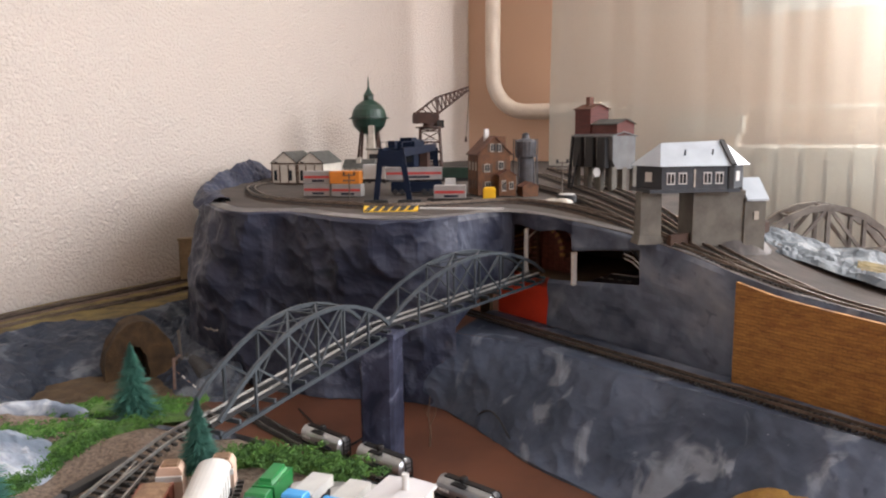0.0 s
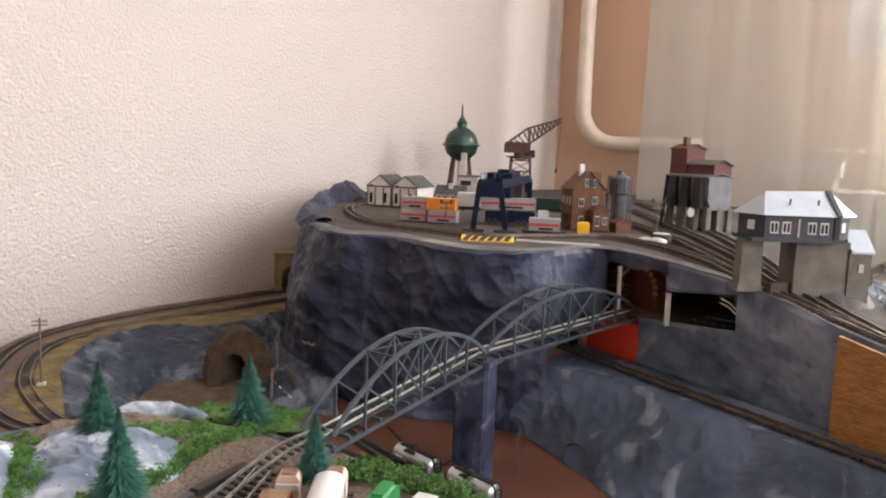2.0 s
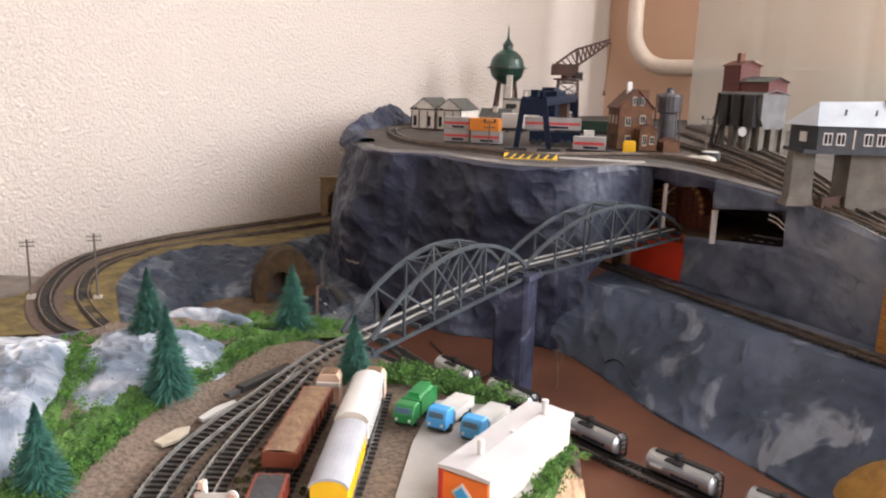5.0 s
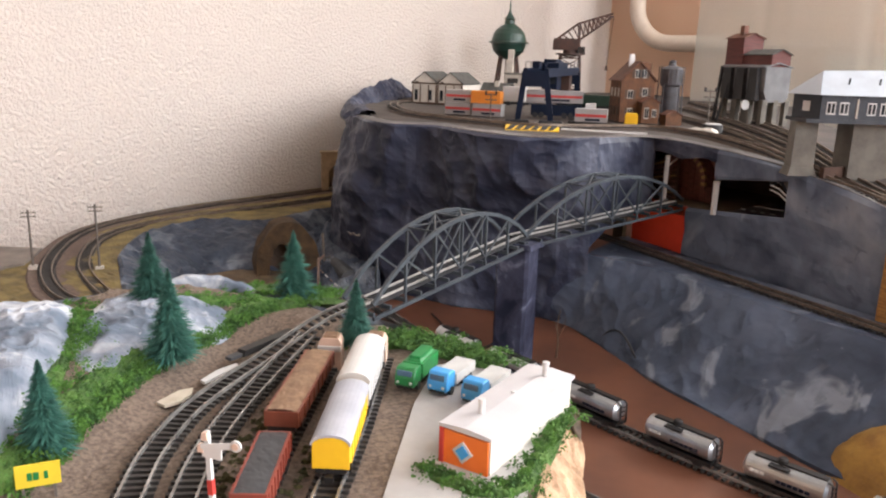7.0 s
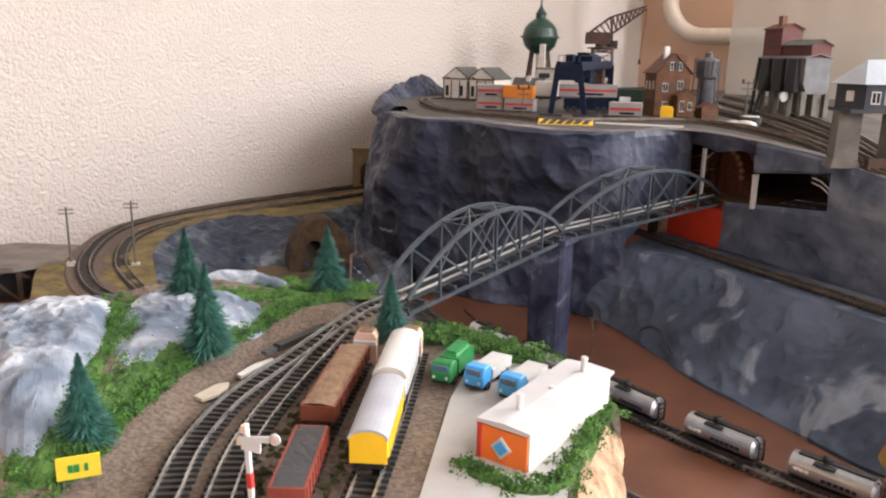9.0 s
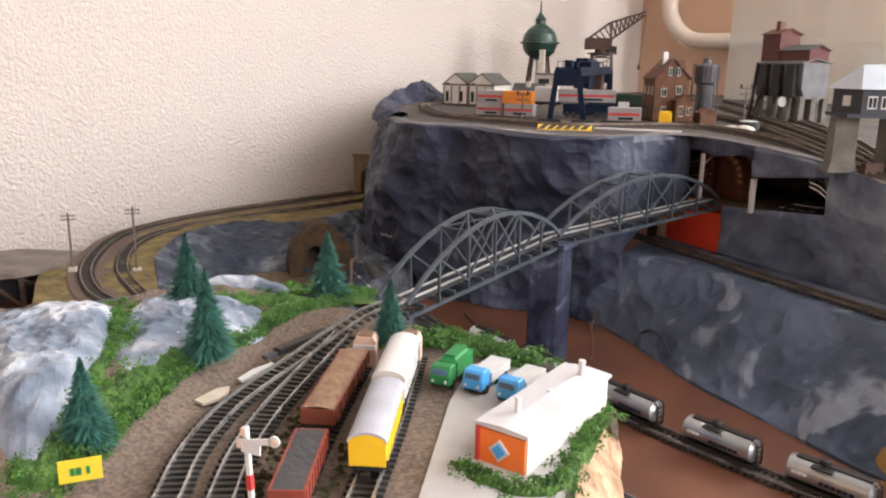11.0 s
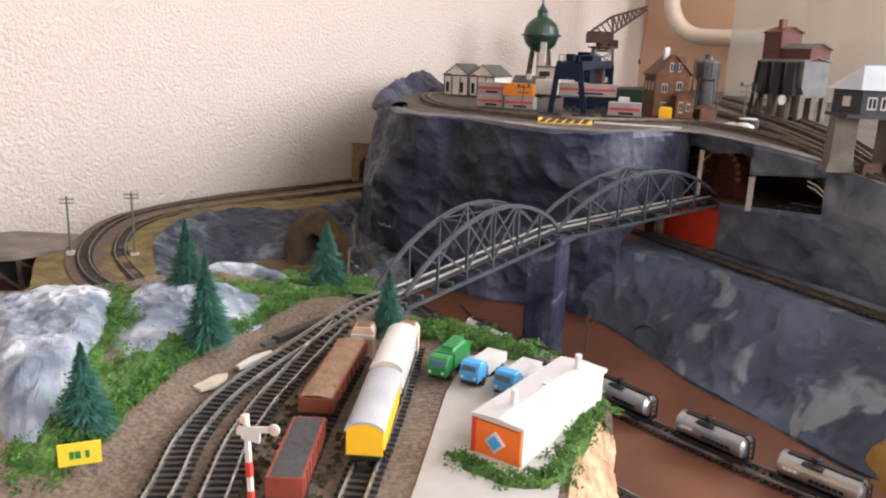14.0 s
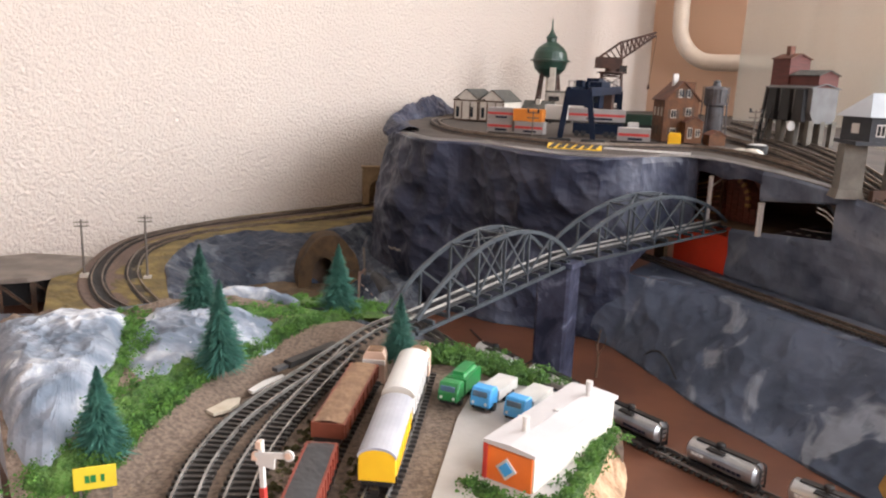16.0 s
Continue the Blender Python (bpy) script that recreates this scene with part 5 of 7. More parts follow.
for x in (5, 15, 29, 39):
    bm = bmesh.new()
    box(bm, x, -0.4, 6, 4.5, 0.8, 9)
    part("window", bm, GLASS_DARK, sh)
    bm = bmesh.new()
    box(bm, x + 4.6, -0.3, 0, 1.2, 0.8, 19)
    part("timber", bm, DARK_TIMBER, sh)
hu = thing("flat_hut", -140, 1288, 185, -4, "pale grey-green flat-roofed hut below the water tower", "building")
bm = bmesh.new()
box(bm, 12, 14, 0, 32, 26, 46)
part("wall_shell", bm, PALE_WALL, hu)
bm = bmesh.new()
box(bm, 12, 14, 46, 36, 30, 3)
part("roof", bm, CONCRETE, hu)
bm = bmesh.new()
box(bm, 8, 0.6, 32, 18, 0.8, 8)
part("window", bm, GLASS_DARK, hu)
bm = bmesh.new()
box(bm, 1, 16, 49, 9, 9, 38)
part("stair_tower", bm, PALE_WALL, hu)

# water tower
wt = thing("water_tower", -156, 1440, 185, 10, "dark green ball water tower on lattice legs", "water tower")
bm = bmesh.new()
R = 28
revolve(bm, [(1, 88 - R), (R * 0.5, 88 - R * 0.87), (R * 0.87, 88 - R * 0.5), (R * 0.98, 88 - 4), (R, 88), (R * 0.98, 92), (R * 0.9, 88 + R * 0.45), (R * 0.72, 88 + R * 0.7), (R * 0.45, 88 + R * 0.9), (9, 88 + R * 0.98), (8, 88 + R), (8, 94 + R), (9.5, 95 + R), (6, 99 + R), (3, 104 + R), (1.6, 108 + R), (1.2, 118 + R), (0.3, 126 + R)], 28)
part("ball_tank", bm, TANK_GREEN, wt, smooth=False)
bm = bmesh.new()
revolve(bm, [(R + 0.5, 86), (R + 4, 86.5), (R + 4, 88.5), (R + 0.5, 89)], 28)
part("walkway", bm, TANK_GREEN, wt)
for k in range(4):
    a = math.pi / 4 + k * math.pi / 2
    foot, head = Vector((27 * math.cos(a), 27 * math.sin(a), 0)), Vector((17 * math.cos(a), 17 * math.sin(a), 66))
    bm = bmesh.new()
    sd = Vector((-math.sin(a), math.cos(a), 0)) * 4
    beam(bm, foot - sd, head - sd * 0.6, 1.6, 1.6)
    beam(bm, foot + sd, head + sd * 0.6, 1.6, 1.6)
    for i in range(8):
        p, q = foot.lerp(head, i / 8), foot.lerp(head, (i + 1) / 8)
        beam(bm, p + sd * (1 if i % 2 else -1), q + sd * (-0.9 if i % 2 else 0.9), 0.9, 0.9)
    part("lattice_leg", bm, CRANE_DARK, wt)
    bm = bmesh.new()
    beam(bm, head, Vector((R * math.cos(a), R * math.sin(a), 86)), 1.4, 1.4)
    part("strut", bm, CRANE_DARK, wt)
bm = bmesh.new()
rod(bm, (0, 0, 0), (0, 0, 64), 5, 5, 12)
part("riser_pipe", bm, PALE_WALL, wt, "pale central riser pipe")

wt.scale = (1.16, 1.16, 1.16)
# slewing crane
cr = thing("harbour_crane", -42, 1400, 185, 0, "dark rust-brown slewing crane with a raised lattice jib", "crane")
for sx in (-1, 1):
    for sy in (-1, 1):
        bm = bmesh.new()
        beam(bm, (sx * 20, sy * 17, 0), (sx * 16, sy * 13, 84), 3.2, 3.2)
        part("leg", bm, CRANE_DARK, cr)
for z, r in ((4, 19), (22, 18), (40, 17), (58, 16.5), (78, 15.5)):
    bm = bmesh.new()
    for a, b in (((-1, -1), (1, -1)), ((1, -1), (1, 1)), ((1, 1), (-1, 1)), ((-1, 1), (-1, -1))):
        beam(bm, (a[0] * r, a[1] * r, z), (b[0] * r, b[1] * r, z), 2.0, 2.0)
        beam(bm, (a[0] * r, a[1] * r, z), (b[0] * r * 0.95, b[1] * r * 0.95, z + (19 if z < 78 else 4)), 1.5, 1.5)
    part("brace_ring", bm, CRANE_DARK, cr)
bm = bmesh.new()
revolve(bm, [(13, 82), (25, 84), (25, 86), (12, 87), (12, 92)], 20)
part("slew_ring", bm, CRANE_DARK, cr)
bm = bmesh.new()
box(bm, -6, 0, 92, 44, 24, 20)
box(bm, -24, 0, 92, 10, 26, 16)
part("machine_house", bm, CRANE_DARK, cr)
bm = bmesh.new()
box(bm, 18, -8, 84, 12, 10, 14)
part("driver_cab", bm, GLASS_DARK, cr)
bm = bmesh.new()
b0, tip = [Vector(p) for p in ((-22, 0, 112), (66, 0, 152))]
knee = Vector((10, 0, 138))
for s in (-1, 1):
    o = Vector((0, s * 6, 0))
    beam(bm, Vector((14, 0, 110)) + o, tip + o * 0.3, 3.3, 3.4)
    beam(bm, b0 + o, knee + o * 0.8, 3.3, 3.4)
    beam(bm, knee + o * 0.8, tip + o * 0.3 + Vector((0, 0, 5)), 3.3, 3.4)
    for i in range(8):
        u, v = i / 8, (i + 0.5) / 8
        lo, hi = Vector((14, 0, 110)).lerp(tip, u), knee.lerp(tip + Vector((0, 0, 5)), v)
        hi2 = knee.lerp(tip + Vector((0, 0, 5)), max(0, v - 1 / 8))
        beam(bm, lo + o * (1 - 0.7 * u), hi + o * (0.8 - 0.5 * v), 2.1, 2.1)
        beam(bm, lo + o * (1 - 0.7 * u), hi2 + o * (0.8 - 0.5 * v), 2.1, 2.1)
    for i in range(4):
        p, q = b0.lerp(knee, i / 4), Vector((-22, 0, 112)).lerp(Vector((14, 0, 110)), (i + 1) / 4)
        beam(bm, p + o, q + o, 2.1, 2.1)
part("jib", bm, CRANE_DARK, cr)
bm = bmesh.new()
rod(bm, (67, 0, 152), (61, 0, 66), 0.45, seg=5)
part("hoist_rope", bm, SOOT, cr)
bm = bmesh.new()
box(bm, 61, 0, 58, 5, 5, 9, taper=0.5)
part("hook_block", bm, CRANE_DARK, cr)

cr.scale = (1.06, 1.06, 0.98)


def container(x, y, h, rz, length, body, label, stripe=True, parent_h=15.0, w=16):
    t = thing("freight_container", x, y, h, rz, label, "container", "containers in the terminal")
    bm = bmesh.new()
    box(bm, length / 2, w / 2, 0, length, w, parent_h)
    bmesh.ops.bevel(bm, geom=bm.edges[:], offset=0.5, segments=1, affect="EDGES")
    b = part("shell", bm, body, t)
    if stripe:
        bm = bmesh.new()
        box(bm, length / 2, -0.15, parent_h * 0.42, length - 1, 0.5, parent_h * 0.2)
        part("stripe", bm, STRIPE_RED, b, "red stripe")
        bm = bmesh.new()
        box(bm, length * 0.55, -0.15, parent_h * 0.14, length * 0.45, 0.5, parent_h * 0.16)
        part("lettering", bm, CRANE_BLUE, b, "dark bar of lettering")
    for x2 in (0.6, length - 0.6):
        bm = bmesh.new()
        box(bm, x2, -0.1, 0, 1.2, 0.6, parent_h)
        part("corner_post", bm, body, b)
    return t


container(-184, 937, 185, -10, 34, SILVER, "silver freight container with a red stripe, bottom of a stack")
container(-184, 938, 200.3, -10, 34, SILVER, "silver freight container with a red stripe on another")
container(-148, 926, 185, -10, 37, SILVER, "silver freight container with a red stripe under the orange one")
container(-150, 927, 200.3, -10, 37, ORANGE_BOX, "orange freight container stacked on a silver one", False, 15)
container(-120, 1020, 200, -8, 30, WHITE_PLASTIC, "white freight container on a low lorry", False, 19)
container(-84, 948, 203, 2, 70, SILVER, "long silver container with a red stripe on the blue road train")
container(-22, 842, 188, -3, 35, SILVER, "silver container with a red stripe on a flat wagon")
rt = thing("road_train", -66, 944, 185, 2, "dark blue articulated lorry carrying the long container", "lorry")
bm = bmesh.new()
box(bm, 20, 6, 3, 62, 16, 13)
part("trailer", bm, CRANE_BLUE, rt)
bm = bmesh.new()
box(bm, 62, 6, 3, 14, 15, 16, taper=0.9)
part("cab", bm, WHITE_PLASTIC, rt)
for x in (-6, 2, 30, 38, 60):
    bm = bmesh.new()
    rod(bm, (x, -3.5, 3.4), (x, 0, 3.4), 3.4, seg=12)
    part("wheel", bm, SOOT, rt)
fw = thing("flat_wagon", -4, 848, 185, -3, "black flat wagon under the silver container", "wagon")
bm = bmesh.new()
box(bm, 0, 0, 1.5, 50, 15, 2.4)
part("deck", bm, BLACK_PLASTIC, fw)
for x in (-16, 16):
    bm = bmesh.new()
    box(bm, x, 0, -1.5, 12, 13, 3)
    part("bogie", bm, BLACK_PLASTIC, fw)
wl = thing("container_lorry", -105, 1026, 194, -8, "low dark lorry under the white container", "lorry")
bm = bmesh.new()
box(bm, 0, 0, 2, 42, 14, 3)
part("chassis", bm, SOOT, wl)
for x in (-14, -6, 14):
    bm = bmesh.new()
    rod(bm, (x, -8, 2.4), (x, -5, 2.4), 2.4, seg=10)
    part("wheel", bm, SOOT, wl)
yb = thing("yellow_crate", 40, 860, 185, -4, "small bright yellow crate on the plateau", "crate")
bm = bmesh.new()
box(bm, 0, 0, 0, 14, 13, 13.5)
bmesh.ops.bevel(bm, geom=bm.edges[:], offset=1.0, segments=2, affect="EDGES")
part("body", bm, YELLOW, yb)
bm = bmesh.new()
box(bm, 0, 0, 13.1, 11, 9.5, 1.2)
part("lid", bm, YELLOW, yb)

# container gantry
gc = thing("gantry_crane", -64, 816, 185, 0, "dark blue container gantry straddling the loading track", "crane")
F1, F2, B1, B2 = (-19, 0), (17, 0), (18, 172), (44, 172)
TOP = {F1: (-13, 2), F2: (9, 2), B1: (20, 172), B2: (40, 172)}
for p in (F1, F2, B1, B2):
    bm = bmesh.new()
    beam(bm, (*p, 3), (*TOP[p], 56), 6.0, 5.0, up=(0, 1, 0))
    part("leg", bm, CRANE_BLUE, gc)
    bm = bmesh.new()
    box(bm, p[0], p[1], 0, 27, 9, 5.5, taper=0.9)
    for dx in (-9, 0, 9):
        rod(bm, (p[0] + dx, p[1] - 5.2, 2.4), (p[0] + dx, p[1] + 5.2, 2.4), 2.4, seg=10)
    part("wheel_bogie", bm, SOOT, gc)
for p, q in ((F1, B1), (F2, B2)):
    bm = bmesh.new()
    beam(bm, (*TOP[p], 55), (*TOP[q], 57), 5, 9)
    part("bridge_girder", bm, CRANE_BLUE, gc)
    bm = bmesh.new()
    for k in range(9):
        u = k / 8
        x, y = (TOP[p][i] + (TOP[q][i] - TOP[p][i]) * u for i in (0, 1))
        beam(bm, (x, y, 59), (x, y, 66), 0.7, 0.7, up=(0, 1, 0))
    beam(bm, (*TOP[p], 66), (*TOP[q], 67), 0.7, 0.7)
    part("handrail", bm, CRANE_BLUE, gc)
for p, q in ((F1, F2), (B1, B2)):
    bm = bmesh.new()
    a_, b_ = TOP[p], TOP[q]
    beam(bm, (a_[0] - 2, a_[1] - 1.5, 49), (b_[0] + 2, b_[1] - 1.5, 49), 5, 17)
    part("portal_panel", bm, CRANE_BLUE, gc)
bm = bmesh.new()
box(bm, 12, 74, 60, 34, 26, 6, 75)
box(bm, 12, 80, 66, 20, 14, 4, 75)
part("trolley", bm, CRANE_BLUE, gc)
for x, y, s in ((-2, 22, 9), (4, 40, 7), (18, 104, 10), (24, 132, 8)):
    bm = bmesh.new()
    box(bm, x, y, 60, s, s * 0.9, s * 0.8, 75)
    part("winch_box", bm, CRANE_BLUE, gc)
bm = bmesh.new()
box(bm, 12, 84, 36, 17, 18, 19, 75)
cabn = part("cabin", bm, CRANE_BLUE, gc)
bm = bmesh.new()
box(bm, 11, 74.5, 42, 11, 1.0, 9, 0)
part("cabin_window", bm, GLASS_DARK, cabn)
bm = bmesh.new()
box(bm, 28, 150, 18, 11, 10, 38, 75)
part("hoist_column", bm, CRANE_DARK, gc, "rust-brown hoist column")
bm = bmesh.new()
for k in range(8):
    beam(bm, (38, 160, 4 + 6.4 * k), (44, 160, 4 + 6.4 * k), 0.8, 0.8)
for x in (38, 44):
    beam(bm, (x, 160, 0), (x, 160, 56), 0.9, 0.9, up=(0, 1, 0))
part("ladder", bm, CRANE_BLUE, gc)
bm = bmesh.new()
vs = [bm.verts.new(p) for z in (0.0, 1.6) for p in ((-92, 784, 185.5 + z), (-90, 756, 182.5 + z), (-36, 764, 182.5 + z), (-37, 792, 185.5 + z))]
for f in ((3, 2, 1, 0), (4, 5, 6, 7), (0, 1, 5, 4), (1, 2, 6, 5), (2, 3, 7, 6), (3, 0, 4, 7)):
    bm.faces.new([vs[i] for i in f])
wp = solo("warning_plate", bm, YELLOW, "yellow and black striped warning plate at the plateau's edge", "plate")
def on_plate(u, v):
    """A point of the warning plate: u along its edge, v from the rim up to the track."""
    return Vector((-90 + 54 * u, 756 + 8 * u, 182.5)).lerp(Vector((-92 + 55 * u, 784 + 8 * u, 185.5)), v)


for k in range(6):
    bm = bmesh.new()
    u = 0.015 + k * 0.155
    quad = [on_plate(*q) for q in ((u, 0.02), (u + 0.1, 0.02), (u + 0.2, 0.98), (u + 0.10, 0.98))]
    vs = [bm.verts.new(p + Vector((0, 0, z))) for z in (1.4, 2.2) for p in quad]
    for f in ((3, 2, 1, 0), (4, 5, 6, 7), (0, 1, 5, 4), (1, 2, 6, 5), (2, 3, 7, 6), (3, 0, 4, 7)):
        bm.faces.new([vs[i] for i in f])
    ob = part("black_stripe", bm, SOOT, wp)
    ob.location = (0, 0, 0)

# Pale bar painting in the glint that the front rail catches
bm = bmesh.new()
pts, _ = along([(-34, 760, 186.6), (8, 757, 186.2), (50, 761, 185.4)], 12)
for p, q in zip(pts, pts[1:]):
    beam(bm, tuple(p), tuple(q), 2.2, 1.6)
solo("rail_glint", bm, WHITE_PLASTIC, "thin pale bar imitating the front rail's glint along the plateau's edge", "strip")

# brick house
ho = thing("brick_house", 49, 925, 185, 14, "red-brown brick house with a steep tiled roof and pale windows", "house")
bm = bmesh.new()
gable_walls(bm, -22, 22, 0, 50, 52, 76)
part("wall_shell", bm, BRICK_RED, ho)
bm = bmesh.new()
gable(bm, -22, 22, 0, 50, 0, 52, 76, 2.5)
part("roof", bm, TILE_BROWN, ho, "brown tiled roof")
bm = bmesh.new()
gable_walls(bm, 2, 24, -16, 2, 26, 33)
part("porch", bm, BRICK_RED, ho)
bm = bmesh.new()
gable(bm, 2, 24, -16, 1, 0, 26, 33, 1.5)
part("porch_roof", bm, TILE_BROWN, ho)
for x, z in ((-10, 30), (9, 33), (-2, 56), (6, 56)):
    window(ho, x, 0, z, 7, 11, "y", PALE_WALL, DARK_TIMBER)
window(ho, -9, 0, 6, 7, 12, "y", PALE_WALL, DARK_TIMBER)
window(ho, 18, -16, 8, 6, 10, "y", PALE_WALL)
window(ho, 8, -16, 6, 6, 14, "y", PALE_WALL)
for y in (10, 25, 40):
    for z in (8, 32):
        bm = bmesh.new()
        box(bm, -22.3, y, z, 0.8, 6, 11)
        part("side_window", bm, PALE_WALL if z > 20 else DARK_TIMBER, ho)
bm = bmesh.new()
box(bm, -4, 24, 66, 6, 6, 20)
part("chimney", bm, WHITE_PLASTIC, ho, "white chimney")
bm = bmesh.new()
box(bm, 16, 30, 62, 14, 14, 14)
part("dormer", bm, BRICK_RED, ho)

# silo, huts and small things by the tracks
ho.scale = (0.92, 0.92, 0.92)
si = thing("round_silo", 90, 966, 185, 0, "dark grey round silo with a walkway and conical cap", "silo")
bm = bmesh.new()
revolve(bm, [(14, 0), (14, 4), (10, 6), (10, 42), (13, 44), (13.5, 63), (11, 65), (5, 67), (4, 71), (5, 72), (1, 74)], 20)
part("drum", bm, SILO_GREY, si)
for k in range(10):
    a = 2 * math.pi * k / 10
    bm = bmesh.new()
    beam(bm, (15 * math.cos(a), 15 * math.sin(a), 46), (15 * math.cos(a), 15 * math.sin(a), 66), 0.8, 0.8)
    part("stanchion", bm, SILO_GREY, si)
for k in range(5):
    a = 2 * math.pi * k / 5 + 0.3
    bm = bmesh.new()
    beam(bm, (17 * math.cos(a), 17 * math.sin(a), 0), (15 * math.cos(a), 15 * math.sin(a), 46), 1.4, 1.4)
    part("leg", bm, SILO_GREY, si)
ht = thing("brick_hut", 92, 918, 183, 20, "small red-brown brick hut beside the tracks", "hut")
bm = bmesh.new()
gable_walls(bm, -10, 10, 0, 16, 12, 17)
part("wall_shell", bm, BRICK_RED, ht)
bm = bmesh.new()
gable(bm, -10, 10, 0, 16, 0, 12, 17, 1.2)
part("roof", bm, TILE_BROWN, ht)
for k, (x, y, s) in enumerate(((108, 838, 9), (118, 832, 11), (122, 846, 8), (100, 832, 7))):
    bm = bmesh.new()
    bmesh.ops.create_icosphere(bm, subdivisions=2, radius=s)
    for v in bm.verts:
        v.co.z = max(0, v.co.z * 0.45)
        v.co *= 1 + 0.2 * wrinkle(*v.co, 8, k)
    solo("pale_stone", bm, PALE_WALL, "pale flat stone beside the tracks", "stone", at=(x, y, 184))
dr = thing("black_drum", 124, 842, 183, 0, "small black drum with a white lid by the tracks", "drum")
bm = bmesh.new()
revolve(bm, [(11, 0), (11, 8), (9, 9)], 18)
part("shell", bm, SOOT, dr)
bm = bmesh.new()
revolve(bm, [(9, 8.8), (9, 9.6), (4, 10)], 18)
part("lid", bm, WHITE_PLASTIC, dr)


def mast(x, y, h, hgt, label):
    t = thing("signal_mast", x, y, h, 15, label, "signal", "small masts")
    bm = bmesh.new()
    rod(bm, (0, 0, 0), (0, 0, hgt), 0.9, 0.6, 6)
    part("pole", bm, WOOD_POLE, t)
    for z in (hgt - 2, hgt - 8):
        bm = bmesh.new()
        beam(bm, (-7, 0, z), (7, 0, z), 0.8, 1.4)
        part("arm", bm, WOOD_POLE, t)
    for xx in (-6, 6):
        bm = bmesh.new()
        box(bm, xx, 0, hgt - 2, 2, 2, 4)
        part("lamp", bm, SOOT, t)


mast(120, 852, 182, 46, "thin signal mast with two cross arms")
mast(-120, 880, 185, 30, "thin signal mast beside the container yard")

# coaling bunker
cb = thing("coaling_bunker", 199, 968, 184, 29, "grey coaling bunker on concrete legs with maroon upper houses", "building")
# local +x runs along the gable end, +y along the building's length
for x in (3, 20, 37):
    for y in (3, 26, 50, 74):
        bm = bmesh.new()
        box(bm, x, y, 0, 6.5, 6.5, 31)
        part("leg", bm, CONCRETE, cb)
bm = bmesh.new()
prof = [(0, 40), (6, 28), (32, 28), (37, 34), (37, 70), (0, 70)]
a = [bm.verts.new((x, 0, z)) for x, z in prof]
b = [bm.verts.new((x, 80, z)) for x, z in prof]
for k in range(6):
    bm.faces.new((a[k], a[(k + 1) % 6], b[(k + 1) % 6], b[k]))
bm.faces.new(a[::-1])
bm.faces.new(b)
part("hopper", bm, BUNKER_GREY, cb)
for y in (10, 34, 58):
    bm = bmesh.new()
    box(bm, -2.5, y + 6, 30, 7, 17, 38, taper=0.8)
    part("chute", bm, SOOT, cb, "sooty black chute")
bm = bmesh.new()
gable(bm, -2, 39, 0, 80, 0, 69, 74, 1.0)
part("hopper_roof", bm, BUNKER_GREY, cb)
bm = bmesh.new()
gable_walls(bm, 8, 36, 2, 60, 84, 90, 70)
part("upper_house", bm, MAROON, cb, "maroon boarded upper house")
bm = bmesh.new()
gable(bm, 8, 36, 2, 60, 0, 84, 90, 2.0)
part("upper_roof", bm, SLATE, cb)
bm = bmesh.new()
gable_walls(bm, 6, 36, 52, 84, 104, 110, 70)
part("lift_house", bm, MAROON, cb, "tall maroon lift house")
bm = bmesh.new()
gable(bm, 6, 36, 52, 84, 0, 104, 110, 2.0)
part("lift_roof", bm, TILE_BROWN, cb)
bm = bmesh.new()
box(bm, 16, 66, 104, 7, 7, 16)
part("vent", bm, TILE_BROWN, cb)
bm = bmesh.new()
beam(bm, (-8, 78, 0), (-2, 78, 70), 3, 3)
beam(bm, (-18, 60, 0), (-2, 60, 60), 2, 2)
part("stair_post", bm, SOOT, cb)
bm = bmesh.new()
revolve(bm, [(6, 0), (6, 1.5)], 16)
bmesh.ops.rotate(bm, verts=bm.verts, cent=(0, 0, 0), matrix=Matrix.Rotation(radians(90), 3, "X"))
bmesh.ops.translate(bm, verts=bm.verts, vec=(-9, 20, 24))
part("dial", bm, WHITE_PLASTIC, cb, "round white dial")

# signal box on its pillar
bx = thing("signal_box", 169, 626, 172, 7, "dark slate signal box with pale hipped roof on concrete legs", "signal box")
bm = bmesh.new()
box(bm, -4, 22, -6, 22, 17, 50, taper=0.94)
box(bm, -4, 22, -6, 28, 22, 8, taper=0.8)
part("pillar", bm, CONCRETE, bx, "grey concrete pillar")
bm = bmesh.new()
box(bm, 66, 30, -22, 54, 34, 66)
part("block", bm, CONCRETE, bx, "grey concrete block")
bm = bmesh.new()
extrude_x(bm, [(11, -26), (49, -26), (49, 36), (30, 53), (11, 36)], 92, 114)
part("annex", bm, CONCRETE, bx, "grey concrete gabled annex")
bm = bmesh.new()
extrude_x(bm, [(9, 34), (30, 53), (51, 34), (51, 36), (30, 55.5), (9, 36)], 93, 116)
part("annex_roof", bm, ROOF_PALE, bx, "pale pitched annex roof")
bm = bmesh.new()
box(bm, 104, 10.6, 16, 5, 1.0, 8)
part("window", bm, PALE_WALL, bx)
bm = bmesh.new()
box(bm, 34, 24, 44, 92, 50, 3.5)
part("floor_slab", bm, BOX_GREY, bx)
bm = bmesh.new()
prism(bm, [(0, 0), (70, 0), (92, 18), (92, 46), (0, 46), (-14, 30)], 47, 70)
part("wall_shell", bm, BOX_GREY, bx)
for x in (9, 21, 46, 58):
    window(bx, x, 0, 52, 8, 11)
bm = bmesh.new()
box(bm, 33, -0.3, 49, 1.5, 0.8, 17)
part("door_strip", bm, PALE_WALL, bx)
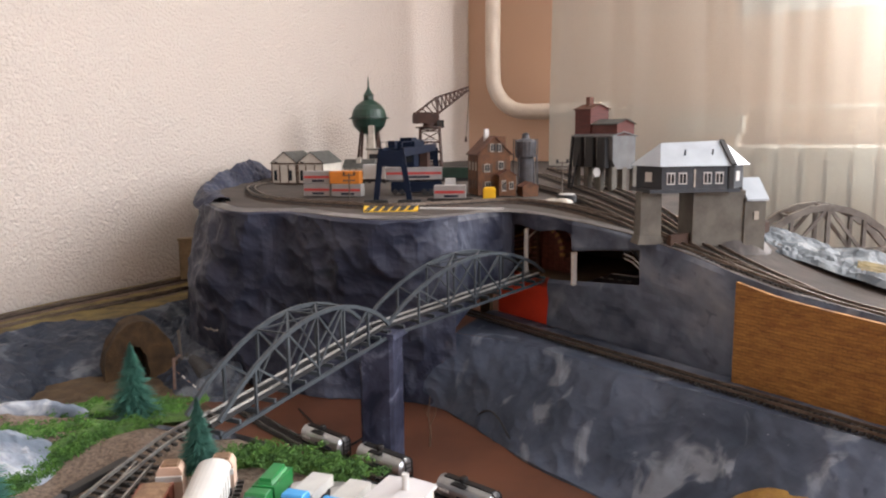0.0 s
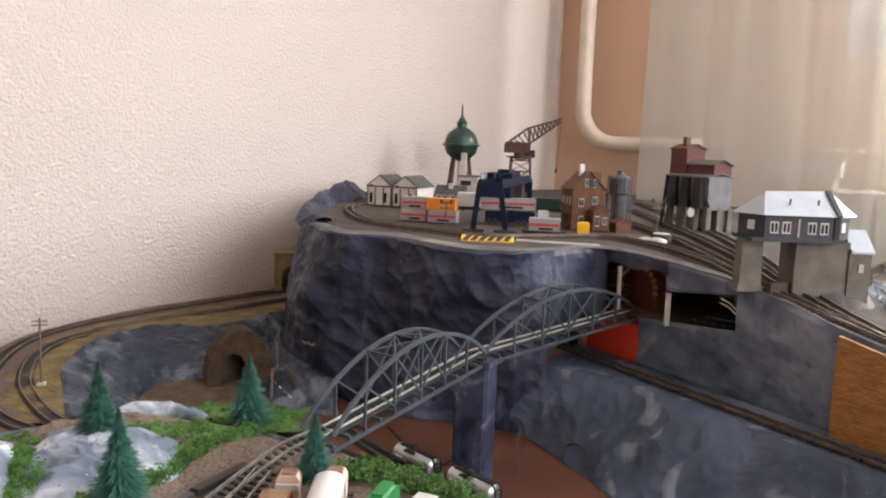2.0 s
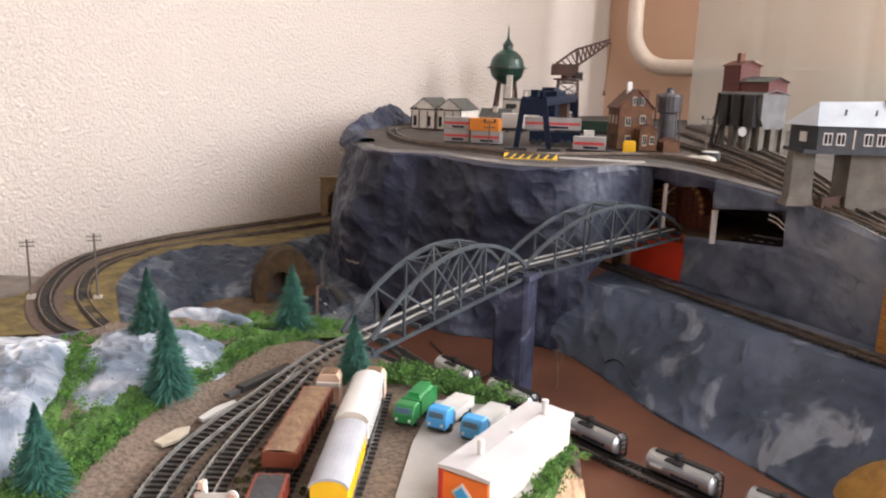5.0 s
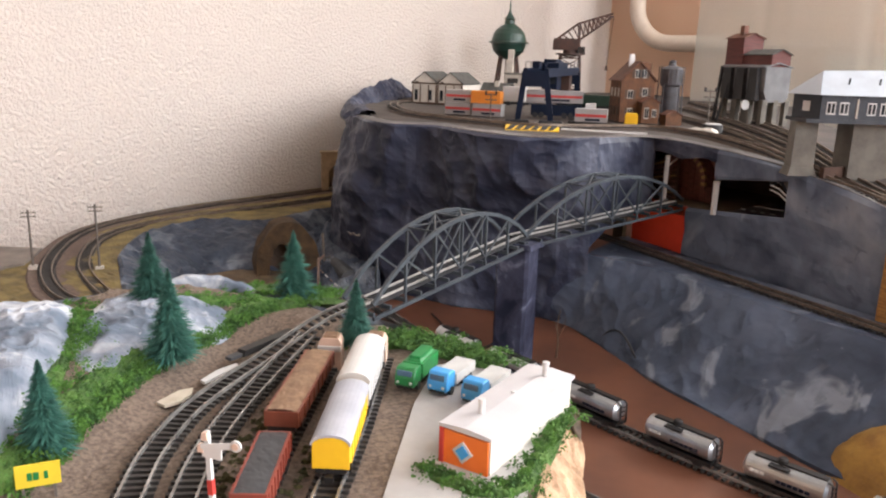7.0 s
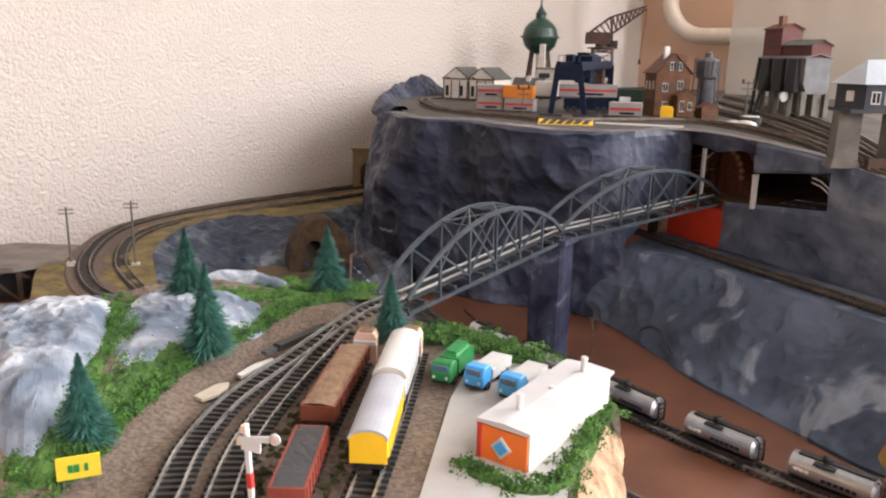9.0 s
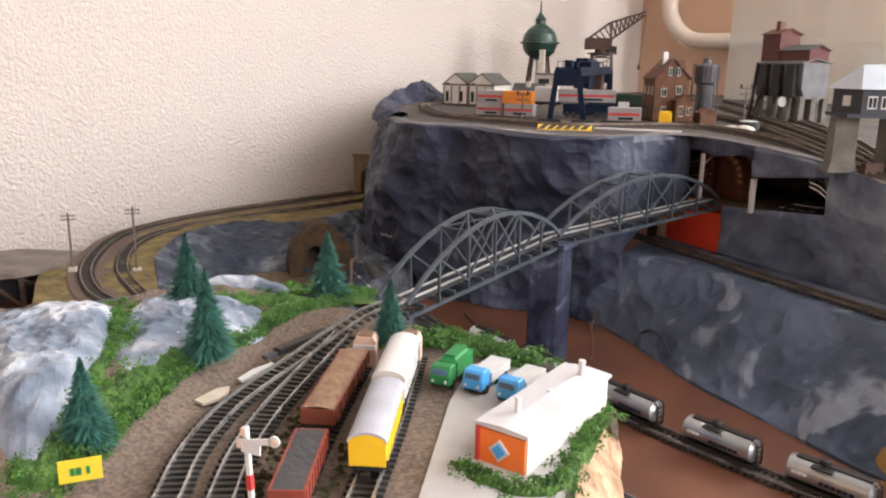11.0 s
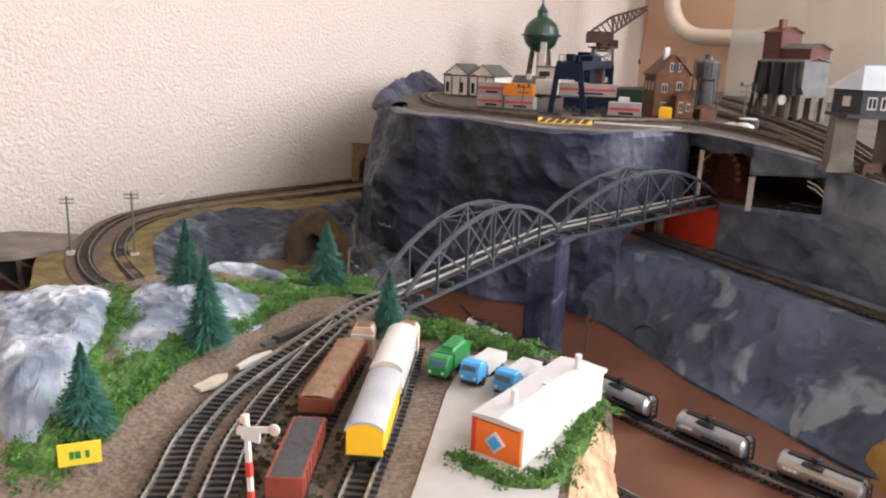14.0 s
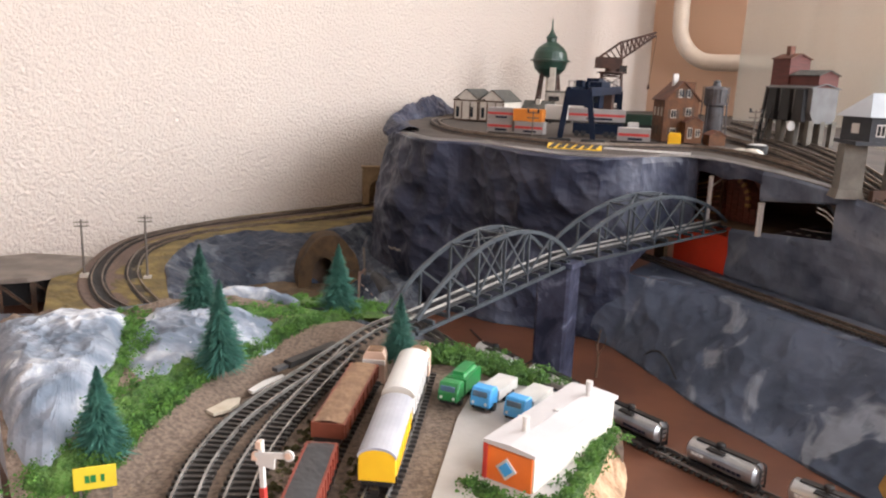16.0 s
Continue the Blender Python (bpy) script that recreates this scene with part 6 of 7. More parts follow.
for fx, fy, rz in ((-7, 15, -64), (81, 9, 39)):
    bm = bmesh.new()
    box(bm, fx, fy, 54, 8, 1.6, 9, rz)
    part("window", bm, WHITE_PLASTIC, bx)
bm = bmesh.new()
ev = [bm.verts.new(p) for p in ((-4, -5, 69), (72, -5, 69), (98, 16, 69), (98, 52, 69), (-4, 52, 69), (-21, 30, 69))]
r0, r1 = bm.verts.new((8, 24, 90)), bm.verts.new((72, 24, 92))
for f in ((0, 1, 7, 6), (1, 2, 7), (2, 3, 7), (3, 4, 6, 7), (4, 5, 6), (5, 0, 6)):
    bm.faces.new([(ev + [r0, r1])[i] for i in f])
bm.faces.new(ev[::-1])
part("roof", bm, ROOF_PALE, bx, "pale grey hipped metal roof")
bm = bmesh.new()
beam(bm, (70, 22, 92.2), (70, -5.6, 69.8), 5, 1.6)
beam(bm, (70, -0.8, 69), (70, -0.8, 47), 5, 1.2, up=(0, 1, 0))
part("dark_strip", bm, SOOT, bx, "dark flue strip down the roof and wall")
for x in (26, 54):
    bm = bmesh.new()
    rod(bm, (x, 8, 78), (x, 7, 84), 0.9, seg=6)
    part("vent_pipe", bm, SILO_GREY, bx)

bx.scale = (0.84, 0.872, 0.872)
# dusty bank under the signal box's block
bm = bmesh.new()
g = [[bm.verts.new((46 * r * math.cos(a), 34 * r * math.sin(a), 32 * (1 - r ** 2.2) + 2.5 * wrinkle(50 * r * math.cos(a), 50 * r * math.sin(a), 0, 14))) for a in np.linspace(0, 2 * math.pi, 40, endpoint=False)] for r in np.linspace(0.02, 1, 14)]
for a, b in zip(g, g[1:]):
    for k in range(40):
        bm.faces.new((a[k], a[(k + 1) % 40], b[(k + 1) % 40], b[k]))
bm.faces.new(g[0])
solo("dusty_bank", bm, ROCK_DUSTY, "dusty grey-brown bank under the signal box's concrete block", "bank", at=(236, 668, 148))
# dark low railcar and scrap at the back
rc = thing("parked_railcar", 0, 1215, 185, -14, "dark green railcar parked at the back of the plateau", "wagon")
bm = bmesh.new()
box(bm, 0, 0, 4, 62, 18, 16)
bmesh.ops.bevel(bm, geom=bm.edges[:], offset=2.0, segments=2, affect="EDGES")
part("body", bm, TANK_GREEN, rc)
bm = bmesh.new()
box(bm, -36, 0, 2, 30, 16, 9)
part("tender", bm, SOOT, rc)
bm = bmesh.new()
box(bm, 0, 0, 0, 70, 12, 4)
part("underframe", bm, SOOT, rc)


# ---- lower level: tank wagons and bits on the baseboard ----
TANK_SILVER = mat("silver_tank", (0.47, 0.49, 0.505), (0.37, 0.39, 0.405), rough=0.28, metal=0.8, scale=60, bump=0.03)


def tank_wagon(x, y, rz):
    t = thing("tank_wagon", x, y, 1.4, rz, "silver tank wagon with a black walkway and end ladder", "wagon", "tank wagons on the lower track")
    L2 = 27
    bm = bmesh.new()
    rod(bm, (-L2, 0, 17), (L2, 0, 17), 9, seg=24)
    for s in (-1, 1):
        rod(bm, (s * L2, 0, 17), (s * (L2 + 2), 0, 17), 9, 6, seg=24)
    k = part("tank", bm, TANK_SILVER, t)
    for x0, w, z in ((-18, 11, 17.5), (7, 24, 15.5)):
        bm = bmesh.new()
        for j in range(3 if w < 15 else 6):
            n = 3 if w < 15 else 6
            xx = x0 + (j + 0.5) * w / n - w / 2
            for zz in (z - 1.2, z):
                rod(bm, (xx - w / n * 0.38, -8.95, zz), (xx + w / n * 0.38, -8.95, zz), 0.7, seg=5)
        part("lettering", bm, CRANE_BLUE if w > 15 else WHITE_PLASTIC, k, "bar of lettering")
    bm = bmesh.new()
    box(bm, 2, 0, 25.6, 50, 6, 1.2)
    part("walkway", bm, BLACK_PLASTIC, t, "black walkway")
    bm = bmesh.new()
    box(bm, -4, -5.5, 24, 14, 7, 1.2)
    revolve(bm, [(3.6, 25), (3.6, 29), (2.6, 30)], 12, (-4, 0, 0))
    part("dome", bm, BLACK_PLASTIC, t)
    bm = bmesh.new()
    sweep(bm, [(28, -4, 26), (31, -4, 24), (31.5, -4, 12), (31, -4, 7)], 0.8, 6)
    sweep(bm, [(28, 4, 26), (31, 4, 24), (31.5, 4, 12), (31, 4, 7)], 0.8, 6)
    for z in (10, 14, 18, 22):
        beam(bm, (31.3, -4, z), (31.3, 4, z), 0.7, 0.7)
    part("ladder", bm, BLACK_PLASTIC, t)
    underframe(t, 58, 12)
    wheels(t, (-20, -12, 12, 20))
    t.scale = (0.84, 0.84, 0.84)


for x, y, rz in ((-106, 592, -41), (-55, 552, -40), (8, 497, -40), (64, 453, -37), (120, 415, -34), (178, 377, -34)):
    tank_wagon(x, y, rz)

# ochre mound, dry twig, cable
OCHRE = mat("ochre_felt", (0.34, 0.19, 0.04), (0.22, 0.115, 0.03), rough=0.95, scale=60, bump=0.4)
bm = bmesh.new()
g = []
for i in range(24):
    r = i / 23
    g.append([bm.verts.new((62 * r * math.cos(a) * (1 + 0.12 * math.sin(3 * a)), 50 * r * math.sin(a), 40 * (1 - r ** 2.4) + 2.5 * wrinkle(60 * r * math.cos(a), 60 * r * math.sin(a), 0, 25) - 2)) for a in np.linspace(0, 2 * math.pi, 40, endpoint=False)])
for a, b in zip(g[1:], g[2:]):
    for k in range(40):
        bm.faces.new((a[k], a[(k + 1) % 40], b[(k + 1) % 40], b[k]))
c = bm.verts.new((0, 0, 38))
for k in range(40):
    bm.faces.new((c, g[1][k], g[1][(k + 1) % 40]))
solo("ochre_mound", bm, OCHRE, "ochre felt-covered mound at the rock's foot", "mound", at=(215, 452, 0))
tw = thing("dry_twig", -22, 612, 0, 0, "thin dry brown twig standing on the baseboard", "plant")
bm = bmesh.new()
sweep(bm, [(0, 0, 0), (1, 0, 14), (-1, 1, 28), (1, 0, 44)], [1.1, 0.9, 0.7, 0.3], 6)
sweep(bm, [(0, 0, 18), (5, 2, 28), (6, 2, 36)], [0.6, 0.5, 0.2], 5)
sweep(bm, [(0, 0, 24), (-4, -1, 34)], [0.5, 0.2], 5)
part("stem", bm, TRUNK, tw)
bm = bmesh.new()
pts, _ = along([(-150, 700, 1), (-128, 655, 1), (-140, 625, 1), (-110, 600, 1), (-85, 620, 1), (-70, 660, 2)], 60)
sweep(bm, [tuple(p) for p in pts], 0.9, 6)
solo("black_cable", bm, SOOT, "thin black cable lying on the baseboard", "cable")
bm = bmesh.new()
pts, _ = along([(14, 660, 2), (26, 652, 16), (36, 632, 18), (48, 606, 3)], 40)
sweep(bm, [tuple(p) for p in pts], 0.9, 6)
solo("black_cable", bm, SOOT, "thin black cable looping out of the rock's foot", "cable")

# ---- tunnels ----
TUNNEL_BRICK = mat("tunnel_brick", (0.15, 0.050, 0.034), (0.075, 0.026, 0.018), rough=0.5, scale=160, bump=0.5, stretch=(1, 1, 2.5))
GOLD_EDGE = mat("straw_edge", (0.36, 0.22, 0.08), (0.2, 0.12, 0.045), rough=0.8, scale=200, bump=0.4)
tn = thing("tunnel_lining", 93, 778, 116, 40, "curved brown brick tunnel lining at the bridge's end", "tunnel")
bm = bmesh.new()
R0, R1 = 27, 24
ring = [math.radians(a) for a in np.linspace(-10, 190, 25)]
for x0, x1 in ((0, 16),):
    o = [[bm.verts.new((x, R * math.cos(a), 24 + R * math.sin(a))) for a in ring] for x, R in ((x0, R0), (x1, R0), (x1, R1), (x0, R1))]
    for a, b in zip(o, o[1:] + o[:1]):
        for k in range(24):
            bm.faces.new((a[k], a[k + 1], b[k + 1], b[k]))
part("lining", bm, TUNNEL_BRICK, tn)
# Gold bricks on the right half alone paint in the lit inner jamb
for k, a in enumerate(np.linspace(-10, 190, 27)):
    bm = bmesh.new()
    c, s = math.cos(radians(a)), math.sin(radians(a))
    beam(bm, (-1.2, 22.8 * c, 24 + 22.8 * s), (-1.2, 27.6 * c, 24 + 27.6 * s), 3.4, 3.0, up=(1, 0, 0))
    part("voussoir", bm, GOLD_EDGE if a > 92 and k % 2 else TUNNEL_BRICK, tn)
for k in range(6):
    bm = bmesh.new()
    box(bm, 14, -20 + 8 * k, 2, 2.0, 7.2, 44)
    part("end_board", bm, TUNNEL_BRICK, tn, "red-brown board closing the tunnel")
# ribbed brown card beside the tunnel mouth
lat = thing("ribbed_card", 0, 0, 0, 0, "dark brown ribbed card lining the rock beside the tunnel mouth", "card")
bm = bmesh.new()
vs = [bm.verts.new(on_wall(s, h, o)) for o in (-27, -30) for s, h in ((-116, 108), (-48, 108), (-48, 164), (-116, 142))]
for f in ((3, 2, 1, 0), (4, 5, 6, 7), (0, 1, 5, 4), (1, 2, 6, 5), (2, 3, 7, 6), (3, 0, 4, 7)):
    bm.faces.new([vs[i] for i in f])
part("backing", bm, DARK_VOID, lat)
for k in range(9):
    bm = bmesh.new()
    u = k / 8.5
    beam(bm, on_wall(-115, 111 + 30 * u, -26), on_wall(-49, 112 + 50 * u, -26), 1.8, 1.6)
    part("rib", bm, GOLD_EDGE if k % 3 == 2 else TUNNEL_BRICK, lat)
for s_, h0, h1, lab in ((-31, 119, 165, "white post at the bridge's tunnel end"), (35, 119, 149, "white post beside the road hollow")):
    p = on_wall(s_, h0, 4)
    ps = thing("white_post", p[0], p[1], h0 - 1, 40, lab, "post", "white posts")
    bm = bmesh.new()
    box(bm, 0, 0, 0, 2.8 if s_ < 0 else 4.6, 3.0, h1 - h0)
    part("shaft", bm, WHITE_PLASTIC, ps)
    bm = bmesh.new()
    box(bm, 0, 0, h1 - h0, 3.4 if s_ < 0 else 5.4, 3.6, 1.2)
    part("cap", bm, PALE_WALL, ps)
    if s_ < 0:
        bm = bmesh.new()
        beam(bm, (0, 0, h1 - h0 - 10), (15, 2, h1 - h0 - 3), 1.2, 1.2)
        part("bracket", bm, PALE_WALL, ps)
rd = thing("road_piece", *on_wall(70, 0, -22)[:2], 118, ang((0, 0), WALL_U), "glossy black road card with white lane lines in the hollow", "road")
bm = bmesh.new()
g = []
for i in range(20):
    g.append([bm.verts.new((-34 + 70 * i / 19, -14 + 60 * j / 9, 1.5 + 0.02 * i * i * (0.5 + j / 18) + 0.6 * j)) for j in range(10)])
for a, b in zip(g, g[1:]):
    for j in range(9):
        bm.faces.new((a[j], a[j + 1], b[j + 1], b[j]))
bmesh.ops.solidify(bm, geom=bm.faces[:], thickness=1.0)
part("surface", bm, BLACK_PAINT, rd)
for off, ks in ((2, (4, 5)), (9, (0, 1, 2, 3)), (20, (0, 1, 2, 3, 4, 5))):
    for k in ks:
        bm = bmesh.new()
        u0, u1 = -30 + 11 * k, -30 + 11 * k + (10.5 if off != 9 else 5)
        f = lambda u: 3.0 + 0.02 * ((u + 34) * 19 / 70) ** 2 * (0.5 + (4 + off * 1.6) / 120) + 0.6 * (4 + off * 1.6) / 6.7
        beam(bm, (u0, -10 + off * 1.6, f(u0)), (u1, -10 + off * 1.6, f(u1)), 0.9, 0.5)
        part("lane_line", bm, WHITE_PLASTIC, rd)
fl = thing("road_flap", *on_wall(100, 0, -6)[:2], 134, ang((0, 0), WALL_U), "crumpled flap of black road card with white lines", "road")
bm = bmesh.new()
sweep(bm, [(-14, 0, 20), (-6, 0, 26), (2, 0, 24), (10, 0, 14), (12, 0, 2)], [2, 4, 5, 4, 2], 8)
part("flap", bm, BLACK_PAINT, fl)
for o in (-2, 2):
    bm = bmesh.new()
    sweep(bm, [(-10, -4.4, 18 + o), (0, -5.2, 16 + o), (9, -4.4, 10 + o)], 0.6, 5)
    part("line", bm, WHITE_PLASTIC, fl)

# portal at the mountain's left end, brown tunnel mouth and tube in the corner
DARK_CORK = mat("dark_cork_card", (0.08, 0.048, 0.03), (0.04, 0.025, 0.017), rough=0.95, scale=70, bump=0.8, depth=0.003)
CORK_BROWN = mat("brown_cork_arch", (0.072, 0.040, 0.015), (0.030, 0.017, 0.008), rough=0.95, scale=70, bump=0.9, depth=0.003)
SANDSTONE = mat("sandstone", (0.30, 0.22, 0.13), (0.2, 0.145, 0.085), rough=0.85, scale=90, bump=0.3)


def portal(name, x, y, h, rz, w, hh, material, label, depth=10, inner=None):
    t = thing(name, x, y, h, rz, label, "tunnel portal", "tunnel portals")
    bm = bmesh.new()
    arc = [(w * 0.30 * math.cos(a), hh * 0.42 + w * 0.30 * math.sin(a)) for a in np.linspace(0, math.pi, 11)]
    poly = [(-w / 2, 0), (-w * 0.30, 0)] + arc[::-1] + [(w * 0.30, 0), (w / 2, 0), (w / 2, hh), (-w / 2, hh)]
    a = [bm.verts.new((x_, 0, z)) for x_, z in poly]
    b = [bm.verts.new((x_, depth, z)) for x_, z in poly]
    for k in range(len(poly)):
        bm.faces.new((a[k], a[(k + 1) % len(poly)], b[(k + 1) % len(poly)], b[k]))
    bm.faces.new(a[::-1])
    bm.faces.new(b)
    part("face", bm, material, t)
    bm = bmesh.new()
    box(bm, 0, depth / 2, hh, w + 4, depth + 4, 3)
    part("coping", bm, material, t)
    bm = bmesh.new()
    box(bm, 0, depth + 22, 0, w * 0.9, 1.0, hh * 0.95)
    part("inner_board", bm, inner or DARK_VOID, t)


portal("tunnel_portal", -396, 1165, 40, 25, 54, 60, SANDSTONE, "sandstone tunnel portal beside the wall", 12, BROWN_CARD)
# rounded cork arch over the lower track's tunnel mouth
ca = thing("cork_arch", -336, 788, 0, 31, "rounded brown cork tunnel arch in the rock corner", "tunnel portal")
bm = bmesh.new()
outer = [(36 * math.cos(a) * (1 + 0.05 * math.sin(5 * a)), 66 * math.sin(a) ** 0.8 if math.sin(a) > 0 else 0) for a in np.linspace(0, math.pi, 21)]
inner = [(-7 + 15 * math.cos(a), 40 * math.sin(a) ** 0.7 if math.sin(a) > 1e-6 else 0) for a in np.linspace(0, math.pi, 21)]
grid = [[bm.verts.new((u + 0.8 * math.sin(i * 2.1 + yy), yy, w)) for i, (u, w) in enumerate(line)] for line, yy in ((outer, 0), (outer, 34), (inner, 34), (inner, 0))]
for a, b in zip(grid, grid[1:] + grid[:1]):
    for k in range(20):
        bm.faces.new((a[k], a[k + 1], b[k + 1], b[k]))
part("arch", bm, CORK_BROWN, ca)
bm = bmesh.new()
box(bm, 0, 33, 0, 44, 1.0, 48)
part("inner_board", bm, DARK_CORK, ca)
bm = bmesh.new()
sweep(bm, [(-296, 826, 11), (-280, 802, 11), (-256, 766, 10)], 10.5, 18)
solo("black_tube", bm, CHARCOAL, "short fat black plastic tube lying in the rock corner", "tube")
# torn edge of the plaster cloth, with its white inside showing
torn = thing("torn_plaster", 0, 0, 0, 0, "torn white edge of plaster cloth on the cliff", "plaster")
for x, y, h, w, tall in ((-257, 774, 61, 9, 4), (-250, 772, 60, 8, 3.5)):
    bm = bmesh.new()
    a = [bm.verts.new((x + dx * w, y - yy, h + dz * tall)) for yy in (0, 1.2) for dx, dz in ((-0.5, 0.6), (-0.1, -0.4), (0.5, -0.2), (0.35, 0.5), (0.05, 0.1))]
    bm.faces.new(a[:5])
    bm.faces.new(a[5:][::-1])
    for k in range(5):
        bm.faces.new((a[k], a[5 + k], a[5 + (k + 1) % 5], a[(k + 1) % 5]))
    part("flake", bm, WOOD_POLE, torn)
bm = bmesh.new()
prism(bm, [(-300, 868), (-262, 850), (-268, 838), (-276, 846), (-292, 842)], 34, 36)
solo("paper_scrap", bm, PAVING, "torn grey paper scrap on the rock", "paper")


def pole(x, y, h, hgt, label):
    t = thing("telegraph_pole", x, y, h, 25, label, "pole", "telegraph poles")
    bm = bmesh.new()
    rod(bm, (0, 0, 0), (0, 0, hgt), 1.3, 0.9, 8)
    part("shaft", bm, WOOD_POLE, t)
    bm = bmesh.new()
    box(bm, 0, 0, 0, 8, 8, 6, taper=0.9)
    part("foot", bm, PALE_WALL, t)
    for z in (hgt - 3, hgt - 7):
        bm = bmesh.new()
        beam(bm, (-7, 0, z), (7, 0, z), 1.0, 1.2)
        part("cross_arm", bm, WOOD_POLE, t)
        for xx in (-6, -3, 3, 6):
            bm = bmesh.new()
            rod(bm, (xx, 0, z), (xx, 0, z + 3), 0.8, seg=6)
            part("insulator", bm, PALE_WALL, t)


pole(-476, 640, 35, 69, "weathered grey telegraph pole inside the far curve")
pole(-539, 626, 35, 62, "weathered grey telegraph pole outside the far curve")
gp = thing("grey_post", -300, 812, 0, 0, "plain grey post on a small plate in the rock corner", "post")
bm = bmesh.new()
beam(bm, (0, 0, 0), (-3, 0, 50), 2.4, 2.4)
part("shaft", bm, WOOD_POLE, gp)
bm = bmesh.new()
box(bm, 2, -2, 4, 12, 8, 2)
part("plate", bm, WOOD_POLE, gp)
sg2 = thing("boom_pole", -288, 752, 0, 0, "thin brown barrier post with a white-dashed boom in the rock corner", "barrier")
bm = bmesh.new()
beam(bm, (0, 0, 0), (1, 0, 36), 2.6, 2.2)
part("post", bm, PINK_BROWN, sg2)
bm = bmesh.new()
beam(bm, (1, 0, 33), (8, -2, 40), 2.0, 2.6)
part("head", bm, PINK_BROWN, sg2)
for k in range(5):
    bm = bmesh.new()
    rod(bm, (3 + 6 * k, -2 * k, 22 - 4.0 * k), (6.4 + 6 * k, -1.1 - 2 * k, 19.7 - 4.0 * k), 0.7, seg=6)
    part("boom_dash", bm, WHITE_PLASTIC if k % 2 else PINK_BROWN, sg2)

# ---- the room: pipe, radiator, curtain, window ----
PIPE_PAINT = mat("cream_pipe_paint", (0.66, 0.58, 0.49), (0.58, 0.50, 0.42), rough=0.4, scale=25, bump=0.08)
RADIATOR = mat("cream_radiator", (0.60, 0.58, 0.50), (0.53, 0.51, 0.44), rough=0.45, scale=30, bump=0.05)


def at_room(a, b, z):
    p = room(a, b, z) * 1000
    return (p.x, p.y, p.z - BOARD * 1000)


hp_ = thing("heating_pipe", 0, 0, 0, 0, "cream-painted heating pipe bending from the wall to the radiator", "pipe")
bm = bmesh.new()
PA, PZ = 0.100, 1.105
bend = [at_room(PA, 0.055, 2.6), at_room(PA, 0.055, 2.0), at_room(PA, 0.055, PZ + 0.12)]
for k in range(1, 9):
    th = math.pi / 2 * k / 8
    bend.append(at_room(PA + 0.09 * (1 - math.cos(th)), 0.055, PZ + 0.09 - 0.09 * math.sin(th) + 0.0))
bend += [at_room(PA + 0.25, 0.055, PZ), at_room(0.40, 0.055, PZ)]
sweep(bm, bend, 18.5, 18)
part("tube", bm, PIPE_PAINT, hp_, smooth=True)
bm = bmesh.new()
rod(bm, at_room(0.39, 0.055, PZ), at_room(2.6, 0.055, PZ - 0.022), 5, seg=10)
part("thin_run", bm, PIPE_PAINT, hp_)
bm = bmesh.new()
rod(bm, at_room(PA, 0.0, 1.6), at_room(PA, 0.06, 1.6), 6, seg=8)
part("bracket", bm, PIPE_PAINT, hp_)
ra = thing("radiator", 0, 0, 0, 0, "cream cast-iron column radiator under the window", "radiator")
for k in range(36):
    a = 0.704 + 0.0435 * k
    bm = bmesh.new()
    for b in (0.05, 0.09, 0.13):
        beam(bm, at_room(a, b, 0.5), at_room(a, b, 1.003), 24, 34, up=(BW.x, BW.y, 0))
    beam(bm, at_room(a, 0.04, 1.015), at_room(a, 0.145, 1.010), 37, 26)
    beam(bm, at_room(a, 0.04, 0.5), at_room(a, 0.145, 0.5), 37, 36)
    part("column", bm, RADIATOR, ra)

CURTAIN = sheer("sheer_curtain")
cu = thing("net_curtain", 0, 0, 0, 0, "thin cream net curtain hanging in soft folds before the window", "curtain")
bm = bmesh.new()
n = 360
cols = []
for i in range(n):
    a = 0.317 + 2.4 * i / (n - 1)
    fold = 0.020 * noise.noise(Vector((a * 11, 0.4, 0))) + 0.012 * noise.noise(Vector((a * 27, 2.0, 0)))
    cols.append([bm.verts.new(at_room(a + 0.006 * noise.noise(Vector((a * 5, z * 2, 3))), 0.20 + fold * (0.5 + 0.7 * (z - 0.6) / 1.9) + 0.006 * noise.noise(Vector((a * 16 + z * 1.5, z, 5))), z)) for z in np.linspace(0.62, 2.5, 16)])
for u, v in zip(cols, cols[1:]):
    for j in range(15):
        bm.faces.new((u[j], u[j + 1], v[j + 1], v[j]))
part("net", bm, CURTAIN, cu, smooth=True)
bm = bmesh.new()
rod(bm, at_room(0.25, 0.20, 2.51), at_room(2.8, 0.20, 2.51), 12, seg=10)
part("rail", bm, WHITE_PLASTIC, cu)
wn = new("window_1")
tagged(wn, "white-framed double window in the peach wall behind the curtain", "window", "", "structure")


def frame_bar(a0, z0, a1, z1, b=-0.07, w=50, d=60):
    bm = bmesh.new()
    beam(bm, at_room(a0, b, z0), at_room(a1, b, z1), d if abs(z1 - z0) < 0.01 else w, w if abs(z1 - z0) < 0.01 else d, up=(0, 0, 1) if abs(z1 - z0) < 0.01 else (LW.x, LW.y, 0))
    me = finish("window_frame", bm, WHITE_PLASTIC)
    ob = new("window_frame", me)
    ob.location = (0, 0, BOARD)
    ob.parent = wn


for a0, z0, a1, z1 in ((1.02, 1.18, 2.50, 1.18), (1.02, 2.37, 2.50, 2.37), (1.045, 1.15, 1.045, 2.40), (1.76, 1.15, 1.76, 2.40), (2.475, 1.15, 2.475, 2.40)):
    frame_bar(a0, z0, a1, z1)
# valve box and riser beside the radiator
vb = thing("radiator_valve", 0, 0, 0, 0, "cream boxed pipe connection beside the radiator", "valve")
bm = bmesh.new()
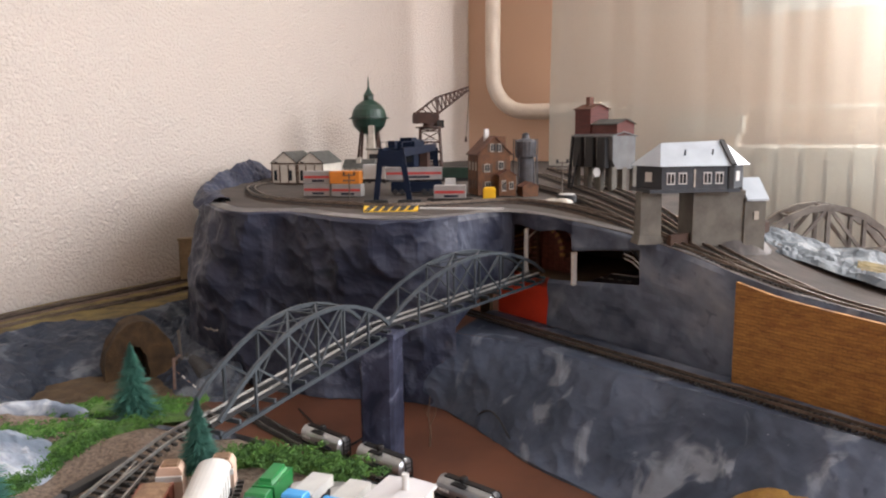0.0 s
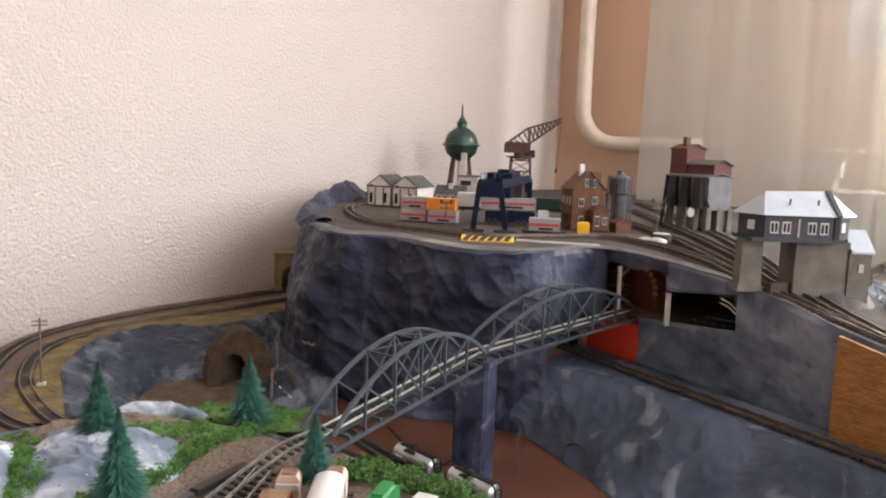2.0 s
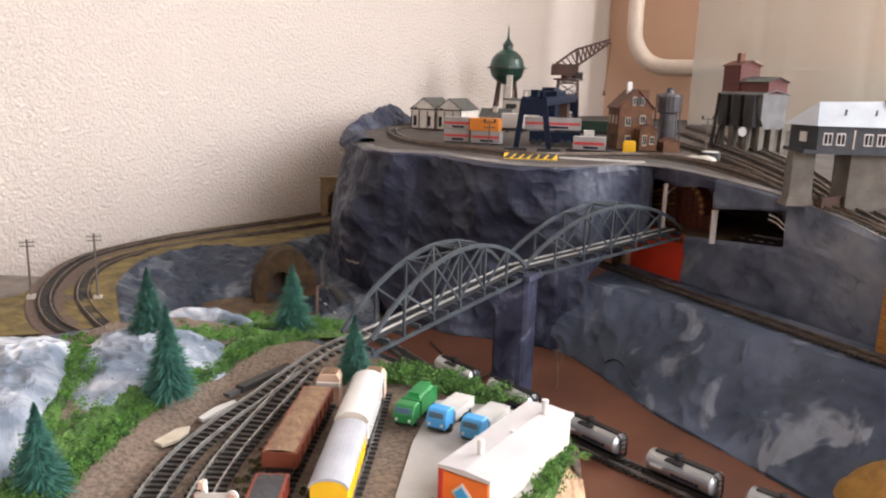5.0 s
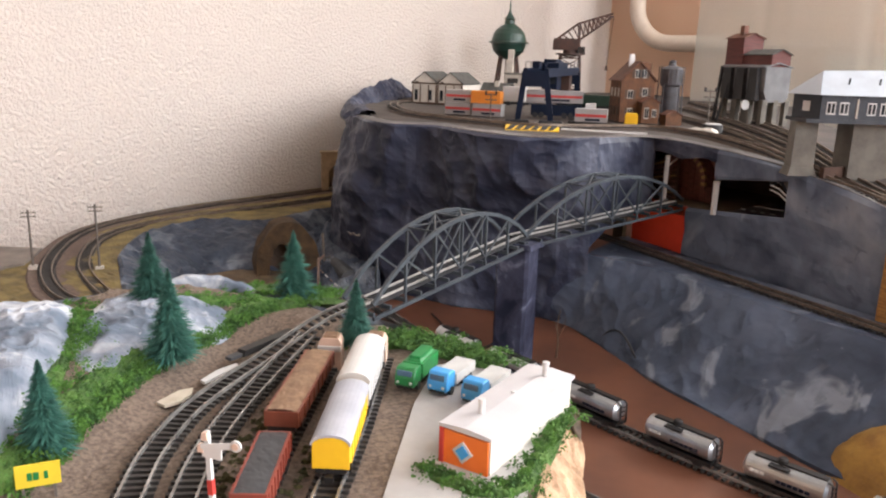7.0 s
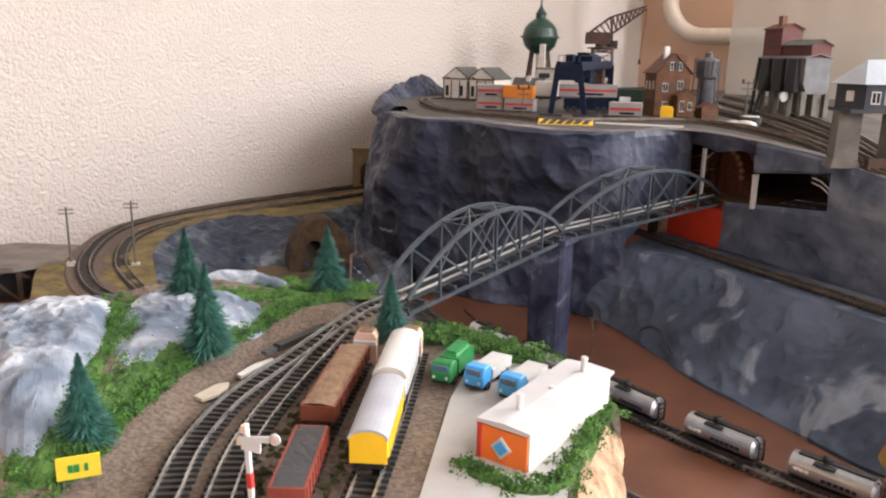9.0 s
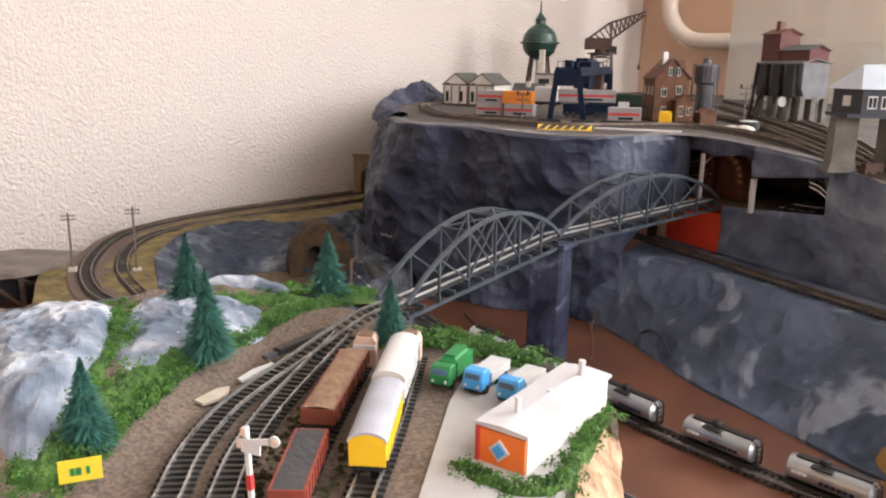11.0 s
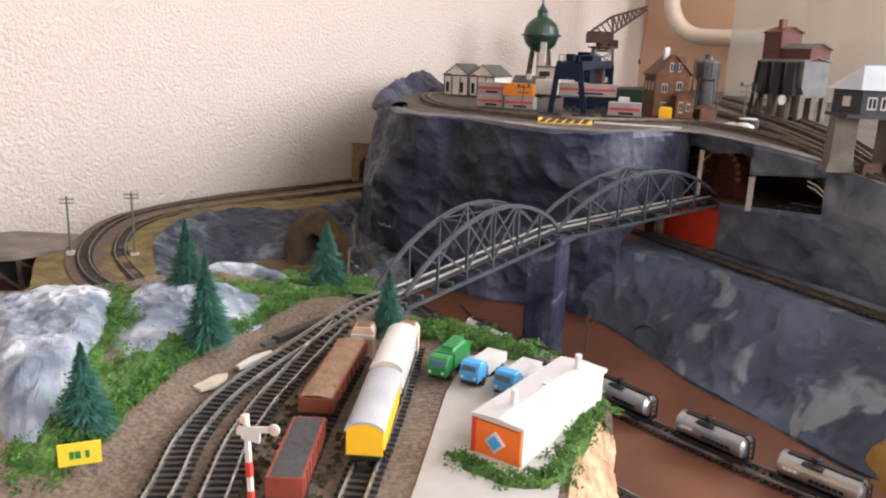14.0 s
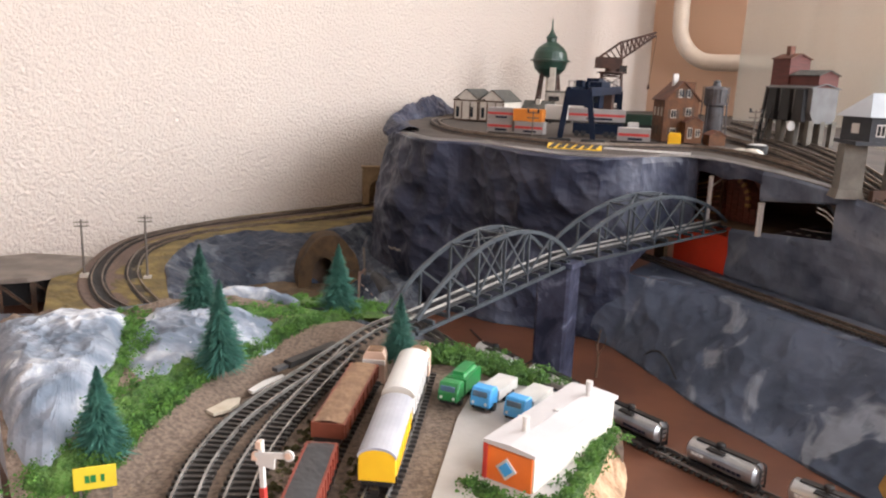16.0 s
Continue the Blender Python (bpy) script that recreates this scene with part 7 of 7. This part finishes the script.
beam(bm, at_room(0.55, 0.1, 1.068), at_room(0.70, 0.1, 1.068), 40, 34)
part("cover", bm, RADIATOR, vb)
bm = bmesh.new()
beam(bm, at_room(0.69, 0.11, 1.08), at_room(0.69, 0.11, 0.95), 12, 12, up=(1, 0, 0))
part("riser", bm, PIPE_PAINT, vb)

# ---- beyond the signal box: second bridge, pale mound and grass ----
OLD_BRIDGE = mat("weathered_bridge_grey", (0.20, 0.175, 0.15), (0.12, 0.10, 0.085), rough=0.6, scale=60, bump=0.06)
truss_span("arch_bridge", (328, 850, 128), (486, 850, 126), "weathered brown-grey arch span beyond the signal box", rise=47, width=30, panels=4, material=OLD_BRIDGE, stout=2.6, plain=True)
bm = bmesh.new()
loft(bm, [[(290, 880, 164), (340, 860, 142), (390, 850, 126), (450, 830, 114), (530, 800, 102)], [(276, 790, 172), (318, 745, 158), (362, 700, 149), (415, 640, 139), (480, 560, 130)], [(252, 752, 173), (270, 680, 159), (292, 622, 151), (325, 560, 141), (395, 462, 132)]], 90, 16, 9, 55, 21.0, push=(0, 0, 1))
solo("pale_rock_mound", bm, ROCK_PALE, "pale crumpled plaster rock mound beside the yard tracks", "rock")
bm = bmesh.new()
loft(bm, [[(345, 650, 150), (385, 605, 145), (445, 545, 139)], [(312, 590, 147), (347, 540, 141), (397, 475, 135)]], 30, 8, 3, 25, 3.0, push=(0, 0, 1))
solo("grass_patch", bm, OLIVE, "olive grass scatter on the mound's flank", "grass")
# dark trestle shed at the low shelf's outer end
sd = thing("trestle_shed", 0, 0, 0, 0, "dark timber trestle with a grey-brown roof at the shelf's end", "shed")
SHED_ROOF = mat("grey_brown_roof", (0.20, 0.17, 0.145), (0.13, 0.11, 0.095), rough=0.85, scale=40, bump=0.3)
bm = bmesh.new()
prism(bm, [(-700, 640), (-655, 690), (-585, 700), (-560, 640), (-585, 600), (-640, 560)], 33, 38)
part("roof", bm, SHED_ROOF, sd)
# Solid black block stands in for the shaded space under the roof
bm = bmesh.new()
prism(bm, [(-700, 645), (-650, 685), (-600, 690), (-592, 650), (-620, 620), (-660, 590)], 0, 33)
part("shade_core", bm, SOOT, sd)
for x, y in ((-566, 640), (-584, 606), (-608, 588), (-634, 566)):
    bm = bmesh.new()
    beam(bm, (x, y, 0), (x, y, 33), 5, 5)
    part("post", bm, DARK_CORK, sd)
for p, q in (((-566, 640), (-584, 606)), ((-584, 606), (-608, 588)), ((-608, 588), (-634, 566))):
    bm = bmesh.new()
    beam(bm, (*p, 2), (*q, 31), 3, 3)
    part("brace", bm, DARK_CORK, sd)

# printed sheet pinned on the wall behind the curtain
wp2 = thing("wall_notice", 0, 0, 0, 0, "white printed sheet pinned on the wall behind the curtain", "paper")
bm = bmesh.new()
beam(bm, at_room(0.666, 0.003, 1.40), at_room(0.918, 0.003, 1.40), 1.0, 210)
ns = part("sheet", bm, WHITE_PLASTIC, wp2)
for k in range(7):
    bm = bmesh.new()
    z = 1.305 + 0.010 * k
    beam(bm, at_room(0.686, 0.0045, z), at_room(0.716 + 0.02 * ((k * 5) % 3), 0.0045, z), 0.8, 2.6)
    part("print_bar", bm, CHARCOAL, ns, "dark bar of small print")
